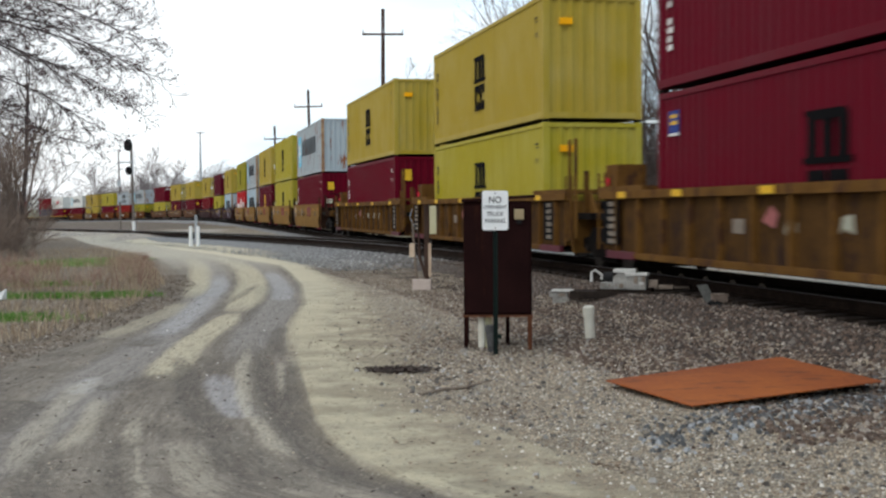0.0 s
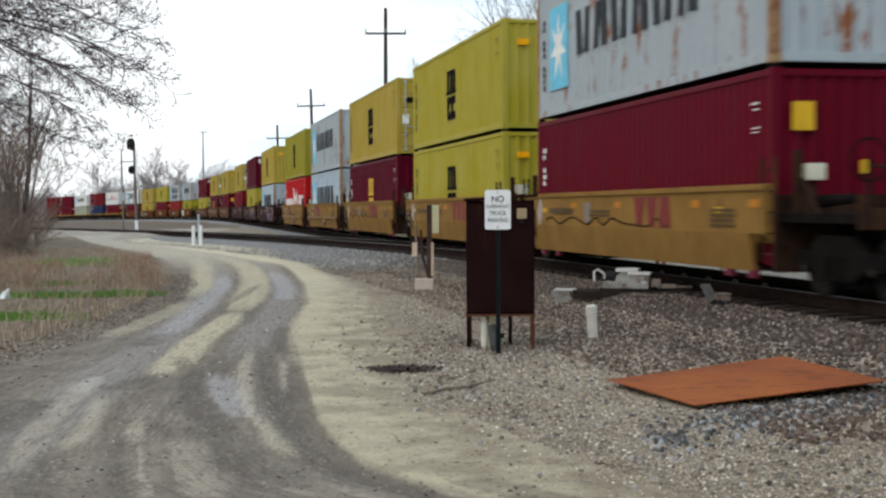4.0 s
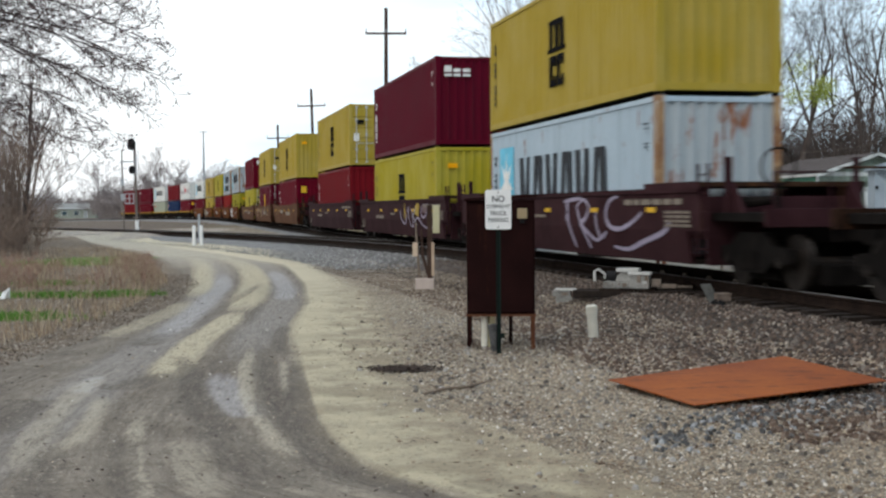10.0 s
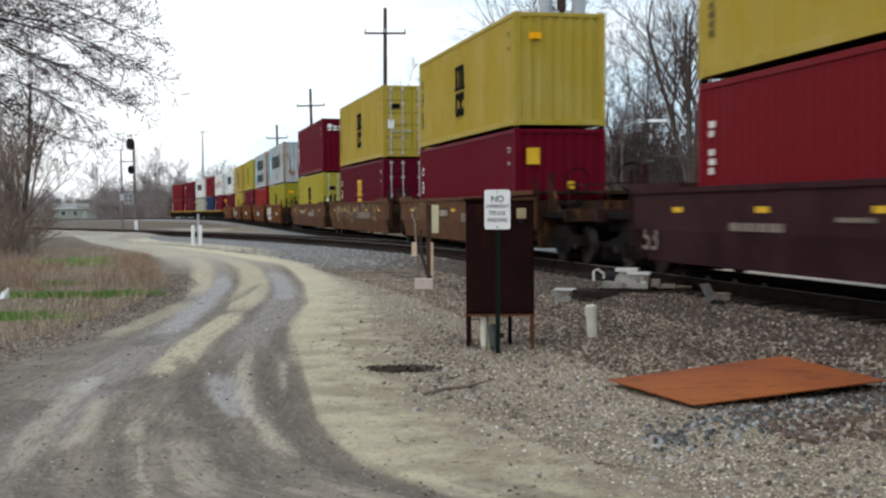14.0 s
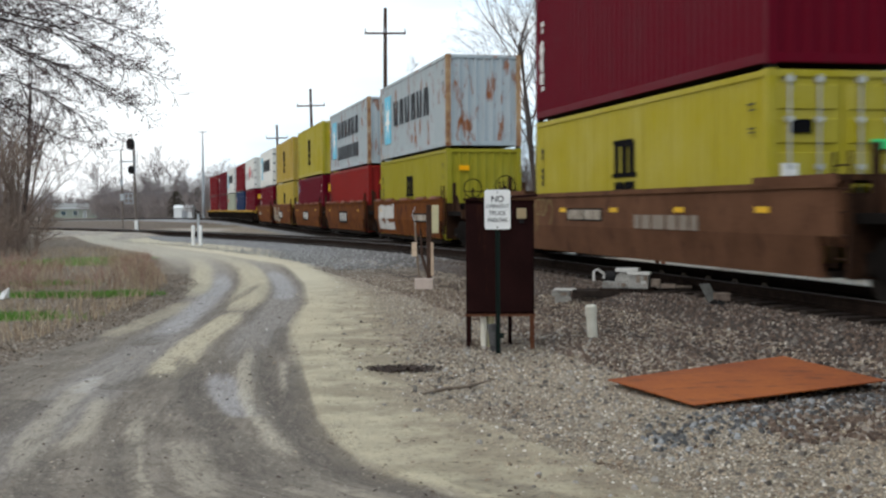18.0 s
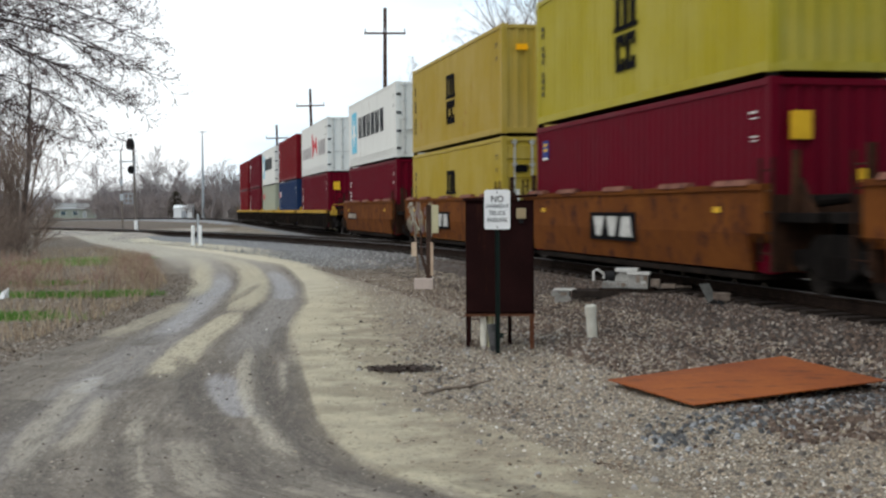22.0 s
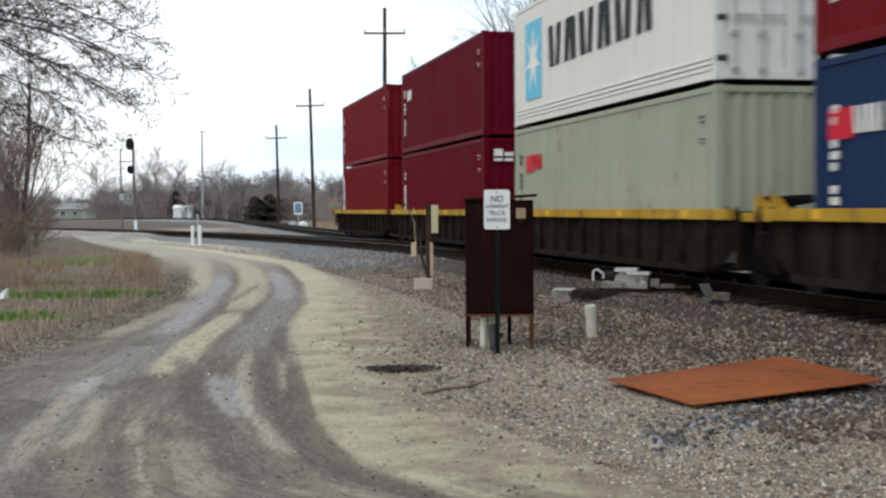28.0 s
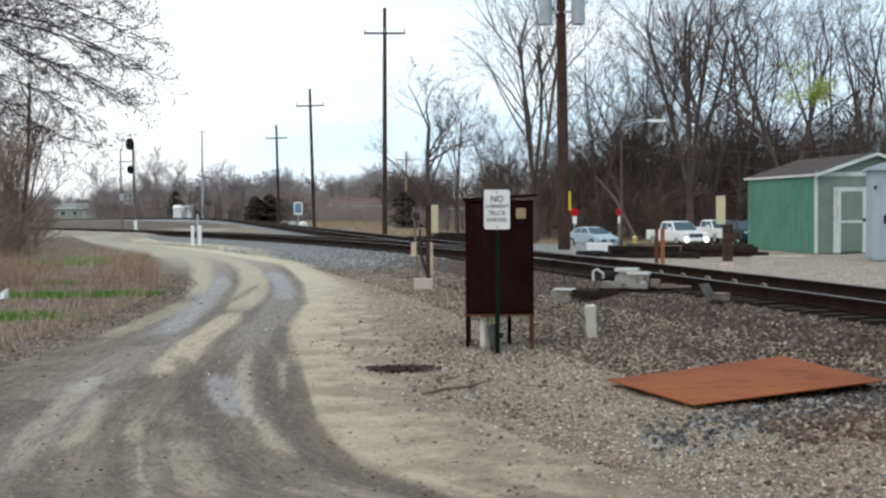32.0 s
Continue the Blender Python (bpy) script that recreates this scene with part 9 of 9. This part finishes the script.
    def track_edge(rnd):
        y = 7 + 18 * rnd.random() ** 1.4
        u = rnd.choice((0.02, 0.55, 1.05, 1.5, 1.9)) + rnd.gauss(0, 0.14)
        a, b, c = (float(np.interp(y, ROAD_Y, e)) for e in (ROAD_L, ROAD_R, ROAD_S))
        return (a + (b - a) * u if u < 1 else b + (c - b) * (u - 1), y)
    rnd, sh = random.Random(51), Shape()
    for _ in range(34):
        x, y = track_edge(rnd)
        a, k, z = rnd.uniform(0, 6.28), rnd.uniform(0.015, 0.06), ground_z(x, y) + 0.012
        sh.chain([(x, y, z), (x + k * math.cos(a), y + k * math.sin(a), z + 0.002), (x + k * 1.7 * math.cos(a + 0.1), y + k * 1.7 * math.sin(a + 0.1), z - 0.004)], [0.006, 0.007, 0.003], 4)
    tagged(new("twig_debris", sh.mesh("twig_debris", DARK_LITTER, recalc=False)), "dark twigs and bark scraps on the dirt road", "twigs", kind="stuff")
    def on_mud(rnd):
        y = 7 + 20 * rnd.random() ** 1.5
        a, c = (float(np.interp(y, ROAD_Y, e)) for e in (ROAD_L, ROAD_S))
        return (rnd.uniform(a, c), y)
    flakes("leaf_litter", "dark leaf scraps and bark trodden into the road", DARK_LITTER, 1500, 19, on_mud, (0.006, 0.024))

    def reddish(rnd):
        k = rnd.choice(((0.32, 8.7, 0.26, 0.06), (0.95, 8.55, 0.16, 0.08), (0.25, 9.5, 0.4, 0.12), (0.9, 7.9, 0.4, 0.2)))
        return (k[0] + rnd.gauss(0, k[2]), k[1] + rnd.gauss(0, k[3]))
    flakes("leaf_litter", "reddish dead leaves on the sandy edge", BROWN_SCRAPS, 420, 20, reddish, (0.010, 0.032))
    flakes("wet_leaves", "dark wet leaves in a small hollow", DARK_LITTER, 900, 9, hollow, (0.015, 0.04))


background_trees()
woods()
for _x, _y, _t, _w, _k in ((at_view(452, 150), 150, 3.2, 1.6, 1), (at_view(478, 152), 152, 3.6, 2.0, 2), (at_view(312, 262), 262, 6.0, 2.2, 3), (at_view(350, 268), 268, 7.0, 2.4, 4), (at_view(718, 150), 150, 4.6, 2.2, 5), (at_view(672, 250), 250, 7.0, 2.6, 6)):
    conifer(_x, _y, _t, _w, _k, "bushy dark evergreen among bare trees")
roadside_trees()
verge()

motions()
